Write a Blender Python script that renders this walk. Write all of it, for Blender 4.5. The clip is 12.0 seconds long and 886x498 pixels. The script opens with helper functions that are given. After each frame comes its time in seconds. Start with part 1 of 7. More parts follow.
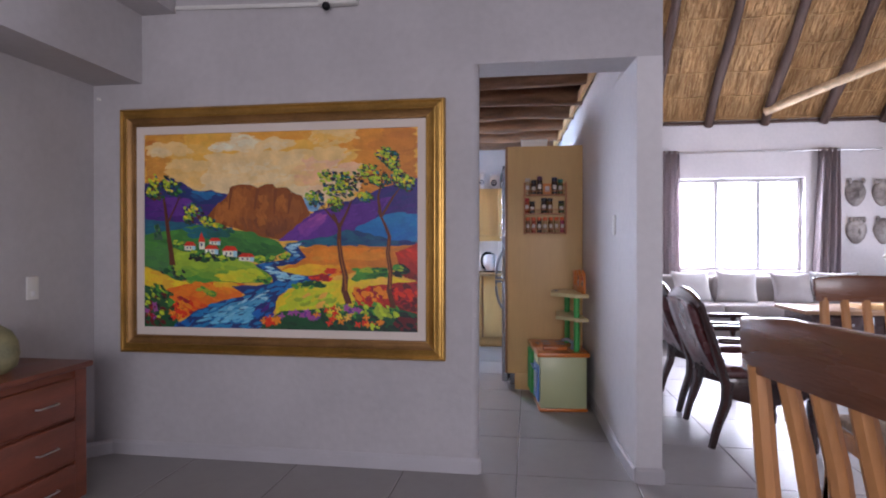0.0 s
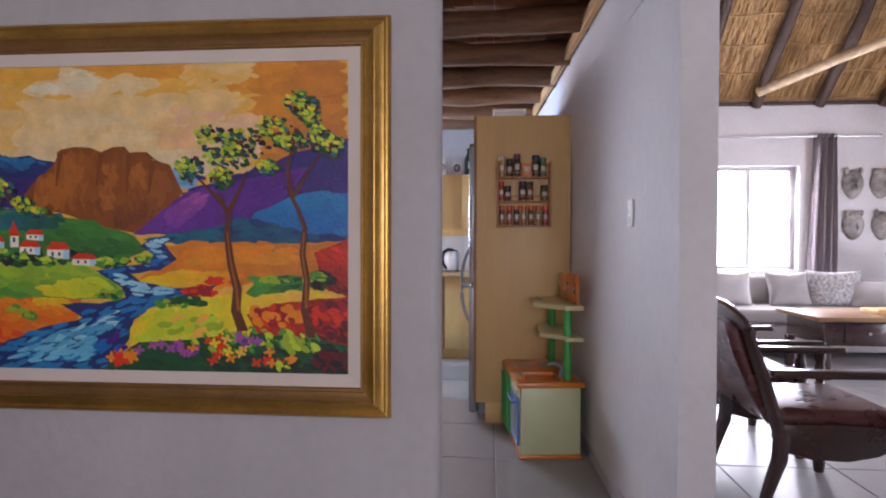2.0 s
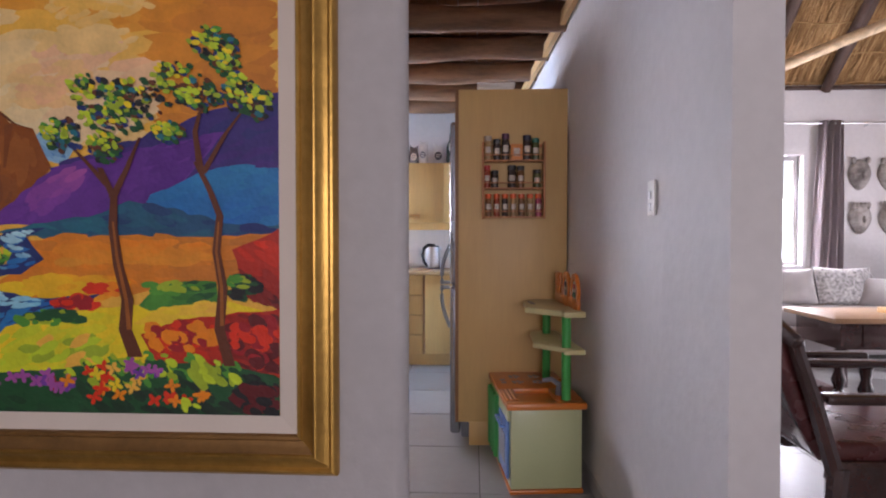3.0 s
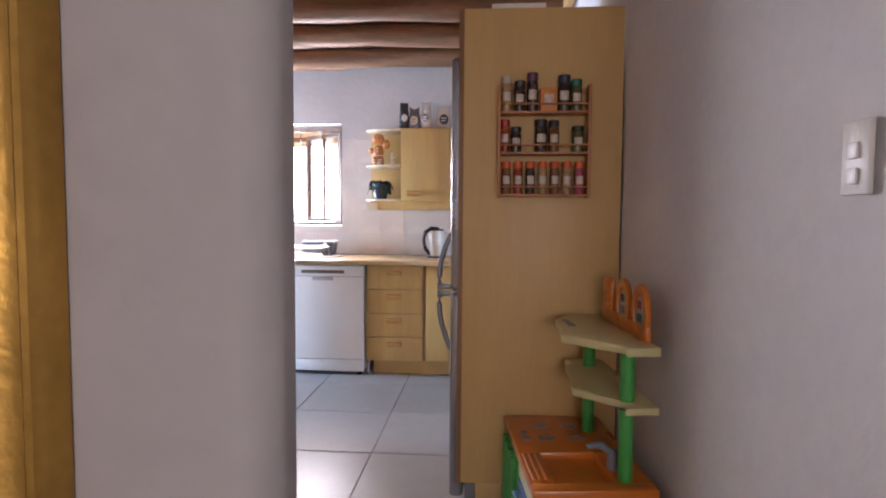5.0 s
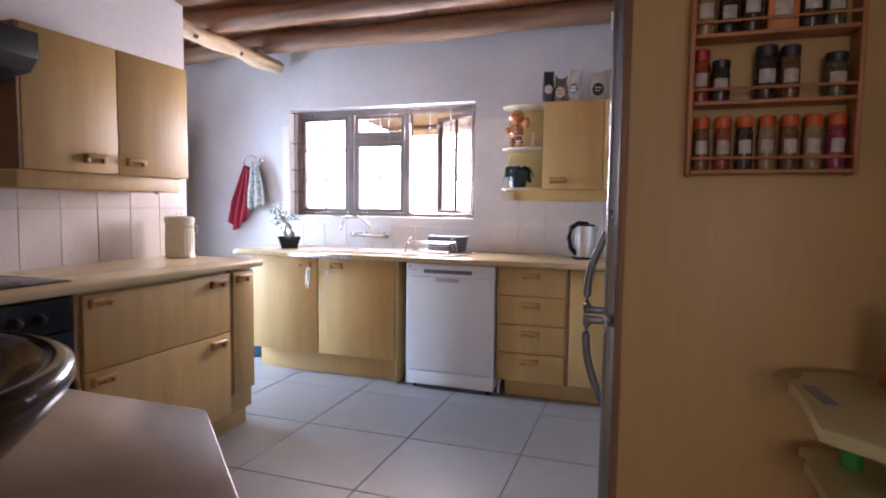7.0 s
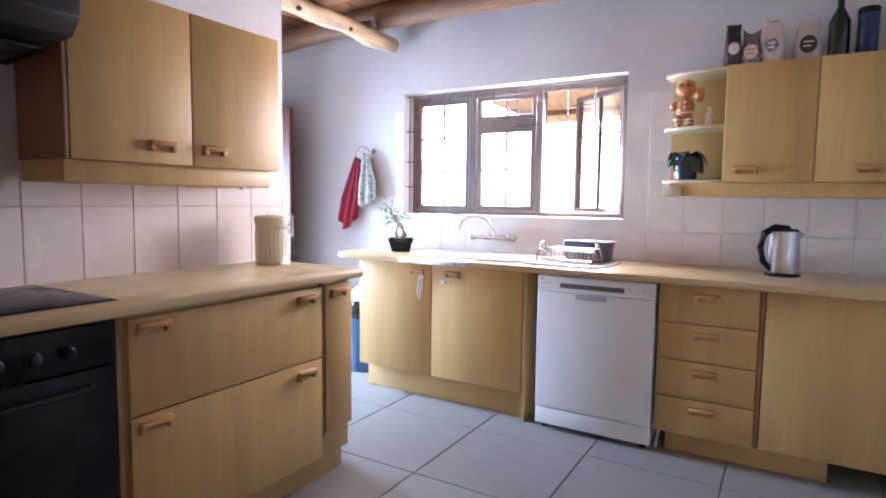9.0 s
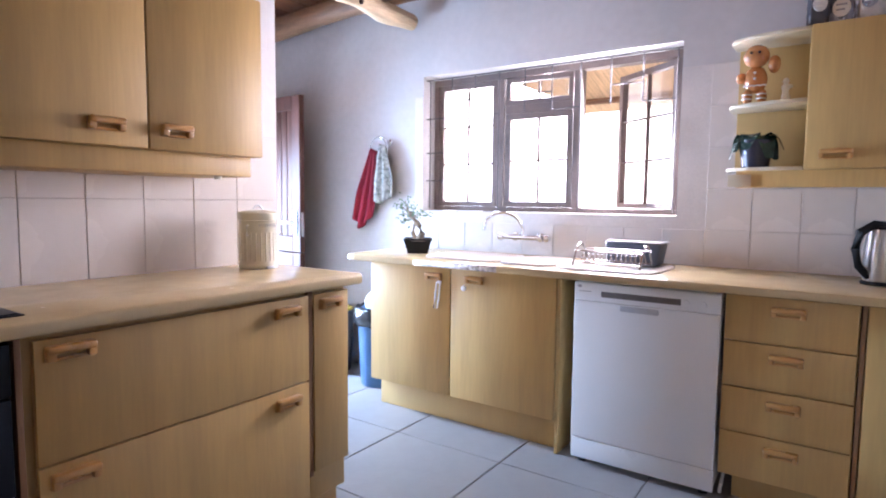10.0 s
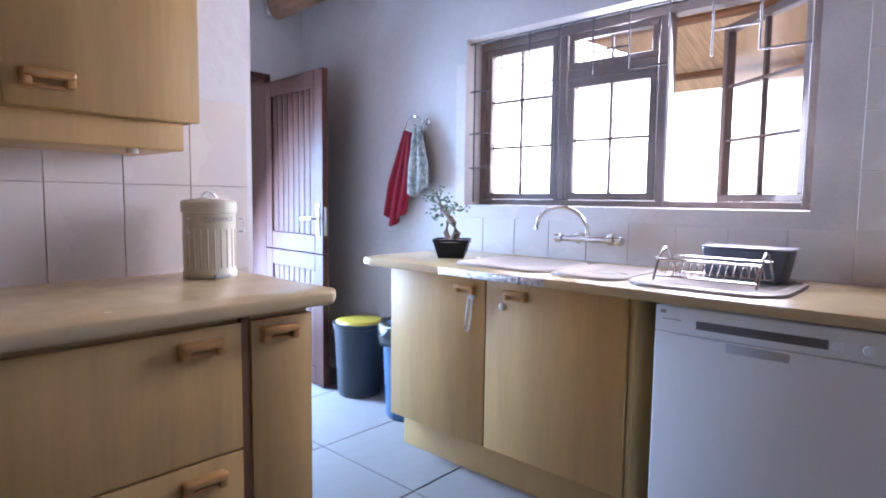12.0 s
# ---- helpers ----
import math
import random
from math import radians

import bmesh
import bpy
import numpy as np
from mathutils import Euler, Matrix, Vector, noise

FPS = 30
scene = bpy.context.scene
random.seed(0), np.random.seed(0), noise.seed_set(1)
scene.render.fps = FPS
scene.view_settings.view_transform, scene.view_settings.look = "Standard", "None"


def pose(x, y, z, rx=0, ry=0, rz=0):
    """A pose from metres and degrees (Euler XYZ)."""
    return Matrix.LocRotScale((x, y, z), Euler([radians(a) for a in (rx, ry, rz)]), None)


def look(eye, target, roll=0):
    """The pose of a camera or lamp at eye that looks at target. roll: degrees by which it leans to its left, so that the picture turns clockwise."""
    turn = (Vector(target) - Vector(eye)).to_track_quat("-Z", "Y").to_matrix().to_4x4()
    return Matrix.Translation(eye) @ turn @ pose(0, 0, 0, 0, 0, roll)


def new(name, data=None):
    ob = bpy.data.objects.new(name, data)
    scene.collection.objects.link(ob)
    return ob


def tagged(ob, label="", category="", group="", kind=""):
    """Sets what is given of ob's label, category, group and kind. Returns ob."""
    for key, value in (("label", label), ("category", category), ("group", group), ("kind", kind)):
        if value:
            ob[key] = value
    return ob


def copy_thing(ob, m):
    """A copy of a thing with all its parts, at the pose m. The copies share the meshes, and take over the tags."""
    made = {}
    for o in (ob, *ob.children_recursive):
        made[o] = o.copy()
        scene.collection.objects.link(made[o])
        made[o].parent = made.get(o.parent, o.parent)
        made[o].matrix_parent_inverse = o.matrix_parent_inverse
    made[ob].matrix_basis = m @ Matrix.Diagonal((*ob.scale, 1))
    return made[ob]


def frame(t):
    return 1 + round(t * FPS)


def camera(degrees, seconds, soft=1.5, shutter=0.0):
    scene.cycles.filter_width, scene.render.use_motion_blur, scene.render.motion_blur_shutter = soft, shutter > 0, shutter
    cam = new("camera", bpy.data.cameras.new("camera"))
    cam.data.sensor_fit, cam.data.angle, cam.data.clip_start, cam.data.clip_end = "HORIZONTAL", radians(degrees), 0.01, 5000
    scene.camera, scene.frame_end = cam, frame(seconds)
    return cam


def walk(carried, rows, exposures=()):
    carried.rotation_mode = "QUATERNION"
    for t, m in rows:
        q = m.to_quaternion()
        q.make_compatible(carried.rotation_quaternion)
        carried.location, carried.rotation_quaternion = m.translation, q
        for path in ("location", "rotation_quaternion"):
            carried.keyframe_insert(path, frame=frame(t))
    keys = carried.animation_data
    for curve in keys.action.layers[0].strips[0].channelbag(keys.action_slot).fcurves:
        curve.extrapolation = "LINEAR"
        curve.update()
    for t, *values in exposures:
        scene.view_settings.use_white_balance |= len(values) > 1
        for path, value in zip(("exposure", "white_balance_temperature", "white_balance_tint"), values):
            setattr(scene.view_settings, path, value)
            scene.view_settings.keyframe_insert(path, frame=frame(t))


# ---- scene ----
cam = camera(74.9, 12.0, soft=2.0)
PATH = [
    (0, (0.368, 0.056, 1.197), (0.073, 2.035, 1.188), -0.0),
    (0.5, (0.325, 0.307, 1.179), (0.089, 2.293, 1.172), 0.1),
    (1, (0.305, 0.567, 1.191), (0.098, 2.556, 1.177), 0.0),
    (1.5, (0.291, 0.836, 1.195), (0.092, 2.826, 1.174), -0.0),
    (2, (0.267, 1.095, 1.205), (0.111, 3.089, 1.178), 0.1),
    (2.5, (0.251, 1.376, 1.191), (0.137, 3.373, 1.16), 0.1),
    (3, (0.272, 1.631, 1.196), (0.168, 3.628, 1.154), 0.0),
    (3.5, (0.285, 1.913, 1.185), (0.193, 3.91, 1.148), -0.1),
    (5.5, (0.286, 2.825, 1.24), (0.069, 4.808, 1.098), 0.7),
    (6, (0.295, 3.016, 1.239), (-0.046, 4.981, 1.095), 0.6),
    (6.5, (0.274, 3.193, 1.219), (-0.235, 5.121, 1.073), 0.7),
    (7, (0.227, 3.36, 1.218), (-0.418, 5.247, 1.07), 0.7),
    (7.5, (0.181, 3.515, 1.22), (-0.604, 5.348, 1.07), 0.7),
    (9.5, (-0.196, 4.213, 1.229), (-1.272, 5.891, 1.059), 0.7),
    (10, (-0.268, 4.443, 1.191), (-1.397, 6.085, 1.025), 0.6),
    (10.5, (-0.343, 4.644, 1.172), (-1.501, 6.266, 1.005), 0.6),
    (11, (-0.405, 4.812, 1.162), (-1.59, 6.414, 0.996), 0.7),
    (11.5, (-0.474, 5.001, 1.159), (-1.734, 6.545, 0.987), 0.7),
    (12, (-0.532, 5.152, 1.15), (-1.877, 6.622, 0.981), 0.7),
]
walk(cam, [(t, look(eye, target, roll)) for t, eye, target, roll in PATH],
     [(0, 0.28, 5950, 23), (3.5, 0.27, 6600, 24), (5.5, 0.09, 7050, 27), (7.5, -0.53, 6950, 28), (9.5, -0.18, 6700, 27), (10.5, -0.40, 6400, 27), (12, -0.92, 6000, 26)])

# ---------------------------------------------------------------- light
world = bpy.data.worlds.new("sky")
scene.world = world
world.use_nodes = True
wn = world.node_tree
sky = wn.nodes.new("ShaderNodeTexSky")
sky.sky_type, sky.sun_disc = "NISHITA", False
sky.sun_elevation, sky.sun_rotation = radians(52), radians(25)
wn.links.new(sky.outputs[0], wn.nodes["Background"].inputs[0])
wn.nodes["Background"].inputs[1].default_value = 0.15
sun = new("sun", bpy.data.lights.new("sun", "SUN"))
sun.data.energy, sun.data.angle, sun.data.color = 3.5, radians(0.5), (1, 0.95, 0.87)
sun.matrix_basis = look((3, 12, 14), (0, 4, 0))
scene.view_settings.exposure = 0.0


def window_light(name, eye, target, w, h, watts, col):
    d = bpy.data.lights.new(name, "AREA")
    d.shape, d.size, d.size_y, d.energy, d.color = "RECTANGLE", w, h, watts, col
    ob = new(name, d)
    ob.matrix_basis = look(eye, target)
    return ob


window_light("kitchen_window_light", (-1.8, 7.72, 1.56), (-2.0, 5, 1.1), 1.5, 0.8, 180, (0.84, 0.90, 1))
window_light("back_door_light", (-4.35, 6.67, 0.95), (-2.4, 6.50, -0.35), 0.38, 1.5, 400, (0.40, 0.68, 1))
window_light("lounge_window_light", (3.2, 8.62, 1.5), (3.1, 4, 0.6), 1.55, 1.15, 175, (0.86, 0.92, 1))
# added for the bright lounge floor; its east opening is assumed, unseen
window_light("patio_door_light", (6.05, 5.2, 1.1), (3, 5.0, 0.3), 2.4, 2.0, 150, (0.88, 0.93, 1))
# fill for the painting wall from an assumed window, out of view
window_light("dining_window_light", (0.9, -3.15, 1.5), (-0.3, 3, 1.2), 2.2, 1.3, 82, (1, 0.96, 0.92))


# ---------------------------------------------------------------- materials
def mat(name, col, rough=0.6, metal=0.0, var=0.12, scale=4.0, fine=90.0, bump=0.08, stretch=(1, 1, 1), coat=0.0, piece=0.0, spec=0.5, glass=0.0, emit=0.0, col2=None, rvar=1.0):
    m = bpy.data.materials.new(name)
    m.use_nodes = True
    n, l = m.node_tree.nodes, m.node_tree.links
    b = n["Principled BSDF"]
    co = n.new("ShaderNodeTexCoord")
    mp = n.new("ShaderNodeMapping")
    mp.inputs["Scale"].default_value = stretch
    l.new(co.outputs["Object"], mp.inputs[0])
    big, small = n.new("ShaderNodeTexNoise"), n.new("ShaderNodeTexNoise")
    big.inputs["Scale"].default_value, small.inputs["Scale"].default_value = scale, fine
    big.inputs["Detail"].default_value, small.inputs["Detail"].default_value = 4, 3
    l.new(mp.outputs[0], big.inputs[0])
    l.new(mp.outputs[0], small.inputs[0])
    add = n.new("ShaderNodeMath")
    add.operation = "MULTIPLY_ADD"
    l.new(small.outputs[0], add.inputs[0])
    add.inputs[1].default_value = 0.4
    l.new(big.outputs[0], add.inputs[2])
    src = add.outputs[0]
    if piece:
        oi = n.new("ShaderNodeObjectInfo")
        a2 = n.new("ShaderNodeMath")
        a2.operation = "MULTIPLY_ADD"
        l.new(oi.outputs["Random"], a2.inputs[0])
        a2.inputs[1].default_value = piece
        l.new(src, a2.inputs[2])
        src = a2.outputs[0]
    ramp = n.new("ShaderNodeValToRGB")
    c2 = col2 or tuple(min(1, c * (1 + var)) for c in col)
    c1 = tuple(c * (1 - var) for c in col)
    ramp.color_ramp.elements[0].position, ramp.color_ramp.elements[1].position = 0.45, 0.95
    ramp.color_ramp.elements[0].color, ramp.color_ramp.elements[1].color = (*c1, 1), (*c2, 1)
    l.new(src, ramp.inputs[0])
    l.new(ramp.outputs[0], b.inputs["Base Color"])
    b.inputs["Metallic"].default_value = metal
    b.inputs["Coat Weight"].default_value = coat
    b.inputs["Specular IOR Level"].default_value = spec
    b.inputs["Transmission Weight"].default_value = glass
    rr = n.new("ShaderNodeMapRange")
    rr.inputs[3].default_value, rr.inputs[4].default_value = max(0.02, rough - 0.08 * rvar), min(1, rough + 0.1 * rvar)
    l.new(big.outputs[0], rr.inputs[0])
    l.new(rr.outputs[0], b.inputs["Roughness"])
    if bump:
        bp = n.new("ShaderNodeBump")
        bp.inputs["Strength"].default_value, bp.inputs["Distance"].default_value = bump, 0.02
        l.new(small.outputs[0], bp.inputs["Height"])
        l.new(bp.outputs[0], b.inputs["Normal"])
    if emit:
        b.inputs["Emission Color"].default_value = (*col, 1)
        b.inputs["Emission Strength"].default_value = emit
    return m


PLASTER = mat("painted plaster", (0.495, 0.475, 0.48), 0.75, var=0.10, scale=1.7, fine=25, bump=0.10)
# plaster copy lightened and warmed to offset dim blue light on kitchen walls
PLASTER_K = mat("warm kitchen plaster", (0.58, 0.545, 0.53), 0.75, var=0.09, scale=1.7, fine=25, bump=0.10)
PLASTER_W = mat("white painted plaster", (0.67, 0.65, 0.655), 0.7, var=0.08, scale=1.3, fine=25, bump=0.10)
SKIRT = mat("painted skirting", (0.50, 0.485, 0.50), 0.5, var=0.05)
TILE = mat("floor tile", (0.30, 0.285, 0.275), 0.34, rvar=0.1, var=0.04, scale=9, fine=35, bump=0.02, piece=0.10, spec=0.3)
GROUT = mat("grout", (0.13, 0.118, 0.11), 0.9, var=0.2)
WTILE = mat("wall tile", (0.70, 0.64, 0.60), 0.25, var=0.03, scale=3, fine=20, bump=0.015, piece=0.1)
WGROUT = mat("wall tile grout", (0.55, 0.495, 0.46), 0.9)
WGROUT_L = mat("pale wall tile grout", (0.67, 0.61, 0.57), 0.9)
LAM = mat("beech laminate", (0.53, 0.335, 0.122), 0.42, var=0.14, scale=3, fine=30, bump=0.03, stretch=(3, 3, 0.25))
LAM_S = mat("beech laminate side", (0.53, 0.345, 0.138), 0.45, var=0.08, scale=2.5, fine=30, bump=0.03, stretch=(3, 3, 0.3))
EDGE = mat("wooden edging", (0.24, 0.12, 0.055), 0.5, var=0.2, scale=6, stretch=(3, 3, 0.3))
HANDLE = mat("varnished beech", (0.52, 0.27, 0.085), 0.28, var=0.12, scale=8, coat=0.4)
TOP = mat("cream worktop", (0.56, 0.425, 0.235), 0.22, var=0.06, scale=10, fine=200, bump=0.02)
TOP_E = mat("worktop brown edge", (0.20, 0.095, 0.045), 0.4, var=0.15)
CASTE = mat("carcase white", (0.62, 0.52, 0.37), 0.5, var=0.04)
BLACK = mat("black enamel", (0.008, 0.009, 0.013), 0.26, var=0.2, bump=0.01, spec=0.13)
BLACKP = mat("black plastic", (0.010, 0.010, 0.012), 0.5, spec=0.2, var=0.2)
WHITE = mat("white enamel", (0.76, 0.76, 0.76), 0.3, var=0.02, bump=0.01)
WHITEP = mat("white plastic", (0.75, 0.74, 0.70), 0.4, var=0.03)
GREYP = mat("grey plastic", (0.33, 0.32, 0.33), 0.35, var=0.05)
STEEL = mat("brushed steel", (0.62, 0.62, 0.63), 0.3, 1.0, var=0.06, stretch=(1, 1, 30), bump=0.02)
CHROME = mat("chrome", (0.75, 0.75, 0.76), 0.1, 1.0, var=0.02, bump=0.0)
SILVER = mat("silver fridge paint", (0.33, 0.34, 0.37), 0.24, 0.75, var=0.04, bump=0.01)
LOG = mat("peeled log", (0.22, 0.115, 0.06), 0.6, var=0.42, scale=5, fine=40, bump=0.3, stretch=(0.4, 4, 4))
LOGY = mat("peeled log lengthwise", (0.56, 0.41, 0.25), 0.5, var=0.35, scale=5, fine=40, bump=0.3, stretch=(4, 0.4, 4))
BOARD = mat("ceiling board", (0.27, 0.10, 0.035), 0.5, var=0.3, scale=4, fine=30, bump=0.15, stretch=(6, 0.5, 1))
PINE = mat("pine batten", (0.55, 0.33, 0.13), 0.55, var=0.15, stretch=(4, 0.4, 4))
DOORW = mat("dark stained door", (0.085, 0.032, 0.022), 0.5, spec=0.2, var=0.3, scale=5, fine=40, stretch=(3, 3, 0.3), bump=0.08)
# dark frame with some window glare mixed into its colour
WINW = mat("glare-lightened dark frame", (0.16, 0.115, 0.10), 0.45, var=0.3)
IRON = mat("painted iron", (0.05, 0.045, 0.045), 0.5, 0.3, var=0.2)
THATCH = mat("thatch reed", (0.36, 0.20, 0.075), 0.85, var=0.45, scale=5, fine=90, bump=0.7, stretch=(9, 0.6, 0.6))
RAFTER = mat("dark pole", (0.075, 0.042, 0.03), 0.6, var=0.3, scale=5, fine=40, bump=0.25, stretch=(4, 0.6, 0.6))
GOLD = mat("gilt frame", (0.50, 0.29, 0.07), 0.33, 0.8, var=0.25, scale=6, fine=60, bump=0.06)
# darker copy of the gilt, with shade put into its colour
GOLD_SHADED = mat("shaded gilt", (0.25, 0.13, 0.04), 0.42, 0.6, var=0.25, scale=6, fine=60, bump=0.06)
LINEN = mat("linen slip", (0.72, 0.63, 0.55), 0.8, var=0.04, fine=300)
# emissive materials: overexposed daylight outdoors is put in as glow
GLOW = mat("glowing daylight backdrop", (1, 1, 1), 1, emit=8.0, var=0, bump=0)
GLOW_D = mat("glowing yard backdrop", (0.92, 0.96, 1), 1, emit=3.0, var=0, bump=0)


# ---------------------------------------------------------------- builders
def whole(ob):
    m = ob.matrix_basis
    return whole(ob.parent) @ ob.matrix_parent_inverse @ m if ob.parent else m


def thing(name, place, label, category, group="", kind=""):
    ob = new(name)
    ob.empty_display_size = 0.1
    ob.matrix_basis = Matrix.Translation(place)
    return tagged(ob, label, category, group, kind)


def part(name, bm, material, parent=None, label="", smooth=False):
    me = bpy.data.meshes.new(name)
    bm.to_mesh(me)
    bm.free()
    for m in material if isinstance(material, (list, tuple)) else [material]:
        me.materials.append(m)
    if smooth:
        me.polygons.foreach_set("use_smooth", [True] * len(me.polygons))
        if smooth != "all":
            me.set_sharp_from_angle(angle=radians(40))
    ob = new(name, me)
    if parent:
        ob.parent = parent
        ob.matrix_parent_inverse = whole(parent).inverted()
    if label:
        ob["label"] = label
    return ob


def box(bm, x0, x1, y0, y1, z0, z1, bevel=0.0, seg=2, m=None):
    r = bmesh.ops.create_cube(bm, size=1)
    vs = r["verts"]
    for v in vs:
        v.co = Vector(((x0 + x1) / 2 + v.co.x * (x1 - x0), (y0 + y1) / 2 + v.co.y * (y1 - y0), (z0 + z1) / 2 + v.co.z * (z1 - z0)))
    if bevel:
        es = list({e for v in vs for e in v.link_edges})
        r = bmesh.ops.bevel(bm, geom=es, offset=bevel, segments=seg, affect="EDGES", profile=0.5)
        vs = list({v for f in r["faces"] for v in f.verts})
    if m:
        bmesh.ops.transform(bm, matrix=m, verts=vs)
    return vs


def B(name, material, parent, x0, x1, y0, y1, z0, z1, bevel=0.003, label="", m=None, seg=2):
    bm = bmesh.new()
    box(bm, x0, x1, y0, y1, z0, z1, bevel, seg, m)
    return part(name, bm, material, parent, label, smooth=bool(bevel))


def prism(pts, axis, a, b, bevel=0.0):
    """A flat outline of (u, v) pushed along an axis from a to b. Axis x: (y, z); y: (x, z); z: (x, y)."""
    bm = bmesh.new()
    put = {"x": lambda u, v, w: (w, u, v), "y": lambda u, v, w: (u, w, v), "z": lambda u, v, w: (u, v, w)}[axis]
    lo = [bm.verts.new(put(u, v, a)) for u, v in pts]
    hi = [bm.verts.new(put(u, v, b)) for u, v in pts]
    bm.faces.new(lo)
    bm.faces.new(hi[::-1])
    for i in range(len(pts)):
        j = (i + 1) % len(pts)
        bm.faces.new((lo[j], lo[i], hi[i], hi[j]))
    bmesh.ops.recalc_face_normals(bm, faces=bm.faces)
    if bevel:
        bmesh.ops.bevel(bm, geom=list(bm.edges), offset=bevel, segments=2, affect="EDGES", profile=0.5)
    return bm


def lathe(bm, prof, place=(0, 0, 0), seg=20, m=None, a0=0.0):
    """A turned shape from (radius, height) pairs."""
    rings = []
    m = m or Matrix.Translation(place)
    for r, z in prof:
        rings.append([bm.verts.new(m @ Vector((r * math.cos(a0 + 2 * math.pi * i / seg), r * math.sin(a0 + 2 * math.pi * i / seg), z))) for i in range(seg)])
    for p, q in zip(rings, rings[1:]):
        for i in range(seg):
            j = (i + 1) % seg
            bm.faces.new((p[i], p[j], q[j], q[i]))
    bm.faces.new(rings[0][::-1])
    bm.faces.new(rings[-1])
    return bm


def tube(bm, pts, r, seg=8, rough=0.0):
    """A round bar along points; r is one radius or one for each point."""
    pts = [Vector(p) for p in pts]
    rs = r if isinstance(r, (list, tuple)) else [r] * len(pts)
    rings = []
    for i, p in enumerate(pts):
        d = (pts[min(i + 1, len(pts) - 1)] - pts[max(i - 1, 0)]).normalized()
        q = d.to_track_quat("Z", "Y")
        ring = []
        for k in range(seg):
            a = 2 * math.pi * k / seg
            rr = rs[i] * (1 + rough * noise.noise(p * 3 + Vector((math.cos(a), math.sin(a), 0)) * 1.5))
            ring.append(bm.verts.new(p + q @ Vector((rr * math.cos(a), rr * math.sin(a), 0))))
        rings.append(ring)
    for p, q in zip(rings, rings[1:]):
        for k in range(seg):
            j = (k + 1) % seg
            bm.faces.new((p[k], p[j], q[j], q[k]))
    bm.faces.new(rings[0][::-1])
    bm.faces.new(rings[-1])
    return bm


def T(name, pts, r, material, parent, label="", seg=8, rough=0.0):
    return part(name, tube(bmesh.new(), pts, r, seg, rough), material, parent, label, smooth=True)


def L(name, prof, place, material, parent, label="", seg=20, m=None):
    return part(name, lathe(bmesh.new(), prof, place, seg, m), material, parent, label, smooth=True)


def arc(p, q, bulge, n=9):
    """Points from p to q that bow out by the vector bulge."""
    p, q, bulge = Vector(p), Vector(q), Vector(bulge)
    return [p.lerp(q, i / n) + bulge * math.sin(math.pi * i / n) for i in range(n + 1)]


def structure(ob, label=""):
    return tagged(ob, label, "", "", "structure")


# ---------------------------------------------------------------- walls, floor, ceilings
# plan: x to the east, y to the north (the walk goes north)
YP0, YP1 = 3.09, 3.34          # wall with the painting
YK = 7.53                      # kitchen window wall
YL = 8.45                      # lounge window wall


def walls(name, label, boxes, material=PLASTER):
    bm = bmesh.new()
    for b in boxes:
        box(bm, *b)
    return structure(part(name, bm, material), label)


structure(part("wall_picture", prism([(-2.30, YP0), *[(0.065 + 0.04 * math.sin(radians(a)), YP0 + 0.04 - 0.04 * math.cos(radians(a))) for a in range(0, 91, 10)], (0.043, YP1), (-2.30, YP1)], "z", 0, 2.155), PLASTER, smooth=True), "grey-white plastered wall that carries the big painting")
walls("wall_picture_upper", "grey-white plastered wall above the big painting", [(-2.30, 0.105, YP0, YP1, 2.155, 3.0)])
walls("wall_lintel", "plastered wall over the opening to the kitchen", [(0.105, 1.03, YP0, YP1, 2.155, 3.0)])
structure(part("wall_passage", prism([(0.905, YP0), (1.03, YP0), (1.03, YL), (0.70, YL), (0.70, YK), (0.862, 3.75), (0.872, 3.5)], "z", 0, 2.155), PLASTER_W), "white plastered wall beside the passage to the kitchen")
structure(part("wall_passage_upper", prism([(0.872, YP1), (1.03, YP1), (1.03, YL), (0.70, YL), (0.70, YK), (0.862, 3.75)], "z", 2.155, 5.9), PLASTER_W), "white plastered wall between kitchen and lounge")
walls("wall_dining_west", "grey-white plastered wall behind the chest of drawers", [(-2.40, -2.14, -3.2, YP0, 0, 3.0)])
walls("wall_dining_south", "plain unseen wall behind the dining room with an assumed window", [(-2.4, -0.3, -3.4, -3.2, 0, 3.0), (2.1, 6.2, -3.4, -3.2, 0, 3.0), (-0.3, 2.1, -3.4, -3.2, 0, 0.8), (-0.3, 2.1, -3.4, -3.2, 2.2, 3.0)])
walls("wall_east", "white plastered wall with an assumed, unseen patio opening", [(6.0, 6.2, -3.2, 3.9, 0, 6.2), (6.0, 6.2, 6.5, YL, 0, 6.2), (6.0, 6.2, 3.9, 6.5, 2.2, 6.2)], PLASTER_W)
walls("wall_lounge_north", "white plastered lounge wall with a wide window", [(1.03, 2.40, YL, YL + 0.22, 0, 3.0), (4.03, 6.2, YL, YL + 0.22, 0, 3.0), (2.40, 4.03, YL, YL + 0.22, 0, 0.86), (2.40, 4.03, YL, YL + 0.22, 2.13, 3.0)], PLASTER_W)
WX0, WX1, WZ0, WZ1 = -2.555, -0.958, 1.122, 1.992
walls("wall_kitchen_north", "grey-white plastered kitchen wall with a window", [(-4.3, WX0, YK, YK + 0.24, 0, 2.7), (WX1, 0.72, YK, YK + 0.24, 0, 2.7), (WX0, WX1, YK, YK + 0.24, 0, WZ0), (WX0, WX1, YK, YK + 0.24, WZ1, 2.7)], PLASTER_K)
walls("wall_kitchen_west", "white plastered kitchen wall behind the hob and cabinets", [(-2.52, -2.40, YP1, 6.20, 0, 2.7)], PLASTER_W)
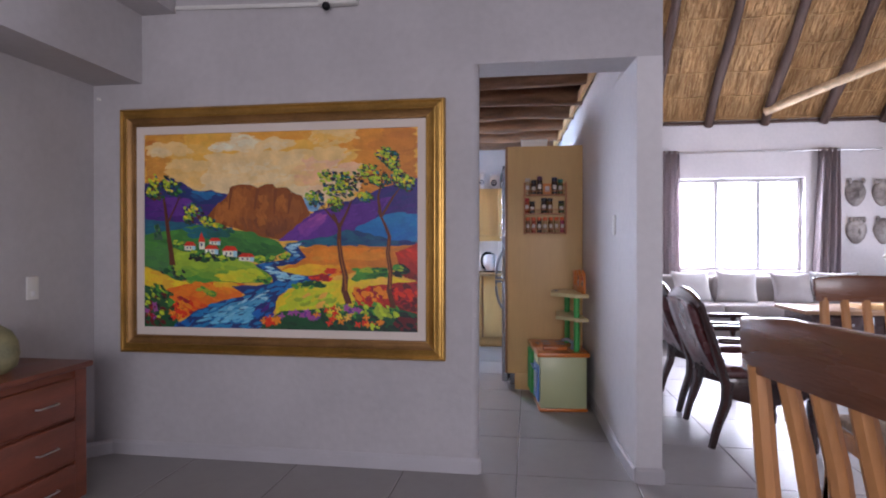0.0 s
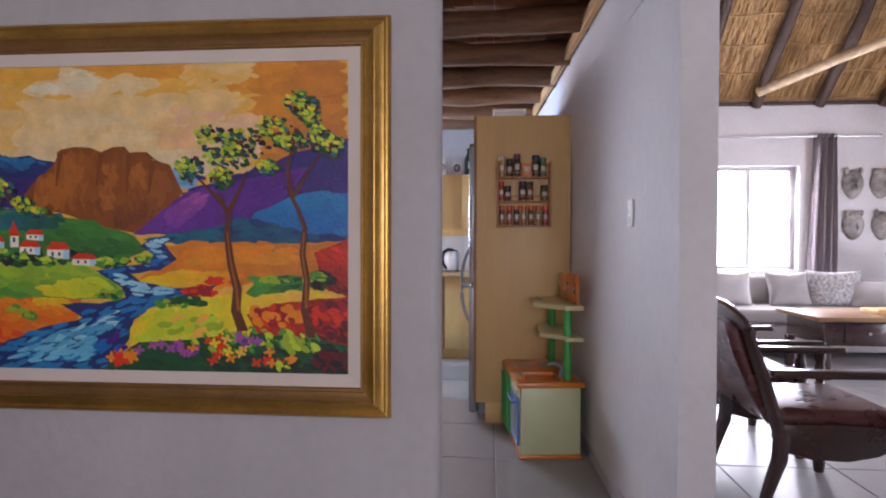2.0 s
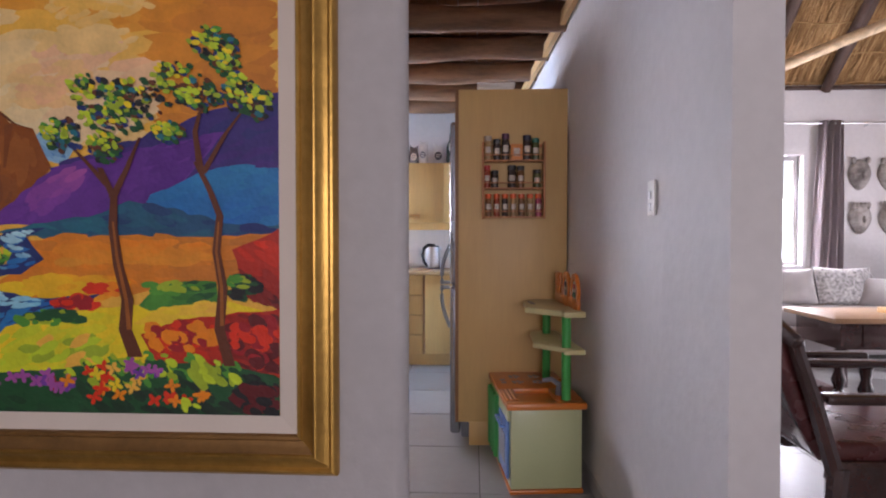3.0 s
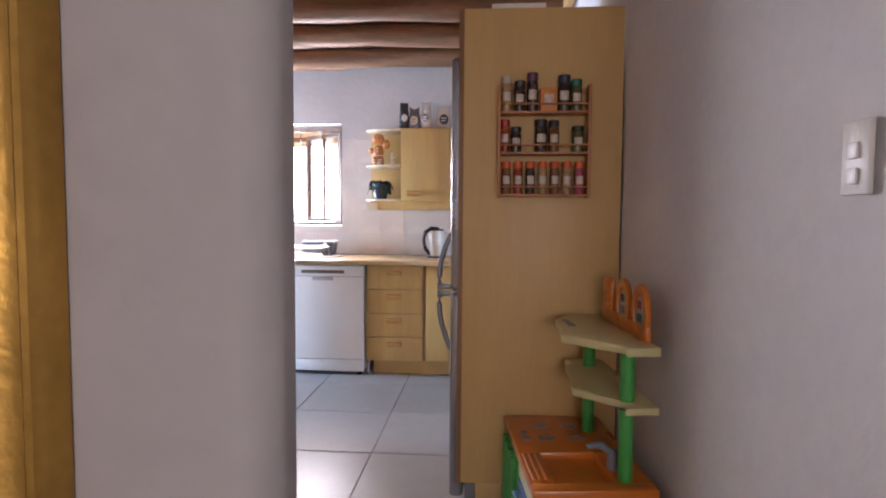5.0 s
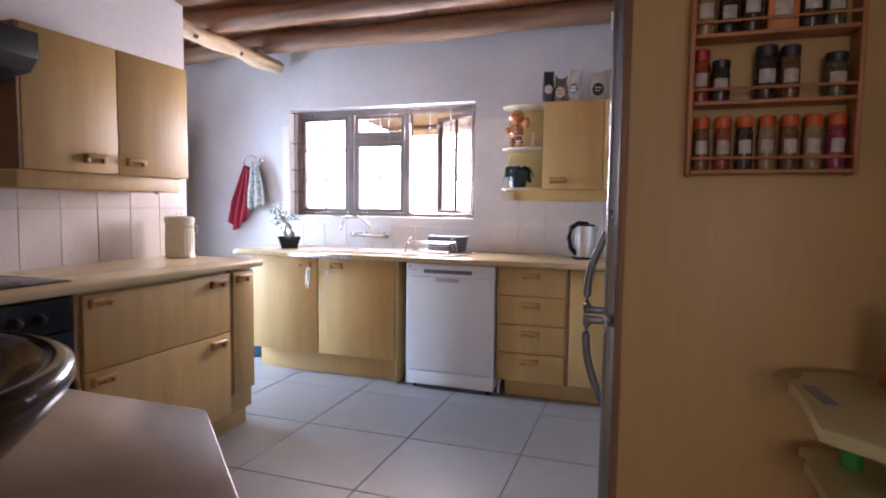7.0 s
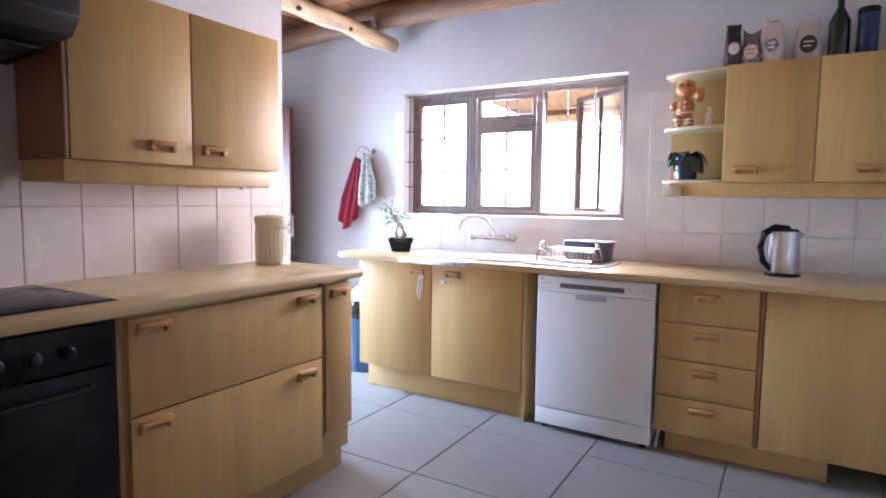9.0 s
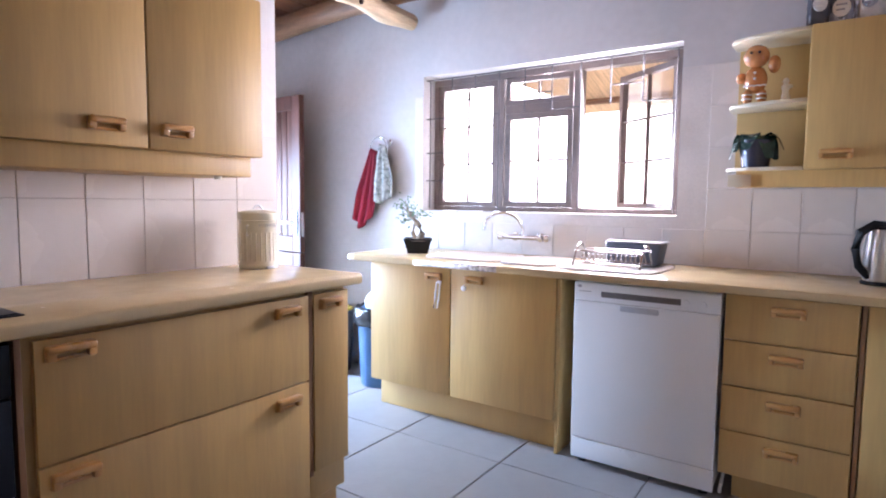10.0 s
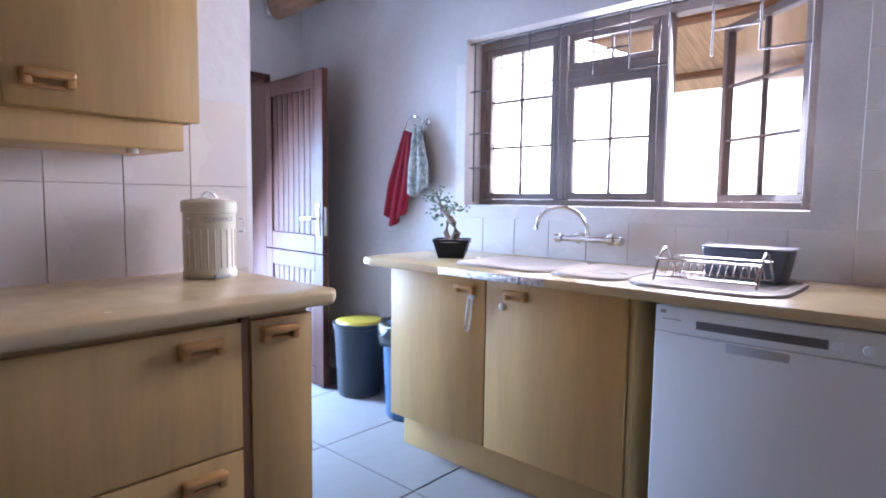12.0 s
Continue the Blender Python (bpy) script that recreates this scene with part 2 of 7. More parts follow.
walls("wall_alcove_south", "plain plastered wall of the back-door alcove", [(-4.3, -2.52, 6.08, 6.20, 0, 2.7)], PLASTER_K)
walls("wall_alcove_west", "grey-white plastered wall with the back door", [(-4.3, -4.06, 7.27, YK, 0, 2.7), (-4.3, -4.06, 6.20, 6.50, 0, 2.7), (-4.3, -4.06, 6.50, 7.27, 1.95, 2.7)], PLASTER_K)
walls("wall_beam", "boxed plaster beam along the dining room wall", [(-2.14, -1.83, -3.2, YP0, 2.13, 2.52)])
walls("wall_beam_upper", "stepped plaster ledge under the dining ceiling", [(-2.14, -1.62, -3.2, YP0, 2.52, 2.85)])

structure(part("ceiling_dining", prism([(-2.4, -3.4), (6.2, -3.4), (6.2, YP0), (-2.4, YP0)], "z", 2.85, 3.0), PLASTER), "plain white dining room ceiling")

# skirting boards
def skirting(pts):
    bm = bmesh.new()
    for (x0, y0), (x1, y1), (nx, ny) in pts:
        d = Vector((x1 - x0, y1 - y0, 0))
        nn = Vector((nx, ny, 0)) * 0.014
        vs = [Vector((x0, y0, 0)), Vector((x1, y1, 0))]
        prof = [(0, 0), (1, 0), (1, 0.065), (0.35, 0.08), (0, 0.08)]
        a = [bm.verts.new(vs[0] + nn * u + Vector((0, 0, h))) for u, h in prof]
        b = [bm.verts.new(vs[1] + nn * u + Vector((0, 0, h))) for u, h in prof]
        for i in range(len(prof)):
            j = (i + 1) % len(prof)
            bm.faces.new((a[i], a[j], b[j], b[i]))
        bm.faces.new(a)
        bm.faces.new(b[::-1])
    bmesh.ops.recalc_face_normals(bm, faces=bm.faces)
    return bm


structure(part("baseboard", skirting([((-2.02, YP0), (0.105, YP0), (0, -1)), ((-2.14, 2.97), (-2.02, YP0), (0.7, -0.7)), ((-2.14, -3.2), (-2.14, 2.97), (1, 0)), ((0.105, YP0), (0.043, YP1), (1, 0.2)),
                                      ((0.905, YP0), (1.03, YP0), (0, -1)), ((0.905, YP0), (0.872, 3.5), (-1, 0)), ((0.872, 3.5), (0.825, 4.9), (-1, 0)), ((1.03, YP0), (1.03, YL), (1, 0)),
                                      ((1.03, YL), (6.0, YL), (0, -1)), ((-4.06, YK), (-2.45, YK), (0, -1))]), SKIRT), "painted skirting board along the walls")

# kitchen ceiling: boards carried by logs
bm = bmesh.new()
for i in range(44):
    x = -4.3 + i * 0.118
    if x < 0.93:
        box(bm, x, x + 0.113, YP1 - 0.02, YK + 0.1, 2.555 + 0.002 * (i % 3), 2.60)
structure(part("ceiling_kitchen", bm, BOARD), "reddish wooden board ceiling over the kitchen")
walls("ceiling_void", "plain cover above the kitchen boards", [(-4.3, 0.95, YP1 - 0.02, YK + 0.2, 2.62, 2.70)])
random.seed(3)
for i, y in enumerate([7.30, 6.72, 6.16, 5.60, 5.04, 4.48, 3.92]):
    x0 = -4.0 if y > 6.3 else -2.41
    n = 26
    x1 = 0.87 - 0.043 * (y - 3.5)
    pts = [(x0 + (x1 - x0) * k / n, y + 0.012 * math.sin(k * 0.5 + i), 2.475 + 0.008 * math.sin(k * 0.37 + 2 * i) - (0.055 * max(0, -2.6 - (x0 + (x1 - x0) * k / n)) if i == 0 else 0)) for k in range(n + 1)]
    log = part("ceiling_log", tube(bmesh.new(), pts, [0.078 + 0.006 * math.sin(k * 0.9 + i) for k in range(n + 1)], 14, 0.16), LOG, None, "", smooth=True)
    tagged(log, "peeled round log carrying the board ceiling", "roof beam", "kitchen ceiling logs")
bracket = B("beam_bracket", WHITEP, None, -4.055, -4.0, 7.25, 7.33, 2.35, 2.43, 0.006)
tagged(bracket, "small white bracket at the end of the log", "bracket")
pole = part("ceiling_pole", tube(bmesh.new(), [(-2.62 + 0.01 * math.sin(k), 6.20 + 1.27 * k / 14, 2.345 - 0.004 * k * 0.3) for k in range(15)], [0.055 + 0.005 * math.sin(k * 1.3) for k in range(15)], 12, 0.25), LOGY, None, smooth=True)
tagged(pole, "pale knotty pole under the ceiling logs, cut off square", "roof beam")
for y, s in ((6.5, 1), (6.83, -1), (6.95, 1)):
    k = L("knot", [(0.016, 0), (0.013, 0.02), (0.004, 0.026)], (0, 0, 0), RAFTER, pole, "", 8, Matrix.Translation((-2.58, y, 2.31)) @ Euler((0, radians(110 * s), 0)).to_matrix().to_4x4())
B("ceiling_clamp", RAFTER, None, -2.70, -2.53, 7.10, 7.18, 2.37, 2.40, 0.006)["label"] = "dark wooden block between pole and log"
bpy.data.objects["ceiling_clamp"]["category"] = "block"
structure(part("trim", prism([(0.80, 3.34), (0.838, 4.0), (0.675, 7.52), (0.645, 7.52), (0.808, 4.0), (0.775, 3.34)], "z", 2.40, 2.47), PINE), "pale pine batten along the top of the wall")

# lounge thatch: two slopes from eaves to a ridge
def thatch(name, y0, z0, y1, z1):
    bm = bmesh.new()
    a = [bm.verts.new(p) for p in ((1.0, y0, z0), (6.2, y0, z0), (6.2, y1, z1), (1.0, y1, z1))]
    up = [bm.verts.new(v.co + Vector((0, 0, 0.2))) for v in a]
    bm.faces.new(a)
    bm.faces.new(up[::-1])
    for i in range(4):
        bm.faces.new((a[i], a[(i + 1) % 4], up[(i + 1) % 4], up[i]))
    bmesh.ops.recalc_face_normals(bm, faces=bm.faces)
    return structure(part(name, bm, THATCH), "brown reed thatch ceiling")


thatch("ceiling_lounge_north", YL + 0.02, 2.90, 5.72, 5.63)
thatch("ceiling_lounge_south", YP0 - 0.1, 2.92, 5.74, 5.64)
slope = lambda s, x, off=0.0: Vector((x, YL - s * 0.7071 - off * 0.7071, 2.90 + s * 0.7071 - off * 0.7071))
random.seed(5)
REEDS = [mat("reed a", (0.40, 0.225, 0.085), 0.8, var=0.3), mat("reed b", (0.28, 0.145, 0.052), 0.85, var=0.3), mat("reed c", (0.50, 0.31, 0.13), 0.8, var=0.3)]
bm = bmesh.new()
for k in range(9000):
    s, x = random.uniform(0, 3.3), random.uniform(1.05, 5.95)
    ln, w = random.uniform(0.10, 0.34), random.uniform(0.003, 0.008)
    dx = random.gauss(0, 0.02)
    lift = random.uniform(0.002, 0.016)
    p, q = slope(s, x, lift), slope(min(s + ln, 3.7), x + dx, lift + random.uniform(-0.002, 0.006))
    f = bm.faces.new([bm.verts.new(v) for v in (p - Vector((w, 0, 0)), p + Vector((w, 0, 0)), q + Vector((w, 0, 0)), q - Vector((w, 0, 0)))])
    f.material_index = random.randrange(3)
tagged(part("thatch_reed", bm, REEDS), "loose brown reeds of the thatch", "thatch", "", "stuff")
for k in range(11):
    s = 0.06 + k * 0.35
    bm = bmesh.new()
    n = 40
    tube(bm, [slope(s + 0.012 * math.sin(j * 0.9 + k), 1.05 + 4.9 * j / n, 0.018 + 0.006 * math.sin(j * 1.7)) for j in range(n + 1)], 0.007, 5)
    tagged(part("thatch_lath", bm, REEDS[2], None, smooth=True), "thin pale lath sewn across the thatch", "lath", "thatch laths")
for x in (1.34, 2.06, 2.78, 3.50, 4.24, 4.96, 5.68):
    bm = bmesh.new()
    n = 18
    tube(bm, [slope(3.75 * j / n, x + 0.012 * math.sin(j * 0.7 + x), 0.075) for j in range(n + 1)], [0.062 + 0.005 * math.sin(j * 1.1 + x) for j in range(n + 1)], 10, 0.12)
    tagged(part("rafter", bm, RAFTER, None, smooth=True), "dark round pole rafter under the thatch", "rafter", "lounge rafters")
bm = bmesh.new()
tube(bm, [(3.45, 8.25, 2.98), (4.0, 7.7, 3.17), (4.6, 7.1, 3.36), (5.3, 6.4, 3.58), (5.98, 5.72, 3.80)], [0.06, 0.055, 0.055, 0.055, 0.05], 12, 0.1)
tagged(part("tie_pole", bm, LOGY, None, smooth=True), "slanting brown pole brace below the thatch", "roof brace")
B("wall_plate", RAFTER, None, 1.04, 5.99, YL - 0.05, YL - 0.002, 2.86, 2.90, 0.004)
tagged(bpy.data.objects["wall_plate"], "dark wall plate at the foot of the thatch", "", "", "structure")

# outside: ground, glowing daylight backdrops and a thatched lapa roof by the kitchen
structure(part("ground", prism([(-300, -300), (300, -300), (300, 300), (-300, 300)], "z", -0.3, -0.16), mat("pale paving", (0.55, 0.50, 0.44), 0.8, var=0.2)), "pale ground around the house")
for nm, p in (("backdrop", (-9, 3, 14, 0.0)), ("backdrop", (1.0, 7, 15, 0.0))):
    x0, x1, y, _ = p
    structure(part(nm, prism([(x0, -0.15), (x1, -0.15), (x1, 6), (x0, 6)], "y", y, y + 0.05), GLOW), "glowing backdrop for the overexposed outdoors")
structure(part("backdrop", prism([(4.5, -0.15), (9.5, -0.15), (9.5, 6), (4.5, 6)], "x", -9.05, -9.0), GLOW_D), "glowing backdrop for the overexposed yard")

# floor: screed below, tiles laid last
structure(part("floor", prism([(-4.3, -3.4), (6.2, -3.4), (6.2, YL + 0.22), (-4.3, YL + 0.22)], "z", -0.15, -0.004), GROUT), "grey grout bed under large floor tiles")

# ---------------------------------------------------------------- kitchen
def d_handle(parent, c, along, out, w=0.10):
    """A wooden bar pull: a hollow bow with rounded ends."""
    c, along, out = Vector(c), Vector(along), Vector(out)
    up = out.cross(along)
    bm = bmesh.new()
    m = Matrix((along, out, up)).transposed().to_4x4()
    m.translation = c
    box(bm, -w / 2, w / 2, 0.0, 0.029, 0.003, 0.023, 0.007, 3, m)
    box(bm, -w / 2, -w / 2 + 0.02, 0.0, 0.024, -0.016, 0.018, 0.005, 2, m)
    box(bm, w / 2 - 0.02, w / 2, 0.0, 0.024, -0.016, 0.018, 0.005, 2, m)
    box(bm, -w / 2, w / 2, 0.0, 0.008, -0.018, -0.008, 0.003, 2, m)
    return part("handle", bm, HANDLE, parent, "varnished wooden bow handle", smooth=True)


XF, YF = -1.78, 6.93    # cabinet fronts: hob run and sink run
XA, YA = (1, 0, 0), (0, 1, 0)

# hob run along the west wall
u = thing("drawer_unit", (-2.08, 5.4, 0), "beech laminate base unit with two deep drawers under the worktop", "kitchen cabinet")
B("body", LAM_S, u, -2.39, XF - 0.022, 4.965, 5.823, 0.10, 0.885)
B("plinth", LAM_S, u, -2.36, XF - 0.05, 4.965, 6.0, 0.0, 0.098)
for z0, z1, hz in ((0.565, 0.872, 0.835), (0.115, 0.56, 0.52)):
    dr = B("drawer", LAM, u, XF - 0.02, XF, 4.985, 5.820, z0, z1, 0.003)
    d_handle(dr, (XF, 5.06, hz), YA, XA, 0.11)
    d_handle(dr, (XF, 5.72, hz - 0.01), YA, XA, 0.10)
u = thing("slim_cabinet", (-2.08, 5.92, 0), "narrow beech laminate pull-out cabinet at the worktop end", "kitchen cabinet")
B("body", LAM_S, u, -2.39, XF - 0.022, 5.828, 6.015, 0.10, 0.885)
d = B("door", LAM, u, XF - 0.02, XF, 5.845, 6.015, 0.215, 0.872)
d_handle(d, (XF, 5.915, 0.832), YA, XA, 0.10)
B("edge_strip", EDGE, u, XF - 0.022, XF - 0.006, 5.822, 5.843, 0.20, 0.885, 0.001)

oven = thing("oven", (-2.08, 4.66, 0), "black built-in oven with knobs and a bar handle", "oven")
B("body", BLACKP, oven, -2.38, XF - 0.025, 4.365, 4.945, 0.10, 0.885)
B("control_panel", BLACK, oven, XF - 0.024, XF + 0.004, 4.37, 4.94, 0.755, 0.878, 0.004)
B("door", BLACK, oven, XF - 0.024, XF, 4.37, 4.94, 0.16, 0.748, 0.005)
T("handle", [(XF + 0.0, 4.44, 0.70), (XF + 0.035, 4.45, 0.70), (XF + 0.035, 4.86, 0.70), (XF, 4.87, 0.70)], 0.010, BLACKP, oven, "black bar handle")
for k in range(5):
    y = 4.47 + 0.085 * k
    L("knob", [(0.021, 0), (0.020, 0.012), (0.015, 0.016), (0.014, 0.028), (0.010, 0.030)], (0, 0, 0), BLACKP, oven, "", 16, Matrix.Translation((XF + 0.004, y, 0.812)) @ Matrix.Rotation(radians(90), 4, "Y"))
B("side_strip", EDGE, oven, -2.38, XF - 0.004, 4.948, 4.962, 0.0, 0.885, 0.001)
B("side_strip", EDGE, oven, -2.38, XF - 0.004, 4.345, 4.362, 0.0, 0.885, 0.001)
u = thing("base_cabinet", (-2.08, 3.9, 0), "beech laminate base cabinet beside the oven", "kitchen cabinet")
B("body", LAM_S, u, -2.39, XF - 0.022, 3.36, 4.342, 0.10, 0.885)
for y0, y1 in ((3.37, 3.85), (3.855, 4.335)):
    d = B("door", LAM, u, XF - 0.02, XF, y0, y1, 0.12, 0.872)
    d_handle(d, (XF, y1 - 0.08, 0.83), YA, XA)
wt = part("worktop", prism([(-2.395, 3.345), (-1.752, 3.345), (-1.752, 6.065), (-1.79, 6.10), (-2.395, 6.10)], "z", 0.888, 0.924, 0.009), TOP, None, smooth=True)
tagged(wt, "cream laminate worktop with a rounded edge along the hob wall", "worktop")
hob = thing("hob", (-2.1, 4.66, 0.924), "black glass hob with a thin black rim set in the worktop", "hob")
B("rim", BLACKP, hob, -2.335, -1.845, 4.335, 4.995, 0.9245, 0.9275, 0.001)
B("glass_top", BLACK, hob, -2.325, -1.855, 4.345, 4.985, 0.928, 0.9305, 0.001)

up = thing("wall_cabinet", (-2.24, 5.43, 1.35), "beech laminate wall cabinet with two doors", "kitchen cabinet", "wall cabinets")
B("body", LAM_S, up, -2.39, -2.10, 4.992, 5.862, 1.345, 1.915)
B("pelmet", LAM, up, -2.39, -2.108, 4.985, 5.84, 1.272, 1.3445, 0.004)
B("end_strip", EDGE, up, -2.39, -2.082, 4.978, 4.990, 1.345, 1.915, 0.001)
for y0, y1, hy in ((4.995, 5.434, 5.305), (5.44, 5.872, 5.525)):
    d = B("door", LAM, up, -2.099, -2.08, y0, y1, 1.346, 1.917, 0.003)
    d_handle(d, (-2.08, hy, 1.405), YA, XA, 0.105)
L("under_light", [(0.014, 0), (0.014, 0.012)], (-2.14, 5.72, 1.26), WHITEP, up)
hood = thing("cooker_hood", (-2.2, 4.66, 1.7), "black cooker hood between the wall cabinets", "cooker hood")
part("canopy", prism([(-2.395, 1.66), (-1.98, 1.70), (-1.93, 1.75), (-1.93, 1.845), (-2.395, 1.905)], "y", 4.36, 4.965, 0.006), BLACKP, hood, smooth=True)
B("vent_panel", BLACK, hood, -2.36, -2.02, 4.42, 4.90, 1.655, 1.664, 0.002)
up2 = thing("wall_cabinet", (-2.24, 3.9, 1.35), "beech laminate wall cabinet beside the hood", "kitchen cabinet", "wall cabinets")
B("body", LAM_S, up2, -2.39, -2.10, 3.36, 4.345, 1.345, 1.915)
B("pelmet", LAM, up2, -2.39, -2.108, 3.36, 4.34, 1.272, 1.3445, 0.004)
for y0, y1 in ((3.365, 3.85), (3.855, 4.34)):
    d = B("door", LAM, up2, -2.099, -2.08, y0, y1, 1.346, 1.917, 0.003)
    d_handle(d, (-2.08, y1 - 0.1, 1.405), YA, XA, 0.105)

# compost tin
tin = thing("compost_tin", (-2.24, 5.93, 0.924), "cream enamel compost tin with a handled lid and clips", "tin")
CREAM = mat("cream enamel", (0.68, 0.64, 0.50), 0.35, var=0.05, bump=0.02)
bm = bmesh.new()
lathe(bm, [(0.083, 0.0), (0.086, 0.004), (0.086, 0.018), (0.083, 0.022), (0.083, 0.19), (0.085, 0.195)], (-2.24, 5.93, 0.924), 40)
part("body", bm, CREAM, tin, smooth=True)
for k in range(24):
    a = 2 * math.pi * k / 24
    B("rib", CREAM, tin, -2.24 + 0.082 * math.cos(a) - 0.003, -2.24 + 0.082 * math.cos(a) + 0.003, 5.93 + 0.082 * math.sin(a) - 0.003, 5.93 + 0.082 * math.sin(a) + 0.003, 0.955, 1.07, 0.0015)
lid = L("lid", [(0.088, 0.0), (0.089, 0.006), (0.088, 0.028), (0.082, 0.034), (0.03, 0.040), (0.0, 0.041)][:5], (-2.24, 5.93, 1.120), CREAM, tin)
T("lid_handle", arc((-2.24, 5.90, 1.158), (-2.24, 5.96, 1.158), (0, 0, 0.022)), 0.0035, STEEL, lid)
T("clip", [(-2.20, 5.845, 1.10), (-2.19, 5.832, 1.10), (-2.19, 5.832, 1.06), (-2.20, 5.845, 1.06)], 0.0035, STEEL, tin)
T("clip", [(-2.20, 6.014, 1.10), (-2.19, 6.028, 1.10), (-2.19, 6.028, 1.06), (-2.20, 6.014, 1.06)], 0.0035, STEEL, tin)
B("foot_plate", STEEL, tin, -2.155, -2.14, 5.90, 5.955, 0.926, 0.936, 0.002)


def lettering(name, text, size, m, material, parent):
    cu = bpy.data.curves.new(name, "FONT")
    cu.body, cu.size, cu.extrude, cu.align_x, cu.align_y = text, size, 0.0006, "CENTER", "CENTER"
    tmp = bpy.data.objects.new(name, cu)
    scene.collection.objects.link(tmp)
    me = bpy.data.meshes.new_from_object(tmp.evaluated_get(bpy.context.evaluated_depsgraph_get()))
    bpy.data.objects.remove(tmp)
    me.transform(m)
    me.materials.append(material)
    ob = new(name, me)
    ob.parent = parent
    ob.matrix_parent_inverse = whole(parent).inverted()
    return ob


toward = math.atan2(4.9 - 5.93, -0.5 + 2.24)
for k, ch in enumerate("COMPOST"):
    a = toward + 0.5 + (k - 3) * 0.17
    mm = Matrix.Translation((-2.24 + 0.0845 * math.cos(a), 5.93 + 0.0845 * math.sin(a), 1.098)) @ Matrix.Rotation(a + math.pi / 2, 4, "Z") @ Matrix.Rotation(radians(90), 4, "X")
    lettering("letter", ch, 0.019, mm, GREYP, tin)

# sink run under the window
s = thing("sink_cabinet", (-1.85, 7.2, 0), "beech laminate sink cabinet with two doors and child locks", "kitchen cabinet")
B("body", LAM_S, s, -2.475, -1.335, YF + 0.022, YK - 0.01, 0.155, 0.845)
B("plinth", LAM_S, s, -2.46, -1.335, YF + 0.07, YK - 0.02, 0.0, 0.154)
B("side_strip", LAM_S, s, -1.334, -1.318, YF + 0.01, YK - 0.02, 0.0, 0.845, 0.001)
LOCK = mat("clear plastic", (0.80, 0.80, 0.82), 0.2, var=0.02, bump=0.0)
for x0, x1, hx in ((-2.478, -1.932, -2.03), (-1.926, -1.34, -1.78)):
    d = B("door", LAM, s, x0, x1, YF, YF + 0.02, 0.16, 0.84, 0.003)
    d_handle(d, (hx, YF, 0.79), XA, (0, -1, 0), 0.10)
bm = bmesh.new()
tube(bm, [(-1.985, YF - 0.012, 0.765), (-1.995, YF - 0.012, 0.68), (-2.005, YF - 0.012, 0.625), (-2.025, YF - 0.012, 0.625), (-2.018, YF - 0.012, 0.68), (-2.008, YF - 0.012, 0.765), (-1.985, YF - 0.012, 0.768)], 0.0035, 6)
part("child_lock", bm, LOCK, s, "clear plastic child lock strap", smooth=True)
L("lock_button", [(0.014, 0), (0.014, 0.008), (0.010, 0.011)], (0, 0, 0), WHITEP, s, "", 14, Matrix.Translation((-1.845, YF, 0.745)) @ Matrix.Rotation(radians(90), 4, "X"))
L("lock_button", [(0.011, 0), (0.011, 0.008), (0.008, 0.011)], (0, 0, 0), WHITEP, s, "", 14, Matrix.Translation((-1.995, YF, 0.765)) @ Matrix.Rotation(radians(90), 4, "X"))

dw = thing("dishwasher", (-0.94, 7.2, 0), "white freestanding dishwasher under the worktop", "dishwasher")
B("body", WHITE, dw, -1.232, -0.642, 6.925, 7.50, 0.03, 0.838, 0.004)
B("door", WHITE, dw, -1.238, -0.636, 6.90, 6.9235, 0.125, 0.755, 0.006, seg=3)
cp = B("control_panel", WHITE, dw, -1.238, -0.636, 6.90, 6.9235, 0.7565, 0.838, 0.006, seg=3)
B("kick_plate", WHITE, dw, -1.238, -0.636, 6.905, 6.924, 0.03, 0.122, 0.004)
B("display_strip", mat("smoked display", (0.12, 0.105, 0.105), 0.3, var=0.1), cp, -1.115, -0.785, 6.898, 6.902, 0.778, 0.803, 0.001)
B("logo_bar", GREYP, cp, -1.222, -1.205, 6.8985, 6.902, 0.815, 0.825, 0.001)
B("logo_bar", GREYP, cp, -1.215, -1.16, 6.8985, 6.902, 0.797, 0.800, 0.0005)
# the recess is not cut; its shade is a grey block
B("grip", mat("grip shadow grey", (0.42, 0.42, 0.44), 0.4), dw, -1.03, -0.87, 6.893, 6.902, 0.725, 0.750, 0.004, "grip block coloured grey as recess shade")
for x in (-0.765, -0.70):
    L("button", [(0.013, 0), (0.013, 0.004), (0.011, 0.006)], (0, 0, 0), WHITE, cp, "", 16, Matrix.Translation((x, 6.90, 0.79)) @ Matrix.Rotation(radians(90), 4, "X"))
for x in (-1.2, -0.68):
    L("foot", [(0.02, 0), (0.016, 0.03)], (x, 6.96, 0.0), BLACKP, dw)
T("drain_hose", [(-0.61, 6.99, 0.10), (-0.615, 6.97, 0.05), (-0.622, 6.99, 0.006)], 0.008, WHITEP, dw, "white hose end")

dr = thing("drawer_unit", (-0.4, 7.2, 0), "beech laminate unit with four drawers beside the dishwasher", "kitchen cabinet")
B("body", LAM_S, dr, -0.60, -0.19, YF + 0.022, YK - 0.01, 0.115, 0.845)
B("plinth", LAM_S, dr, -0.58, 0.10, YF + 0.07, YK - 0.02, 0.0, 0.113)
for k in range(4):
    z1 = 0.838 - k * 0.182
    d = B("drawer", LAM, dr, -0.625, -0.195, YF, YF + 0.02, z1 - 0.178, z1, 0.003)
    d_handle(d, (-0.41, YF, z1 - 0.055), XA, (0, -1, 0), 0.115)
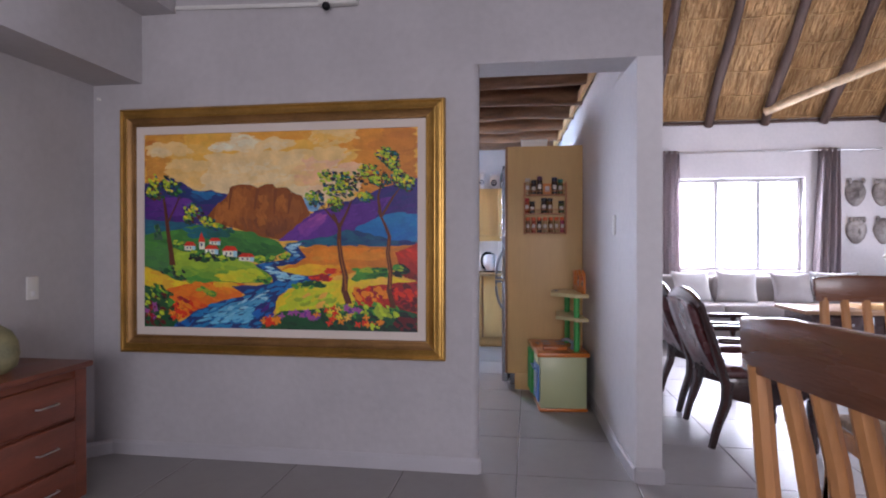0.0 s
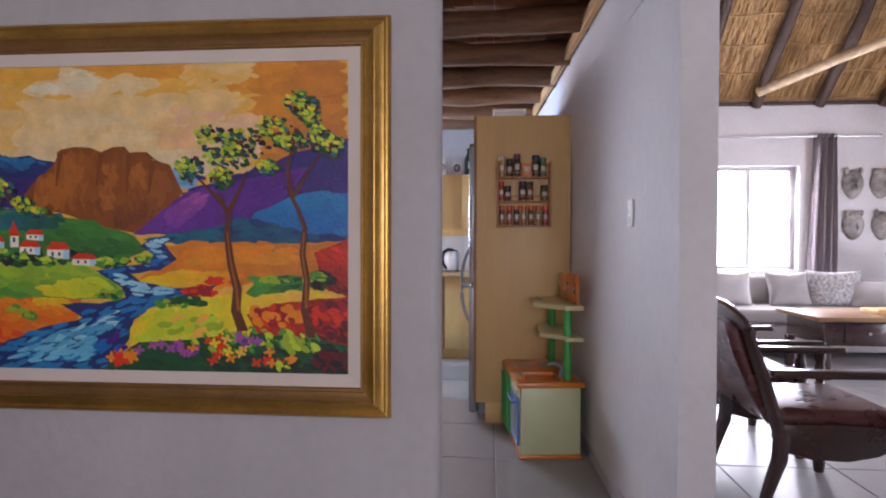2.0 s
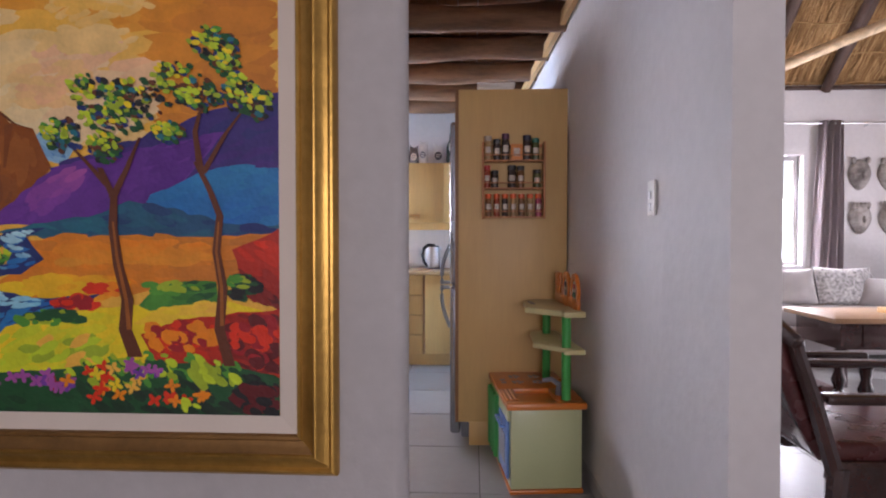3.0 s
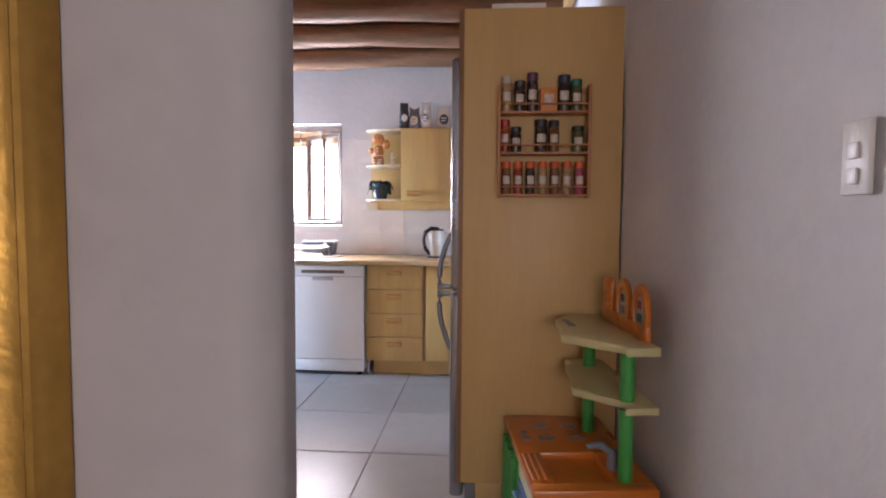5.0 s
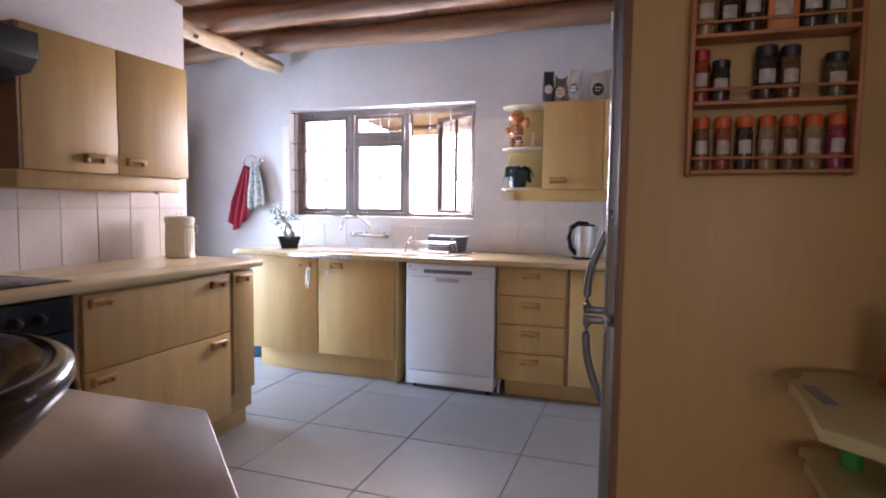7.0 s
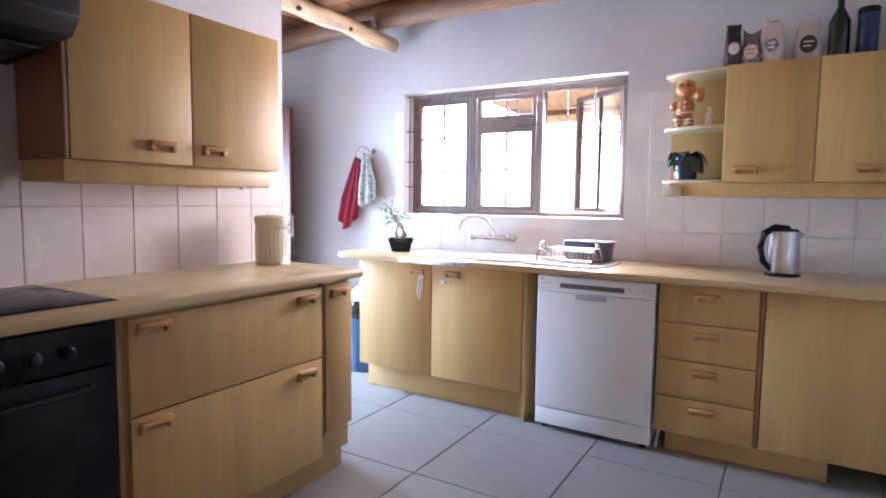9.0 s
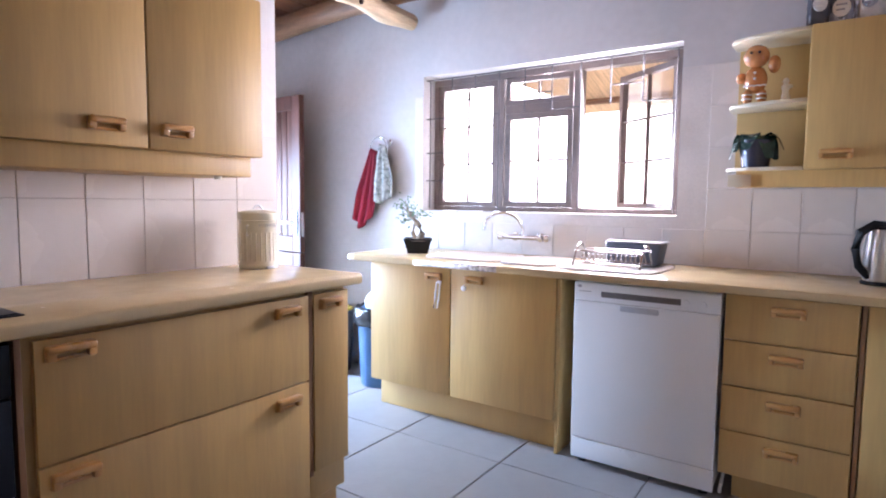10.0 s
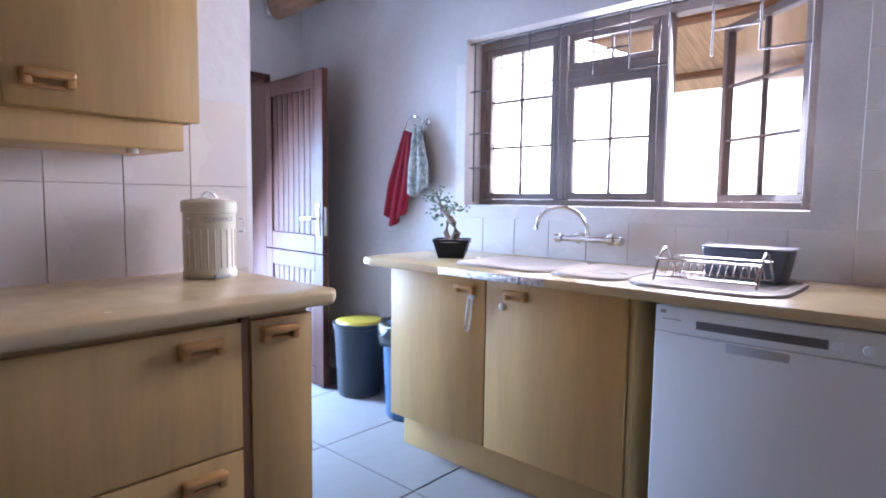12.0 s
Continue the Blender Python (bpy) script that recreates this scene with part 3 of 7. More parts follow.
B("side_strip", EDGE, dr, -0.188, -0.174, YF + 0.004, YK - 0.02, 0.115, 0.845, 0.001)
cb = thing("corner_cabinet", (0.0, 7.2, 0), "beech laminate corner cupboard next to the drawers", "kitchen cabinet")
B("body", LAM_S, cb, -0.172, 0.66, YF + 0.022, YK - 0.01, 0.115, 0.845)
B("door", LAM, cb, -0.170, 0.40, YF, YF + 0.02, 0.118, 0.838, 0.003)
outline = [(-2.65, 6.985), (-2.61, 6.875), (-2.55, 6.862), (0.66, 6.862), (0.66, YK - 0.004), (-2.65, YK - 0.004)]
wt2 = part("worktop", prism(outline, "z", 0.848, 0.882, 0.008), TOP, None, smooth=True)
tagged(wt2, "cream laminate worktop with worn front edge under the window", "worktop")
FOIL = mat("peeling metal edge", (0.42, 0.36, 0.33), 0.3, 0.6, var=0.6, scale=40, bump=0.6)
B("worn_patch", FOIL, wt2, -2.12, -1.62, 6.857, 6.868, 0.850, 0.879, 0.002, "torn edging with glue showing")

sink = thing("sink", (-1.5, 7.15, 0.882), "cream inset sink with bowl and drainer", "sink")
CER = mat("cream composite", (0.47, 0.40, 0.34), 0.3, var=0.04, bump=0.02)


def rounded(x0, x1, y0, y1, r, n=6):
    out = []
    for cx, cy, a in ((x1 - r, y1 - r, 0), (x0 + r, y1 - r, 90), (x0 + r, y0 + r, 180), (x1 - r, y0 + r, 270)):
        out += [(cx + r * math.cos(radians(a + 90 * k / n)), cy + r * math.sin(radians(a + 90 * k / n))) for k in range(n + 1)]
    return out


def dish(x0, x1, y0, y1, r, z, depth, lip):
    """A rim with a sunk bowl inside."""
    bm = bmesh.new()
    loops = []
    for grow, h in ((lip, 0.0), (lip - 0.003, 0.008), (0.006, 0.010), (0.0, 0.006), (-0.012, -depth + 0.01), (-0.03, -depth)):
        loops.append([bm.verts.new((x, y, z + h)) for x, y in rounded(x0 - grow, x1 + grow, y0 - grow, y1 + grow, r + grow if r + grow > 0.005 else 0.005)])
    for p, q in zip(loops, loops[1:]):
        for i in range(len(p)):
            j = (i + 1) % len(p)
            bm.faces.new((p[i], p[j], q[j], q[i]))
    bm.faces.new(loops[-1])
    bmesh.ops.recalc_face_normals(bm, faces=bm.faces)
    return bm


part("bowl", dish(-2.13, -1.72, 6.98, 7.36, 0.07, 0.884, 0.0015, 0.025), CER, sink, smooth=True)
part("bowl", dish(-1.66, -1.42, 6.98, 7.36, 0.06, 0.884, 0.0015, 0.025), CER, sink, smooth=True)
part("drainer", dish(-1.36, -0.93, 6.96, 7.38, 0.09, 0.884, 0.0012, 0.025), CER, sink, smooth=True)
for x in (-1.92, -1.54):
    L("waste", [(0.03, 0), (0.03, 0.0015), (0.02, 0.0016)], (x, 7.17, 0.8835), STEEL, sink)

tap = thing("kitchen_tap", (-1.78, YK - 0.01, 0.98), "chrome wall-mounted mixer tap with a swan neck", "tap")
T("body", [(-1.90, 7.46, 0.985), (-1.66, 7.46, 0.985)], 0.014, CHROME, tap, seg=12)
for x in (-1.86, -1.70):
    L("wall_flange", [(0.028, 0), (0.026, 0.008), (0.013, 0.012), (0.013, 0.065)], (0, 0, 0), CHROME, tap, "", 16, Matrix.Translation((x, YK - 0.006, 0.985)) @ Matrix.Rotation(radians(90), 4, "X"))
for x, sg in ((-1.92, -1), (-1.64, 1)):
    L("tap_knob", [(0.016, 0), (0.022, 0.006), (0.022, 0.03), (0.014, 0.036)], (0, 0, 0), CHROME, tap, "", 10, Matrix.Translation((x - sg * 0.01, 7.46, 0.985)) @ Matrix.Rotation(radians(90 * sg), 4, "Y"))
T("spout", [(-1.78, 7.46, 0.985), (-1.78, 7.455, 1.04)] + [(-1.80 - 0.09 + 0.11 * math.cos(a), 7.44 - 0.05 * math.sin(a / 2), 1.04 + 0.085 * math.sin(a)) for a in [radians(q) for q in range(10, 181, 14)]] + [(-2.0, 7.385, 1.02)], 0.009, CHROME, tap, seg=10)
L("wall_outlet", [(0.027, 0), (0.026, 0.02), (0.02, 0.05), (0.012, 0.055)], (0, 0, 0), STEEL, tap, "", 16, Matrix.Translation((-1.28, YK - 0.006, 0.975)) @ Matrix.Rotation(radians(90), 4, "X"))

# dish rack
rk = thing("dish_rack", (-1.1, 7.2, 0.89), "chrome wire dish rack with a dark tray behind", "dish rack")
for y in (7.08, 7.24):
    T("rail", [(-1.30, y, 0.905), (-0.94, y, 0.905)], 0.004, CHROME, rk)
    T("rail", [(-1.30, y, 0.965), (-0.94, y, 0.965)], 0.004, CHROME, rk)
for x in (-1.30, -0.94):
    T("end_loop", arc((x, 7.06, 0.89), (x, 7.26, 0.89), (0, 0, 0.11)), 0.005, CHROME, rk)
for k in range(13):
    x = -1.27 + k * 0.026
    T("wire", arc((x, 7.10, 0.905), (x, 7.22, 0.905), (0, 0, 0.055), 6), 0.0028, CHROME, rk, seg=6)
rk.matrix_basis = Matrix.Translation((-1.14, 7.2, 0.89)) @ Matrix.Diagonal((0.88, 1, 0.95, 1))
tray = thing("plastic_tub", (-1.1, 7.33, 0.885), "dark grey plastic washing-up tub behind the rack", "tub")
part("tub", prism([(-1.225, 0.888), (-0.985, 0.888), (-0.965, 0.995), (-1.235, 0.995)], "y", 7.285, 7.42, 0.008), mat("slate plastic", (0.09, 0.10, 0.13), 0.45), tray, smooth=True)
B("tub_rim", GREYP, tray, -1.241, -0.959, 7.28, 7.425, 0.9955, 1.002, 0.003)

# kettle
k = thing("kettle", (-0.12, 7.27, 0.882), "brushed steel electric kettle with a black handle", "kettle")
L("base", [(0.075, 0), (0.078, 0.006), (0.072, 0.014)], (-0.12, 7.27, 0.882), BLACKP, k)
L("body", [(0.068, 0.015), (0.072, 0.03), (0.070, 0.13), (0.062, 0.20), (0.060, 0.215)], (-0.12, 7.27, 0.882), STEEL, k, seg=28)
L("lid", [(0.061, 0.2155), (0.058, 0.226), (0.02, 0.232)], (-0.12, 7.27, 0.882), BLACKP, k)
T("handle", [(-0.10, 7.255, 1.115), (-0.16, 7.235, 1.118), (-0.205, 7.215, 1.085), (-0.218, 7.21, 1.02), (-0.205, 7.215, 0.955), (-0.17, 7.23, 0.91)], [0.012, 0.016, 0.017, 0.015, 0.015, 0.013], BLACKP, k, "black plastic loop handle", seg=10)
T("spout", [(-0.065, 7.29, 1.07), (-0.045, 7.297, 1.09)], [0.022, 0.014], STEEL, k)

# wall cabinet over the drawers with an open end shelf
wc = thing("wall_cabinet", (0.1, 7.38, 1.33), "beech laminate wall cabinet with open end shelves", "kitchen cabinet", "wall cabinets")
B("body", LAM_S, wc, -0.41, 0.68, 7.262, YK - 0.012, 1.335, 1.913)
for x0, x1 in ((-0.405, -0.02), (-0.015, 0.40)):
    d = B("door", LAM, wc, x0, x1, 7.24, 7.26, 1.337, 1.912, 0.003)
    d_handle(d, ((x0 + x1) / 2 + (-0.09 if x0 < -0.1 else 0), 7.24, 1.39), XA, (0, -1, 0), 0.115)
B("pelmet", LAM, wc, -0.66, 0.68, 7.27, 7.292, 1.262, 1.334, 0.003)
B("pelmet_end", CASTE, wc, -0.69, -0.60, 7.262, 7.268, 1.265, 1.318, 0.001, "pale unfinished end block")
B("back_panel", LAM_S, wc, -0.70, -0.411, YK - 0.022, YK - 0.010, 1.335, 1.913, 0.001)
for z, nm in ((1.334, "shelf"), (1.612, "shelf"), (1.898, "shelf_top")):
    pts = [(-0.412, 7.262), (-0.412, YK - 0.023), (-0.715, YK - 0.023), (-0.72, 7.40), (-0.70, 7.34), (-0.62, 7.29), (-0.52, 7.265)]
    part(nm, prism(pts, "z", z, z + 0.016, 0.003), CASTE, wc, smooth=True)

GING = mat("gingerbread glaze", (0.52, 0.19, 0.06), 0.25, var=0.12, bump=0.02, coat=0.4)
ICING = mat("white icing glaze", (0.8, 0.76, 0.7), 0.3, var=0.02)
bm = bmesh.new()


def blob(bm, c, r, s=(1, 1, 1), seg=14):
    m = Matrix.Translation(c) @ Matrix.Diagonal((r * s[0], r * s[1], r * s[2], 1))
    bmesh.ops.create_uvsphere(bm, u_segments=seg, v_segments=seg // 2 + 2, radius=1, matrix=m)


blob(bm, (-0.615, 7.37, 1.835), 0.052, (1, 0.75, 0.95))
blob(bm, (-0.615, 7.375, 1.735), 0.047, (1, 0.75, 1.25))
blob(bm, (-0.645, 7.37, 1.66), 0.026, (0.8, 0.9, 1.35))
blob(bm, (-0.588, 7.37, 1.66), 0.026, (0.8, 0.9, 1.35))
blob(bm, (-0.672, 7.372, 1.745), 0.02, (1.1, 0.9, 1.2))
blob(bm, (-0.545, 7.372, 1.795), 0.025, (1.0, 0.9, 1.5))
for f in bm.faces:
    f.material_index = 0
for x, z, r in ((-0.632, 1.845, 0.006), (-0.60, 1.845, 0.006), (-0.615, 1.76, 0.006), (-0.615, 1.735, 0.006)):
    n0 = len(bm.faces)
    blob(bm, (x, 7.330 if z > 1.8 else 7.337, z), r, (1, 0.6, 1), 8)
    bm.faces.ensure_lookup_table()
    for f in bm.faces[n0:]:
        f.material_index = 2 if z > 1.8 else 1
for x in (-0.645, -0.588):
    for z in (1.648, 1.667):
        n0 = len(bm.faces)
        tube(bm, [(x - 0.02, 7.349, z), (x, 7.345, z + 0.003), (x + 0.02, 7.349, z)], 0.003, 6)
        bm.faces.ensure_lookup_table()
        for f in bm.faces[n0:]:
            f.material_index = 1
n0 = len(bm.faces)
tube(bm, [(-0.66 + 0.0113 * i, 7.341 + 0.0009 * (i - 4) ** 2 * 0.3, 1.703 + 0.004 * (i % 2)) for i in range(9)], 0.003, 6)
bm.faces.ensure_lookup_table()
for f in bm.faces[n0:]:
    f.material_index = 1
g = part("gingerbread_jar", bm, [GING, ICING, BLACKP], None, smooth="all")
bpy.data.objects["gingerbread_jar"].matrix_basis = Matrix.Translation((0, 0, 0.003))
tagged(g, "glazed gingerbread-man biscuit jar on the open shelf", "figurine")
bm = bmesh.new()
lathe(bm, [(0.020, 0), (0.018, 0.02), (0.012, 0.05), (0.017, 0.07), (0.010, 0.085)], (-0.50, 7.40, 1.629), 12)
blob(bm, (-0.50, 7.40, 1.725), 0.013)
blob(bm, (-0.487, 7.395, 1.70), 0.012, (1.2, 0.8, 0.8))
tagged(part("figurine", bm, ICING, None, smooth="all"), "small white china figurine on the shelf", "figurine")
# leafy pot on the lower shelf
pp = thing("bag_planter", (-0.60, 7.38, 1.351), "dark pot wrapped in crumpled green foil on the shelf", "plant pot")
GREENF = mat("dark green foil", (0.018, 0.055, 0.05), 0.25, var=0.5, scale=14, bump=0.4)
L("pot", [(0.055, 0), (0.066, 0.08), (0.070, 0.12), (0.062, 0.122)], (-0.60, 7.38, 1.351), mat("dark glazed pot", (0.03, 0.035, 0.06), 0.2), pp)
random.seed(8)
for j in range(7):
    a = 0.9 * j + 2.6
    bm = bmesh.new()
    c = Vector((-0.60, 7.38, 1.455))
    d, e = Vector((math.cos(a), math.sin(a) * 0.7, 0)), Vector((-math.sin(a), math.cos(a), 0))
    g0 = [[bm.verts.new(c + d * (0.02 + 0.022 * i) + e * (w * 0.042 * math.sin(0.5 + 0.55 * i)) + Vector((0, 0, 0.05 * math.sin(0.75 * i) - 0.006 * i * i * (0.8 if j % 2 else 0.4) + 0.008 * abs(w)))) for w in (-1, -0.4, 0.4, 1)] for i in range(5)]
    for p, q in zip(g0, g0[1:]):
        for i in range(3):
            bm.faces.new((p[i], p[i + 1], q[i + 1], q[i]))
    part("leaf", bm, GREENF, pp, smooth="all")

# packets and bottles on top of the wall cabinet
def packet(x, y, w, h, material, label, tilt=0.0, band=None, ears=0.03):
    """A soft filled bag: full below, crimped flat at the top, with two raised corners."""
    w, h = w * 1.12, h * 1.25
    m = Matrix.Translation((x, y, 1.9145)) @ Matrix.Rotation(tilt, 4, "Z")
    ob = thing("coffee_packet", (x, y, 1.9145), label, "packet", "packets on the cabinet")
    bm = bmesh.new()
    nu, nv = 20, 12
    rings = []
    for j in range(nv + 1):
        f = j / nv
        deep = 0.036 * min(1, 0.75 + f * 1.5) * (1 - max(0, f - 0.45) / 0.55) + 0.002
        half = w / 2 * (0.93 + 0.10 * math.sin(f * 5.5))
        ring = []
        for i in range(nu):
            a = 2 * math.pi * i / nu
            ca, sa = math.cos(a), math.sin(a)
            px = half * math.copysign(abs(ca) ** 0.6, ca)
            crease = 0.006 * noise.noise(Vector((px * 45, f * 9 + x * 50, sa * 2)))
            up = h * f + (ears * abs(ca) ** 3 if j == nv else 0) + (0.5 * ears * abs(ca) ** 3 if j == nv - 1 else 0)
            ring.append(bm.verts.new((px + crease, deep * math.copysign(abs(sa) ** 0.7, sa) + crease, max(0, up))))
        rings.append(ring)
    for p, q in zip(rings, rings[1:]):
        for i in range(nu):
            k_ = (i + 1) % nu
            bm.faces.new((p[i], p[k_], q[k_], q[i]))
    bm.faces.new(rings[0][::-1])
    bm.faces.new(rings[-1])
    bmesh.ops.transform(bm, matrix=m, verts=bm.verts)
    part("bag", bm, material, ob, smooth=True)
    patch_m = m @ Matrix.Translation((0, -0.037, h * 0.42)) @ Matrix.Rotation(radians(90), 4, "X") @ Matrix.Diagonal((1, 1.15, 1, 1))
    L("label_patch", [(w * 0.33, -0.004), (w * 0.33, 0.0035), (w * 0.30, 0.0045)], (0, 0, 0), band or ICING, ob, "", 18, patch_m)
    for k_, dz in ((0, 0.008), (1, -0.012)):
        B("print_bar", ICING if band else GREYP, ob, -w * 0.2, w * (0.2 - 0.08 * k_), -0.0435, -0.0405, h * 0.42 + dz, h * 0.42 + dz + 0.007, 0.0005, "", m)


FOILB = mat("foil bag", (0.30, 0.31, 0.35), 0.25, 0.6, var=0.5, scale=16, bump=0.4)
PACKD = mat("black packet", (0.04, 0.04, 0.05), 0.35, var=0.4, scale=20)
PACKW = mat("white packet", (0.66, 0.64, 0.62), 0.4, var=0.2, scale=14, bump=0.3)
packet(-0.395, 7.33, 0.07, 0.165, PACKD, "black and white packet of ground coffee", 0.2, PACKW, 0.01)
packet(-0.315, 7.36, 0.085, 0.13, FOILB, "crumpled silver foil bag")
packet(-0.215, 7.35, 0.08, 0.165, PACKW, "white and silver coffee bag", -0.2, FOILB)
packet(-0.075, 7.37, 0.10, 0.15, PACKW, "white bag with a dark round label", 0.1, PACKD)
b = thing("bottle", (0.05, 7.36, 1.9145), "dark green wine bottle standing on the cabinet", "bottle", "bottles on the cabinet")
BOTTLE = mat("dark bottle glass", (0.012, 0.03, 0.02), 0.08, var=0.1, bump=0)
L("glass", [(0.040, 0), (0.044, 0.01), (0.044, 0.17), (0.03, 0.205), (0.014, 0.235), (0.013, 0.285)], (0.05, 7.36, 1.9145), BOTTLE, b)
L("foil_cap", [(0.0145, 0.25), (0.0145, 0.29), (0.012, 0.292)], (0.05, 7.36, 1.9145), BLACKP, b)
b = thing("tin_canister", (0.16, 7.36, 1.9145), "tall blue metal tea canister on the cabinet", "canister")
L("body", [(0.042, 0), (0.043, 0.005), (0.043, 0.19)], (0.16, 7.36, 1.9145), mat("navy tin", (0.02, 0.035, 0.09), 0.3, 0.3), b)
L("lid", [(0.044, 0.1905), (0.044, 0.215), (0.04, 0.22)], (0.16, 7.36, 1.9145), BLACKP, b)

# bonsai in a black tray
bo = thing("bonsai", (-2.33, 7.18, 0.882), "small jade bonsai in a square black pot on the worktop", "potted plant")
bm = bmesh.new()
lathe(bm, [(0.062, 0), (0.085, 0.068), (0.088, 0.07), (0.088, 0.078), (0.078, 0.078), (0.076, 0.07)], (-2.33, 7.18, 0.882), 4, a0=radians(45 + 35))
part("pot", bm, BLACKP, bo)
L("soil", [(0.07, 0.066), (0.06, 0.072)], (-2.33, 7.18, 0.882), GROUT, bo)
BARK = mat("bark", (0.20, 0.14, 0.09), 0.8, var=0.3, bump=0.3)
T("trunk", [(-2.33, 7.18, 0.945), (-2.30, 7.17, 0.985), (-2.315, 7.17, 1.025), (-2.355, 7.18, 1.06), (-2.375, 7.18, 1.10)], [0.017, 0.015, 0.012, 0.009, 0.005], BARK, bo)
T("trunk", [(-2.34, 7.18, 0.945), (-2.365, 7.185, 0.985), (-2.35, 7.18, 1.03), (-2.33, 7.18, 1.05)], [0.012, 0.010, 0.008, 0.006], BARK, bo)
random.seed(12)
LEAF = mat("jade leaf", (0.10, 0.17, 0.07), 0.45, var=0.35, scale=30)
for cx, cy, cz in ((-2.40, 7.18, 1.12), (-2.43, 7.19, 1.09), (-2.36, 7.17, 1.10), (-2.39, 7.16, 1.16), (-2.44, 7.18, 1.14), (-2.32, 7.17, 1.09), (-2.28, 7.16, 1.085), (-2.42, 7.19, 1.05)):
    T("branch", [(-2.36, 7.18, 1.06), ((-2.36 + cx) / 2, cy, (1.07 + cz) / 2), (cx, cy, cz)], [0.004, 0.003, 0.0015], BARK, bo, seg=5)
    for q in range(13):
        c = Vector((cx, cy, cz)) + Vector((random.gauss(0, 0.020), random.gauss(0, 0.018), random.gauss(0, 0.017)))
        bm = bmesh.new()
        e = Euler((random.uniform(-1, 1), random.uniform(-1, 1), random.uniform(0, 6.3))).to_matrix().to_4x4()
        r = random.uniform(0.007, 0.012)
        vs = [bm.verts.new(Matrix.Translation(c) @ e @ Vector(p)) for p in ((-r, 0, 0), (0, r * 0.6, 0.002), (r, 0, 0), (0, -r * 0.6, 0.002), (0, 0, 0.004), (0, 0, -0.003))]
        for a, b_, c_ in ((0, 1, 4), (1, 2, 4), (2, 3, 4), (3, 0, 4), (1, 0, 5), (2, 1, 5), (3, 2, 5), (0, 3, 5)):
            bm.faces.new((vs[a], vs[b_], vs[c_]))
        part("leaf", bm, LEAF, bo)

bo.matrix_basis = bo.matrix_basis @ Matrix.Diagonal((1.32, 1.32, 1.12, 1))

# peninsula bar behind the picture wall
bar = thing("breakfast_bar", (-0.9, 3.6, 0), "breakfast bar cabinet against the back of the wall", "kitchen cabinet")
B("body", LAM_S, bar, -1.74, -0.42, 3.345, 3.90, 0.0, 0.888)
BARTOP = mat("beige bar laminate", (0.34, 0.25, 0.175), 0.2, var=0.08, scale=10, fine=200, bump=0.02)
bt = thing("bar_top", (-0.8, 3.66, 0.93), "cream bar worktop with a brown wooden edge and cut corner", "worktop")
o = [(-1.745, 3.342), (-0.118, 3.342), (-0.118, 3.80), (-0.335, 4.0), (-1.745, 4.0)]
part("edge_band", prism(o, "z", 0.889, 0.927, 0.004), TOP_E, bt, smooth=True)
part("top_sheet", prism([(-1.742, 3.345), (-0.121, 3.345), (-0.121, 3.799), (-0.336, 3.997), (-1.742, 3.997)], "z", 0.9275, 0.932, 0.0015), BARTOP, bt, smooth=True)
bw = thing("wooden_bowl", (-0.50, 3.595, 0.932), "large dark polished wooden bowl holding blue toys", "bowl")
DARKW = mat("dark polished wood", (0.030, 0.014, 0.012), 0.16, var=0.3, coat=0.5, bump=0.03)
bm = bmesh.new()
lathe(bm, [(0.085, 0.0), (0.11, 0.008), (0.17, 0.05), (0.215, 0.095), (0.230, 0.118), (0.228, 0.132), (0.216, 0.138), (0.202, 0.132), (0.190, 0.115), (0.15, 0.06), (0.08, 0.03), (0.02, 0.027)], (-0.445, 3.60, 0.932), 56)
part("bowl", bm, DARKW, bw, smooth="all")
BLUE = mat("blue toy plastic", (0.02, 0.16, 0.40), 0.4, var=0.1)
toy = thing("toy_block", (-0.50, 3.64, 0.98), "blue plastic toy lying in the wooden bowl", "toy")
B("block", BLUE, toy, -0.58, -0.45, 3.60, 3.69, 1.0, 1.045, 0.018)
B("knob", BLUE, toy, -0.54, -0.49, 3.62, 3.67, 1.0455, 1.062, 0.007)
toy = thing("toy_block", (-0.56, 3.54, 0.98), "red plastic toy lying in the wooden bowl", "toy")
B("block", mat("red toy plastic", (0.4, 0.05, 0.03), 0.4, var=0.1), toy, -0.60, -0.51, 3.50, 3.58, 0.99, 1.035, 0.015)

# tall panel, fridge
PX0, PX1, PY = 0.172, 0.803, 4.93
tp = thing("fridge_housing", (0.5, 5.3, 0), "tall beech laminate panel housing the fridge", "kitchen cabinet")
B("side_panel", LAM_S, tp, PX0, PX1, PY, PY + 0.02, 0.135, 2.03, 0.002)
B("edge_strip", EDGE, tp, PX0 - 0.003, PX0 - 0.0005, PY, PY + 0.02, 0.135, 2.03, 0.0005, "dark wooden edge strip")
B("front_strip", EDGE, tp, PX0 + 0.0002, PX0 + 0.017, PY - 0.0035, PY - 0.0005, 0.135, 2.03, 0.0008, "reddish-brown wooden edging")
B("foot_block", LAM_S, tp, 0.25, PX1, PY + 0.002, PY + 0.03, 0.0, 0.134, 0.002)
B("far_panel", LAM_S, tp, 0.20, 0.72, 5.76, 5.78, 0.0, 2.03, 0.002)
B("top_panel", LAM_S, tp, 0.20, 0.72, PY + 0.021, 5.758, 2.01, 2.03, 0.002)
fr = thing("fridge", (0.45, 5.35, 0), "silver fridge freezer with curved bar handles", "fridge")
B("body", SILVER, fr, 0.19, 0.75, 4.97, 5.74, 0.03, 1.86, 0.012)
d1 = B("door", SILVER, fr, 0.125, 0.186, 4.97, 5.74, 0.915, 1.86, 0.02, seg=4)
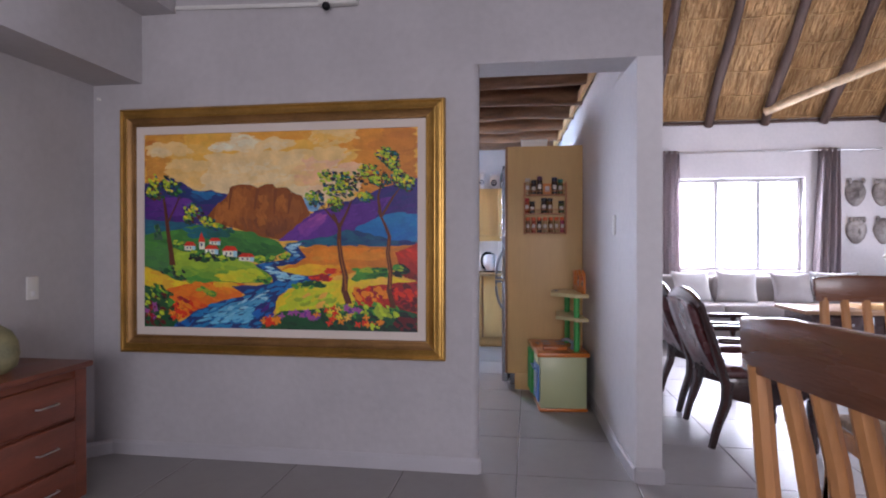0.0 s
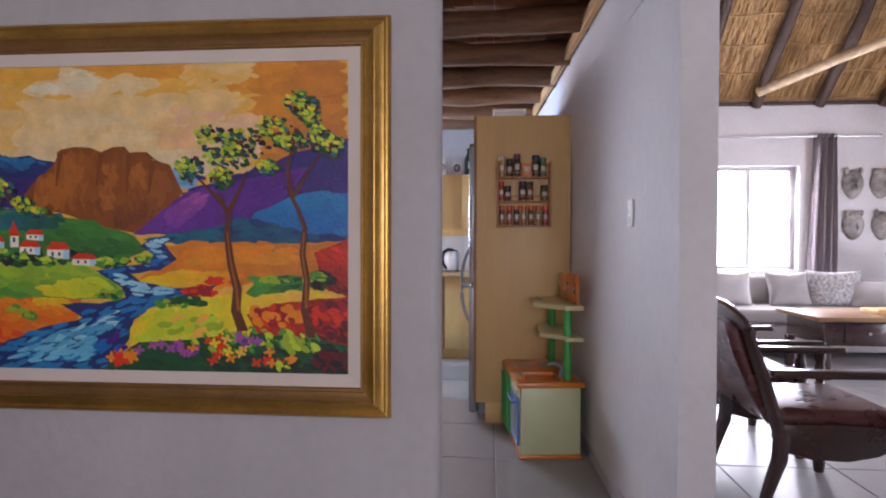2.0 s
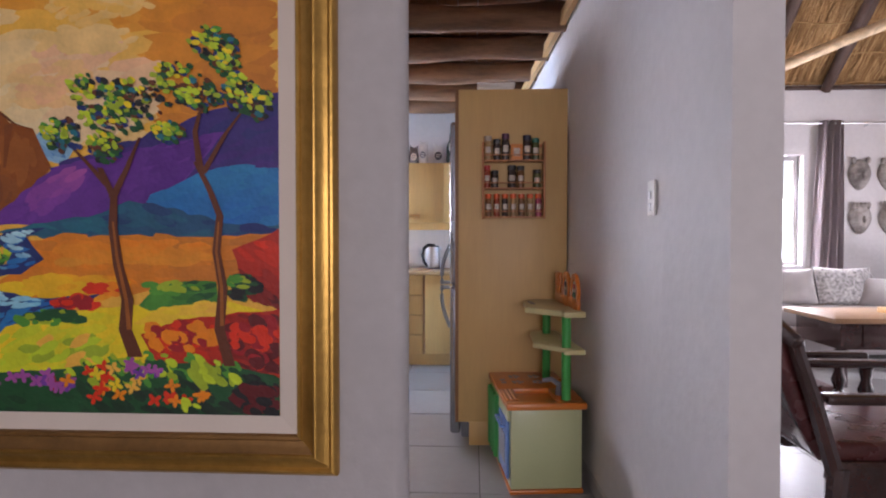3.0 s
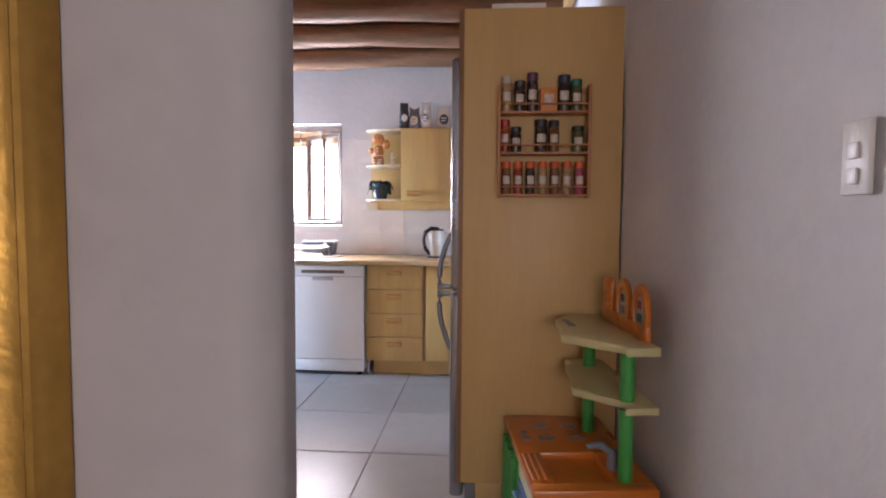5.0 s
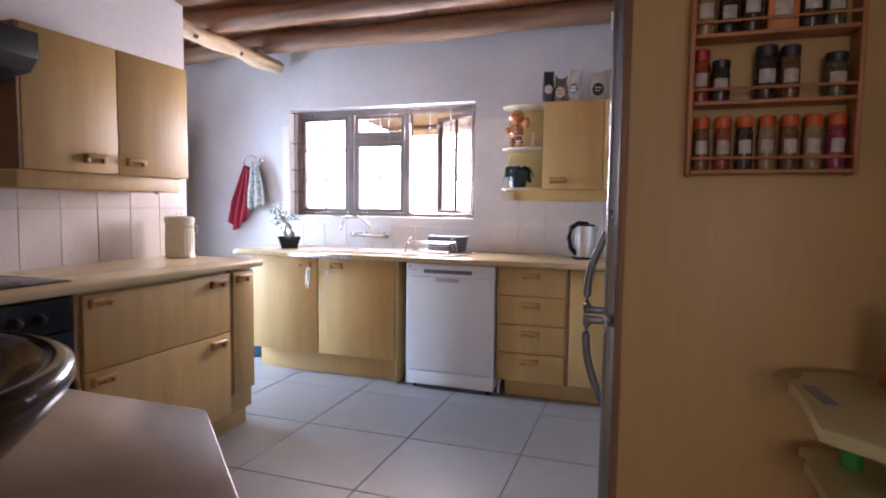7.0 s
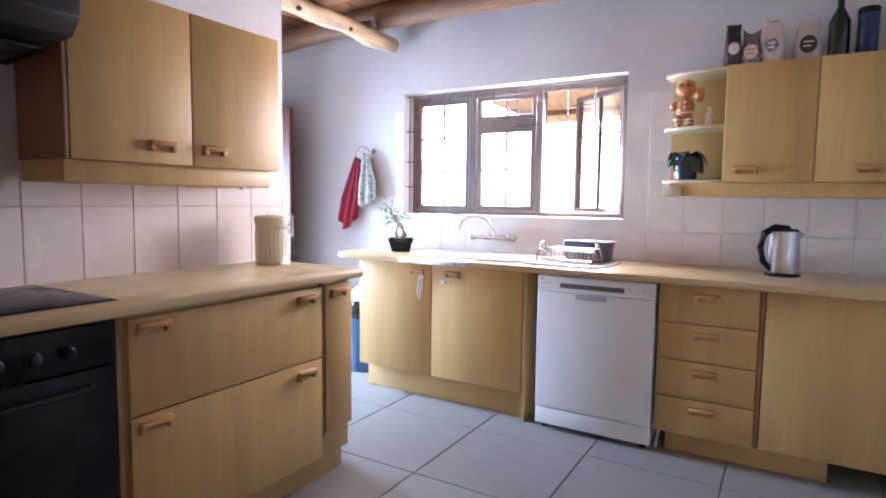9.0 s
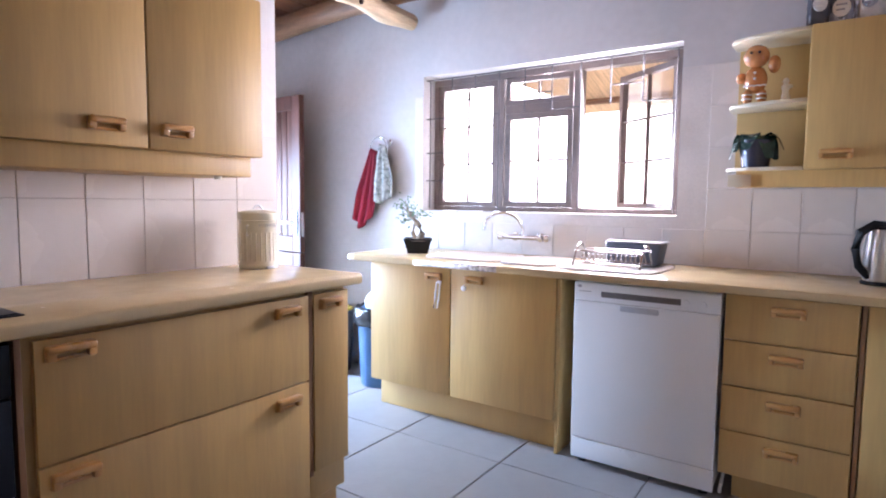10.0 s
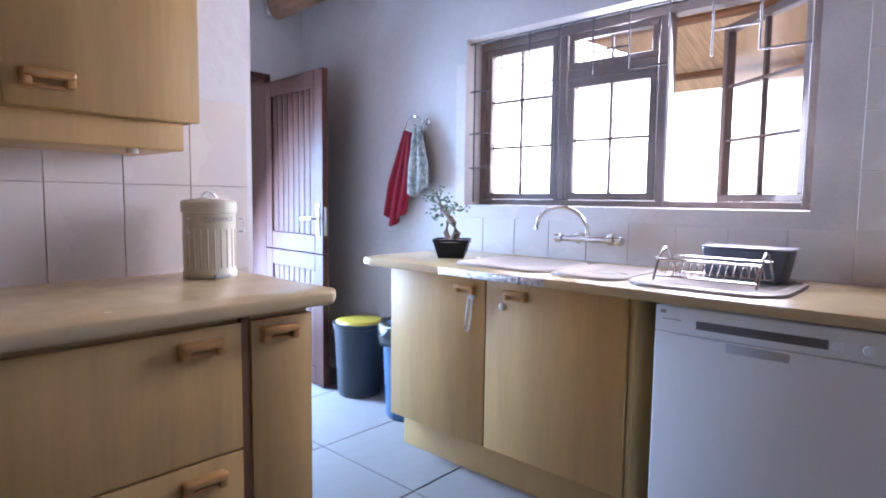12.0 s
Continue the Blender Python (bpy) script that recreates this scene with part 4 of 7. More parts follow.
d2 = B("door", SILVER, fr, 0.125, 0.186, 4.97, 5.74, 0.05, 0.908, 0.02, seg=4)
GREYM = mat("dark satin metal", (0.20, 0.205, 0.22), 0.32, 0.8, var=0.08, bump=0.01)
T("handle", arc((0.124, 5.06, 1.15), (0.076, 5.06, 0.915), (-0.020, 0, 0)), 0.012, GREYM, d1, "curved dark metal handle", seg=10)
T("handle", arc((0.076, 5.06, 0.909), (0.124, 5.06, 0.66), (-0.020, 0, 0)), 0.012, GREYM, d2, "curved dark metal handle", seg=10)
B("handle_mount", GREYM, d1, 0.070, 0.124, 5.043, 5.077, 0.916, 0.936, 0.006)
B("handle_mount", GREYM, d2, 0.070, 0.124, 5.043, 5.077, 0.887, 0.907, 0.006)
for y in (5.05, 5.65):
    L("foot", [(0.02, 0.0), (0.02, 0.03)], (0.3, y, 0.0), BLACKP, fr)
random.seed(31)
for y, z, c_ in ((5.02, 1.72, WHITEP), (5.10, 1.66, EDGE), (5.03, 1.57, HANDLE), (5.14, 1.52, WHITEP), (5.05, 1.45, GREYP), (5.16, 1.40, WHITEP), (5.02, 1.36, EDGE)):
    mg = thing("fridge_magnet", (0.136, y, z), "small flat magnet stuck on the fridge door", "magnet", "fridge magnets")
    B("plate", c_, mg, 0.132, 0.1375, y - 0.02, y + 0.02, z - 0.018 - random.uniform(0, 0.012), z + 0.02, 0.002)
fr.matrix_basis = Matrix.Translation((0.013, 0, 0)) @ fr.matrix_basis

for bx0, bx1, by0, by1, h_, m_, lb_ in ((0.30, 0.52, 5.15, 5.45, 0.075, WHITEP, "white cardboard box on top of the fridge housing"), (0.50, 0.66, 5.5, 5.7, 0.06, EDGE, "brown box on top of the fridge housing")):
    sb = thing("storage_box", (bx0, by0, 2.03), lb_, "box", "boxes on the housing")
    B("carton", m_, sb, bx0, bx1, by0, by1, 2.0305, 2.03 + h_, 0.004)
    B("lid", m_, sb, bx0 - 0.004, bx1 + 0.004, by0 - 0.004, by1 + 0.004, 2.0305 + h_, 2.05 + h_, 0.003)

# window: frame, casements, glass, burglar bars
win = structure(thing("window_1", (-1.75, 7.65, 1.122), "dark wooden kitchen window with white burglar bars", "window"))
GLASS = mat("window glass", (1, 1, 1), 0.02, var=0, bump=0, glass=1.0)
YW = 7.66


def pane(parent, x0, x1, z0, z1, y=YW + 0.012):
    ob = B("pane", GLASS, parent, x0, x1, y, y + 0.004, z0, z1, 0)
    ob.visible_shadow = False
    return ob


def casement(parent, x0, x1, z0, z1, cols, rows, w=0.032, bar=0.013):
    fr_ = part("frame", bmesh.new(), WINW, parent)
    bm = bmesh.new()
    for b_ in ((x0, x1, z0, z0 + w), (x0, x1, z1 - w, z1), (x0, x0 + w, z0 + w, z1 - w), (x1 - w, x1, z0 + w, z1 - w)):
        box(bm, b_[0], b_[1], YW - 0.01, YW + 0.035, b_[2], b_[3], 0.003, 1)
    bm.to_mesh(fr_.data)
    bm.free()
    gx, gz = (x1 - x0 - 2 * w) / cols, (z1 - z0 - 2 * w) / rows
    for i in range(1, cols):
        B("glazing_bar", WINW, fr_, x0 + w + gx * i - bar / 2, x0 + w + gx * i + bar / 2, YW, YW + 0.025, z0 + w, z1 - w, 0.002)
    for j in range(1, rows):
        B("glazing_bar", WINW, fr_, x0 + w, x1 - w, YW + 0.001, YW + 0.024, z0 + w + gz * j - bar / 2, z0 + w + gz * j + bar / 2, 0.002)
    for i in range(cols):
        for j in range(rows):
            pane(fr_, x0 + w + gx * i, x0 + w + gx * (i + 1), z0 + w + gz * j, z0 + w + gz * (j + 1))
    return fr_


x0, x1, z0, z1 = WX0 + 0.01, WX1 - 0.01, WZ0 + 0.005, WZ1 - 0.01
bm = bmesh.new()
for b_ in ((x0, x1, z0, z0 + 0.03), (x0, x1, z1 - 0.04, z1), (x0, x0 + 0.035, z0 + 0.03, z1 - 0.04), (x1 - 0.035, x1, z0 + 0.03, z1 - 0.04)):
    box(bm, b_[0], b_[1], YW - 0.02, YW + 0.05, b_[2], b_[3], 0.003, 1)
xa, xb = x0 + 0.50, x0 + 1.0
for x in (xa, xb):
    box(bm, x - 0.024, x + 0.024, YW - 0.018, YW + 0.048, z0 + 0.03, z1 - 0.04, 0.003, 1)
box(bm, xa + 0.03, xb - 0.03, YW - 0.016, YW + 0.046, z0 + 0.60, z0 + 0.65, 0.003, 1)
part("outer_frame", bm, WINW, win, "dark stained outer frame", smooth=True)
casement(win, x0 + 0.036, xa - 0.031, z0 + 0.031, z1 - 0.041, 2, 3)
casement(win, xa + 0.031, xb - 0.031, z0 + 0.031, z0 + 0.599, 2, 2, 0.035)
casement(win, xa + 0.031, xb - 0.031, z0 + 0.651, z1 - 0.041, 2, 1, 0.03)
oc = casement(win, xb + 0.031, x1 - 0.036, z0 + 0.031, z1 - 0.041, 2, 3)
hinge = Matrix.Translation((x1 - 0.036, YW, 0)) @ Matrix.Rotation(radians(-38), 4, "Z") @ Matrix.Translation((-(x1 - 0.036), -YW, 0))
oc.matrix_basis = hinge
B("sill", PLASTER_W, win, WX0 + 0.002, WX1 - 0.002, YK + 0.002, YW - 0.022, WZ0 - 0.0, WZ0 + 0.004, 0.001)
BARM = mat("bar paint", (0.09, 0.08, 0.08), 0.45, 0.2, var=0.2)
yb = YK + 0.035
n = 9
for i in range(n + 1):
    x = WX0 + 0.03 + (WX1 - WX0 - 0.06) * i / n
    short = i % 3 != 0
    T("burglar_bar", [(x, yb, WZ1 - 0.02), (x, yb, WZ0 + (0.60 if short else 0.02))], 0.0045, BARM, win, seg=6)
for i in range(0, n, 3):
    a, b_ = WX0 + 0.03 + (WX1 - WX0 - 0.06) * (i + 1) / n, WX0 + 0.03 + (WX1 - WX0 - 0.06) * (i + 2) / n
    T("burglar_bar", [(a, yb, WZ0 + 0.70), (b_, yb, WZ0 + 0.70)], 0.0045, BARM, win, seg=6)
    T("burglar_bar", [(b_, yb, WZ0 + 0.60), (WX0 + 0.03 + (WX1 - WX0 - 0.06) * (i + 3) / n, yb, WZ0 + 0.60)], 0.0045, BARM, win, seg=6)
for z in (WZ1 - 0.022, WZ0 + 0.60, WZ0 + 0.38, WZ0 + 0.2):
    if z > WZ0 + 0.7:
        T("burglar_bar", [(WX0, yb, z), (WX1, yb, z)], 0.005, BARM, win, seg=6)
    else:
        T("burglar_bar", [(WX0, yb, z), (WX0 + 0.14, yb, z)], 0.0045, BARM, win, seg=6)
# thatched lapa roof and posts outside
lp = thing("lapa_roof", (-1.8, 9.5, 2.0), "thatched verandah eave outside the kitchen window", "roof")
bm = prism([(7.9, 2.75), (10.4, 2.12), (10.4, 2.24), (7.9, 2.95)], "x", -5.5, 1.0)
# lighter copy of the thatch: outdoor overexposure put into its colour
part("thatch", bm, mat("overexposed reed", (0.62, 0.45, 0.27), 0.85, var=0.3, scale=5, fine=90, bump=0.5, stretch=(9, 0.6, 0.6)), lp)
for y, z in ((8.4, 2.57), (9.2, 2.37), (10.0, 2.17)):
    T("batten", [(-5.4, y, z), (0.95, y, z)], 0.03, LOG, lp, seg=8)
for x in (-4.6, -2.9, -1.25, 0.4):
    T("pole", [(x, 8.0, 2.62), (x, 10.3, 2.06)], 0.045, LOGY, lp, seg=8)
for x in (-3.6, 0.6):
    post = T("verandah_post", [(x, 10.2, -0.16), (x, 10.2, 2.1)], 0.06, LOG, None, seg=10)
    tagged(post, "round timber post holding up the verandah eave", "post", "verandah posts")

# towels on a ring
ring = thing("towel_ring", (-2.86, YK, 1.6), "silver towel ring on the wall", "towel ring")
bm = bmesh.new()
tube(bm, [(-2.90 + 0.075 * math.cos(radians(a)), YK - 0.045, 1.545 + 0.075 * math.sin(radians(a))) for a in range(0, 361, 18)], 0.0055, 8)
part("ring", bm, CHROME, ring, smooth=True)
L("mount", [(0.02, 0), (0.02, 0.01), (0.009, 0.014), (0.009, 0.05)], (0, 0, 0), CHROME, ring, "", 14, Matrix.Translation((-2.83, YK, 1.585)) @ Matrix.Rotation(radians(90), 4, "X"))


def towel(name, label, xt, xb, zt, zb, w0, w1, material, seed):
    bm = bmesh.new()
    nu, nv = 22, 16
    gr = []
    for j in range(nv + 1):
        f = j / nv
        w = w0 + (w1 - w0) * min(1, f * 1.6)
        cx = xt + (xb - xt) * f
        row = []
        for i in range(nu + 1):
            g_ = i / nu - 0.5
            row.append(bm.verts.new((cx + g_ * w, YK - 0.055 + 0.022 * math.sin(g_ * 17 + seed + 0.8 * f) * (0.5 + 0.5 * f), zt + (zb - zt) * f + 0.06 * f * abs(g_ + 0.15) * (2 if seed > 1 else 3) - 0.02 * g_)))
        gr.append(row)
    for p, q in zip(gr, gr[1:]):
        for i in range(nu):
            bm.faces.new((p[i], p[i + 1], q[i + 1], q[i]))
    bmesh.ops.recalc_face_normals(bm, faces=bm.faces)
    bmesh.ops.solidify(bm, geom=bm.faces[:], thickness=0.006)
    return tagged(part(name, bm, material, None, smooth="all"), label, "towel", "kitchen towels")


towel("tea_towel", "red tea towel hanging from the ring", -2.935, -3.035, 1.535, 0.985, 0.05, 0.18, mat("red cotton", (0.28, 0.012, 0.03), 0.85, var=0.2, fine=250, bump=0.3), 0.4)
towel("tea_towel", "white tea towel with a green leaf print", -2.86, -2.855, 1.565, 1.16, 0.06, 0.20, mat("printed cotton", (0.13, 0.16, 0.13), 0.85, var=0.3, scale=42, fine=250, bump=0.3, col2=(0.72, 0.70, 0.66)), 2.2)

# bins
def dustbin(x, y, r, h, material, label):
    b_ = thing("dustbin", (x, y, 0), label, "dustbin", "kitchen bins")
    bm = bmesh.new()
    lathe(bm, [(r * 0.80, 0), (r * 0.83, 0.01), (r * 0.98, h * 0.93), (r * 1.04, h * 0.94), (r * 1.04, h), (r * 0.95, h)], (x, y, 0), 28)
    part("body", bm, material, b_, smooth=True)
    return b_


b1 = dustbin(-3.17, 7.31, 0.15, 0.43, mat("navy plastic", (0.025, 0.033, 0.045), 0.45), "dark navy plastic bin with a yellow lid")
L("lid", [(0.14, 0.431), (0.13, 0.445), (0.03, 0.455)], (-3.17, 7.31, 0), mat("yellow plastic", (0.50, 0.36, 0.04), 0.45), b1, "yellow lid")
b2 = dustbin(-2.70, 7.27, 0.15, 0.50, mat("blue plastic", (0.03, 0.10, 0.22), 0.4), "blue plastic bin lined with a black bag")
bm = bmesh.new()
lathe(bm, [(0.165, 0.40), (0.175, 0.44), (0.168, 0.50), (0.158, 0.515), (0.13, 0.50), (0.12, 0.45)], (-2.70, 7.27, 0), 36)
for v in bm.verts:
    v.co += Vector((noise.noise(v.co * 22), noise.noise(v.co * 22 + Vector((9, 0, 0))), 1.4 * noise.noise(v.co * 16 + Vector((0, 7, 0))))) * 0.016
part("bin_bag", bm, mat("black bag", (0.015, 0.015, 0.017), 0.22, bump=0.2), b2, "shiny black bin liner", smooth="all")
bm = bmesh.new()
blob(bm, (-2.70, 7.27, 0.53), 0.10, (1, 1, 0.9))
part("swing_lid", bm, WHITEP, b2, "white domed lid", smooth="all")

# back door
dl = structure(thing("door_1", (-4.05, 7.27, 0), "dark stained wooden stable door standing open", "door"))
fm = Matrix.Translation((-4.05, 7.225, 0)) @ Matrix.Rotation(radians(-3), 4, "Z")
W_, H_ = 0.69, 1.905
for z0_, z1_, nm in ((0.012, 0.815, "lower_leaf"), (0.82, H_, "upper_leaf")):
    bm = bmesh.new()
    box(bm, 0, 0.085, 0, 0.042, z0_, z1_, 0.003, 1, fm)
    box(bm, W_ - 0.085, W_, 0, 0.042, z0_, z1_, 0.003, 1, fm)
    box(bm, 0.085, W_ - 0.085, 0, 0.042, z1_ - 0.10, z1_, 0.003, 1, fm)
    box(bm, 0.085, W_ - 0.085, 0, 0.042, z0_, z0_ + 0.11, 0.003, 1, fm)
    lf = part(nm, bm, DOORW, dl, smooth=True)
    pw = (W_ - 0.17) / 8
    for k_ in range(8):
        B("plank", DOORW, lf, 0.085 + pw * k_ + 0.002, 0.085 + pw * (k_ + 1) - 0.002, 0.010, 0.034, z0_ + 0.11, z1_ - 0.10, 0.004, "", fm)
    if nm == "upper_leaf":
        B("lock_plate", STEEL, lf, W_ - 0.06, W_ - 0.03, -0.006, -0.0005, 0.92, 1.12, 0.004, "", fm)
        bm = tube(bmesh.new(), [fm @ Vector(p) for p in ((W_ - 0.045, -0.006, 1.03), (W_ - 0.045, -0.05, 1.03), (W_ - 0.07, -0.055, 1.03), (W_ - 0.16, -0.05, 1.028))], 0.008, 8)
        part("door_handle", bm, STEEL, lf, "steel lever handle", smooth=True)
        B("lock_edge", STEEL, lf, W_ - 0.002, W_ + 0.003, 0.01, 0.03, 0.93, 1.10, 0.001, "", fm)
structure(walls("door_frame", "dark wooden back door frame", [(-4.3, -4.05, 7.225, 7.27, 0, 1.95), (-4.3, -4.05, 6.50, 6.545, 0, 1.95), (-4.3, -4.05, 6.50, 7.27, 1.93, 1.968)], DOORW))
gate = thing("security_gate", (-4.28, 7.2, 0), "black steel security gate standing ajar outside", "gate")
for x in (-4.33, -4.72):
    T("gate_frame", [(x, 7.19, 0.05), (x, 7.19, 1.88)], 0.013, IRON, gate)
for z in (0.06, 0.75, 0.85, 1.87):
    T("gate_rail", [(-4.33, 7.19, z), (-4.72, 7.19, z)], 0.011, IRON, gate)
for k_ in range(1, 4):
    T("gate_bar", [(-4.33 - 0.0975 * k_, 7.19, 0.06), (-4.33 - 0.0975 * k_, 7.19, 1.87)], 0.006, IRON, gate)

for ob in list(scene.objects):
    if ob.parent is None and ob.name.split(".")[0] in ("drawer_unit", "slim_cabinet", "oven", "base_cabinet") and ob.matrix_basis.translation.x < -1.9:
        ob.matrix_basis = ob.matrix_basis @ Matrix.Diagonal((1, 1, 0.984, 1))
tin.matrix_basis = Matrix.Translation((-2.235, 5.965, 0.924)) @ Matrix.Diagonal((0.9, 0.9, 1, 1))
for ob in (wt, hob, tin):
    ob.matrix_basis = Matrix.Translation((0, 0, -0.014)) @ ob.matrix_basis

# ---------------------------------------------------------------- painting
pt = thing("painting", (-1.0, YP0, 0.6), "large landscape painting in a wide gilt frame", "painting")
FX0, FX1, FZ0, FZ1 = -1.945, -0.077, 0.600, 1.972


def mitred(x0, x1, z0, z1, prof, side):
    """One side of a picture frame; prof: (inset, depth) pairs."""
    bm = bmesh.new()
    ends = {"top": ((x0, z1, 1, -1), (x1, z1, -1, -1)), "bottom": ((x1, z0, -1, 1), (x0, z0, 1, 1)), "left": ((x0, z0, 1, 1), (x0, z1, 1, -1)), "right": ((x1, z1, -1, -1), (x1, z0, -1, 1))}[side]
    a, b = [[bm.verts.new((x + sx * i, YP0 - d, z + sz * i)) for i, d in prof] for x, z, sx, sz in ends]
    for i in range(len(prof)):
        j = (i + 1) % len(prof)
        bm.faces.new((a[i], a[j], b[j], b[i]))
    bm.faces.new(a)
    bm.faces.new(b[::-1])
    bmesh.ops.recalc_face_normals(bm, faces=bm.faces)
    return bm


for side in ("top", "bottom", "left", "right"):
    part("frame_side", mitred(FX0 - 0.008, FX1 + 0.008, FZ0 - 0.008, FZ1 + 0.008, [(0, 0.002), (0, 0.026), (0.008, 0.036), (0.014, 0.037), (0.021, 0.030), (0.030, 0.031), (0.046, 0.046), (0.054, 0.047), (0.058, 0.042), (0.058, 0.002)], side), GOLD, pt, smooth=True)
    # shade painted on every inner side but the right, which stays lit
    part("frame_inner", mitred(FX0 + 0.0502, FX1 - 0.0502, FZ0 + 0.0502, FZ1 - 0.0502, [(0, 0.002), (0, 0.042), (0.012, 0.034), (0.030, 0.030), (0.034, 0.034), (0.042, 0.033), (0.046, 0.026), (0.046, 0.002)], side), GOLD_SHADED if side in ("top", "bottom", "left") else GOLD, pt, smooth=True)
    part("slip", mitred(FX0 + 0.0965, FX1 - 0.0965, FZ0 + 0.0965, FZ1 - 0.0965, [(0, 0.002), (0, 0.024), (0.044, 0.020), (0.044, 0.002)], side), LINEN, pt)
CX0, CX1, CZ0, CZ1 = FX0 + 0.141, FX1 - 0.141, FZ0 + 0.141, FZ1 - 0.141
PAINTS = dict(ochre=(0.60, 0.235, 0.02), gold=(0.72, 0.37, 0.05), cream=(0.80, 0.53, 0.30), white=(0.84, 0.68, 0.52), sand=(0.75, 0.45, 0.17), sienna=(0.44, 0.145, 0.02), rust=(0.27, 0.085, 0.014), azure=(0.015, 0.17, 0.36), brown=(0.21, 0.058, 0.008), umber=(0.10, 0.028, 0.012),
              purple=(0.07, 0.015, 0.17), violet=(0.13, 0.035, 0.26), navy=(0.015, 0.03, 0.13), blue=(0.01, 0.11, 0.36), sky=(0.12, 0.40, 0.55), teal=(0.012, 0.13, 0.17), pale=(0.32, 0.55, 0.62),
              dgreen=(0.012, 0.07, 0.025), green=(0.06, 0.24, 0.03), field=(0.20, 0.42, 0.03), lime=(0.40, 0.52, 0.02), yellow=(0.75, 0.50, 0.012), orange=(0.72, 0.20, 0.008), red=(0.58, 0.03, 0.008), crimson=(0.28, 0.012, 0.018), mauve=(0.30, 0.07, 0.28), black=(0.012, 0.014, 0.016))
PAINTS.update(sage=(0.045, 0.10, 0.06), peach=(0.66, 0.36, 0.20), wine=(0.10, 0.010, 0.012), leafy=(0.26, 0.36, 0.02))
PAINTS = {k_: tuple(min(0.88, c_ * 1.32) for c_ in v_) for k_, v_ in PAINTS.items()}
canvas = bmesh.new()
layer = 0


def blend(a, b, f):
    """The name of a paint mixed from two others, in fifths."""
    k_ = round(max(0, min(1, f)) * 5)
    if k_ in (0, 5):
        return (a, b)[k_ // 5]
    key = a + " into " + b + " " + "abcd"[k_ - 1]
    PAINTS.setdefault(key, tuple(p_ + (q_ - p_) * k_ / 5 for p_, q_ in zip(PAINTS[a], PAINTS[b])))
    return key


def xy(px, py):
    """Sketch units to the canvas; the sketch leans a little."""
    u = (px - 260) / 481
    top, bottom = 240 - 12 * u, 578 + 10 * u
    return CX0 + u * (CX1 - CX0), CZ1 - (py - top) / (bottom - top) * (CZ1 - CZ0)


def stroke(colour, pts):
    """One flat patch of paint, a hair in front of the last."""
    global layer
    layer += 1
    y = YP0 - 0.016 - layer * 0.0000011
    vs = []
    for px, py in pts:
        x, z = xy(px, py)
        vs.append(canvas.verts.new((min(max(x, CX0), CX1), y, min(max(z, CZ0), CZ1))))
    f = canvas.faces.new(vs)
    f.normal_update()
    if f.normal.y > 0:
        f.normal_flip()
    f.material_index = list(PAINTS).index(colour)


def corners(flat):
    return list(zip(flat[::2], flat[1::2]))


def patch(colour, *flat, rough=1.2):
    """A patch with a hand-painted wavering outline."""
    pts = corners(flat)
    out = []
    for (ax, ay), (bx, by) in zip(pts, pts[1:] + pts[:1]):
        n = max(1, int(math.hypot(bx - ax, by - ay) / 9))
        for k_ in range(n):
            x, y = ax + (bx - ax) * k_ / n, ay + (by - ay) * k_ / n
            out.append((x + random.uniform(-rough, rough), y + random.uniform(-rough, rough)))
    stroke(colour, out)


def daub(colour, x, y, s, t, flat):
    ring = [(q, random.uniform(0.85, 1.15)) for q in (0, 0.6, 1.2, 1.9, 2.5, 3.1, 3.8, 4.4, 5.0, 5.7)]
    stroke(colour, [(x + w * (s * math.cos(q) * math.cos(t) - s * flat * math.sin(q) * math.sin(t)), y + w * (s * math.cos(q) * math.sin(t) + s * flat * math.sin(q) * math.cos(t))) for q, w in ring])


def dabs(cx, cy, rx, ry, n, size, colours, ang=0.0, flat=0.55):
    for _ in range(n):
        a, r = random.uniform(0, 6.283), math.sqrt(random.random())
        daub(random.choice(colours), cx + rx * r * math.cos(a), cy + ry * r * math.sin(a), size * random.uniform(0.6, 1.3), ang + random.uniform(-0.5, 0.5), flat)


def inside(x, y, pts):
    odd = False
    for (ax, ay), (bx, by) in zip(pts, pts[1:] + pts[:1]):
        if (ay > y) != (by > y) and x < (bx - ax) * (y - ay) / (by - ay) + ax:
            odd = not odd
    return odd


def wash(a, b, way, n, size, ang, *flat, slim=0.35, base=True):
    """A patch worked over with strokes that run from one paint to another along a direction in degrees."""
    pts = corners(flat)
    if base:
        patch(blend(a, b, 0.4), *flat)
    wx, wy = math.cos(radians(way)), math.sin(radians(way))
    along = [x * wx + y * wy for x, y in pts]
    lo, hi = min(along), max(along)
    xs, ys = [q[0] for q in pts], [q[1] for q in pts]
    done = 0
    for _ in range(n * 6):
        x, y = random.uniform(min(xs), max(xs)), random.uniform(min(ys), max(ys))
        s = size * random.uniform(0.6, 1.3)
        t = ang + random.uniform(-0.25, 0.25)
        ends = [(x + s * k_ * math.cos(t), y + s * k_ * math.sin(t)) for k_ in (-0.9, 0, 0.9)]
        if all(inside(ex, ey, pts) for ex, ey in ends):
            f = (x * wx + y * wy - lo) / (hi - lo) + random.gauss(0, 0.10)
            daub(blend(a, b, f), x, y, s, t, slim)
            done += 1
            if done >= n:
                break


def limb(colour, w0, w1, *flat):
    pts = corners(flat)
    n = len(pts) - 1
    left = [(x - (w0 + (w1 - w0) * i / n), y) for i, (x, y) in enumerate(pts)]
    right = [(x + (w0 + (w1 - w0) * i / n), y) for i, (x, y) in enumerate(pts)]
    stroke(colour, left + right[::-1])


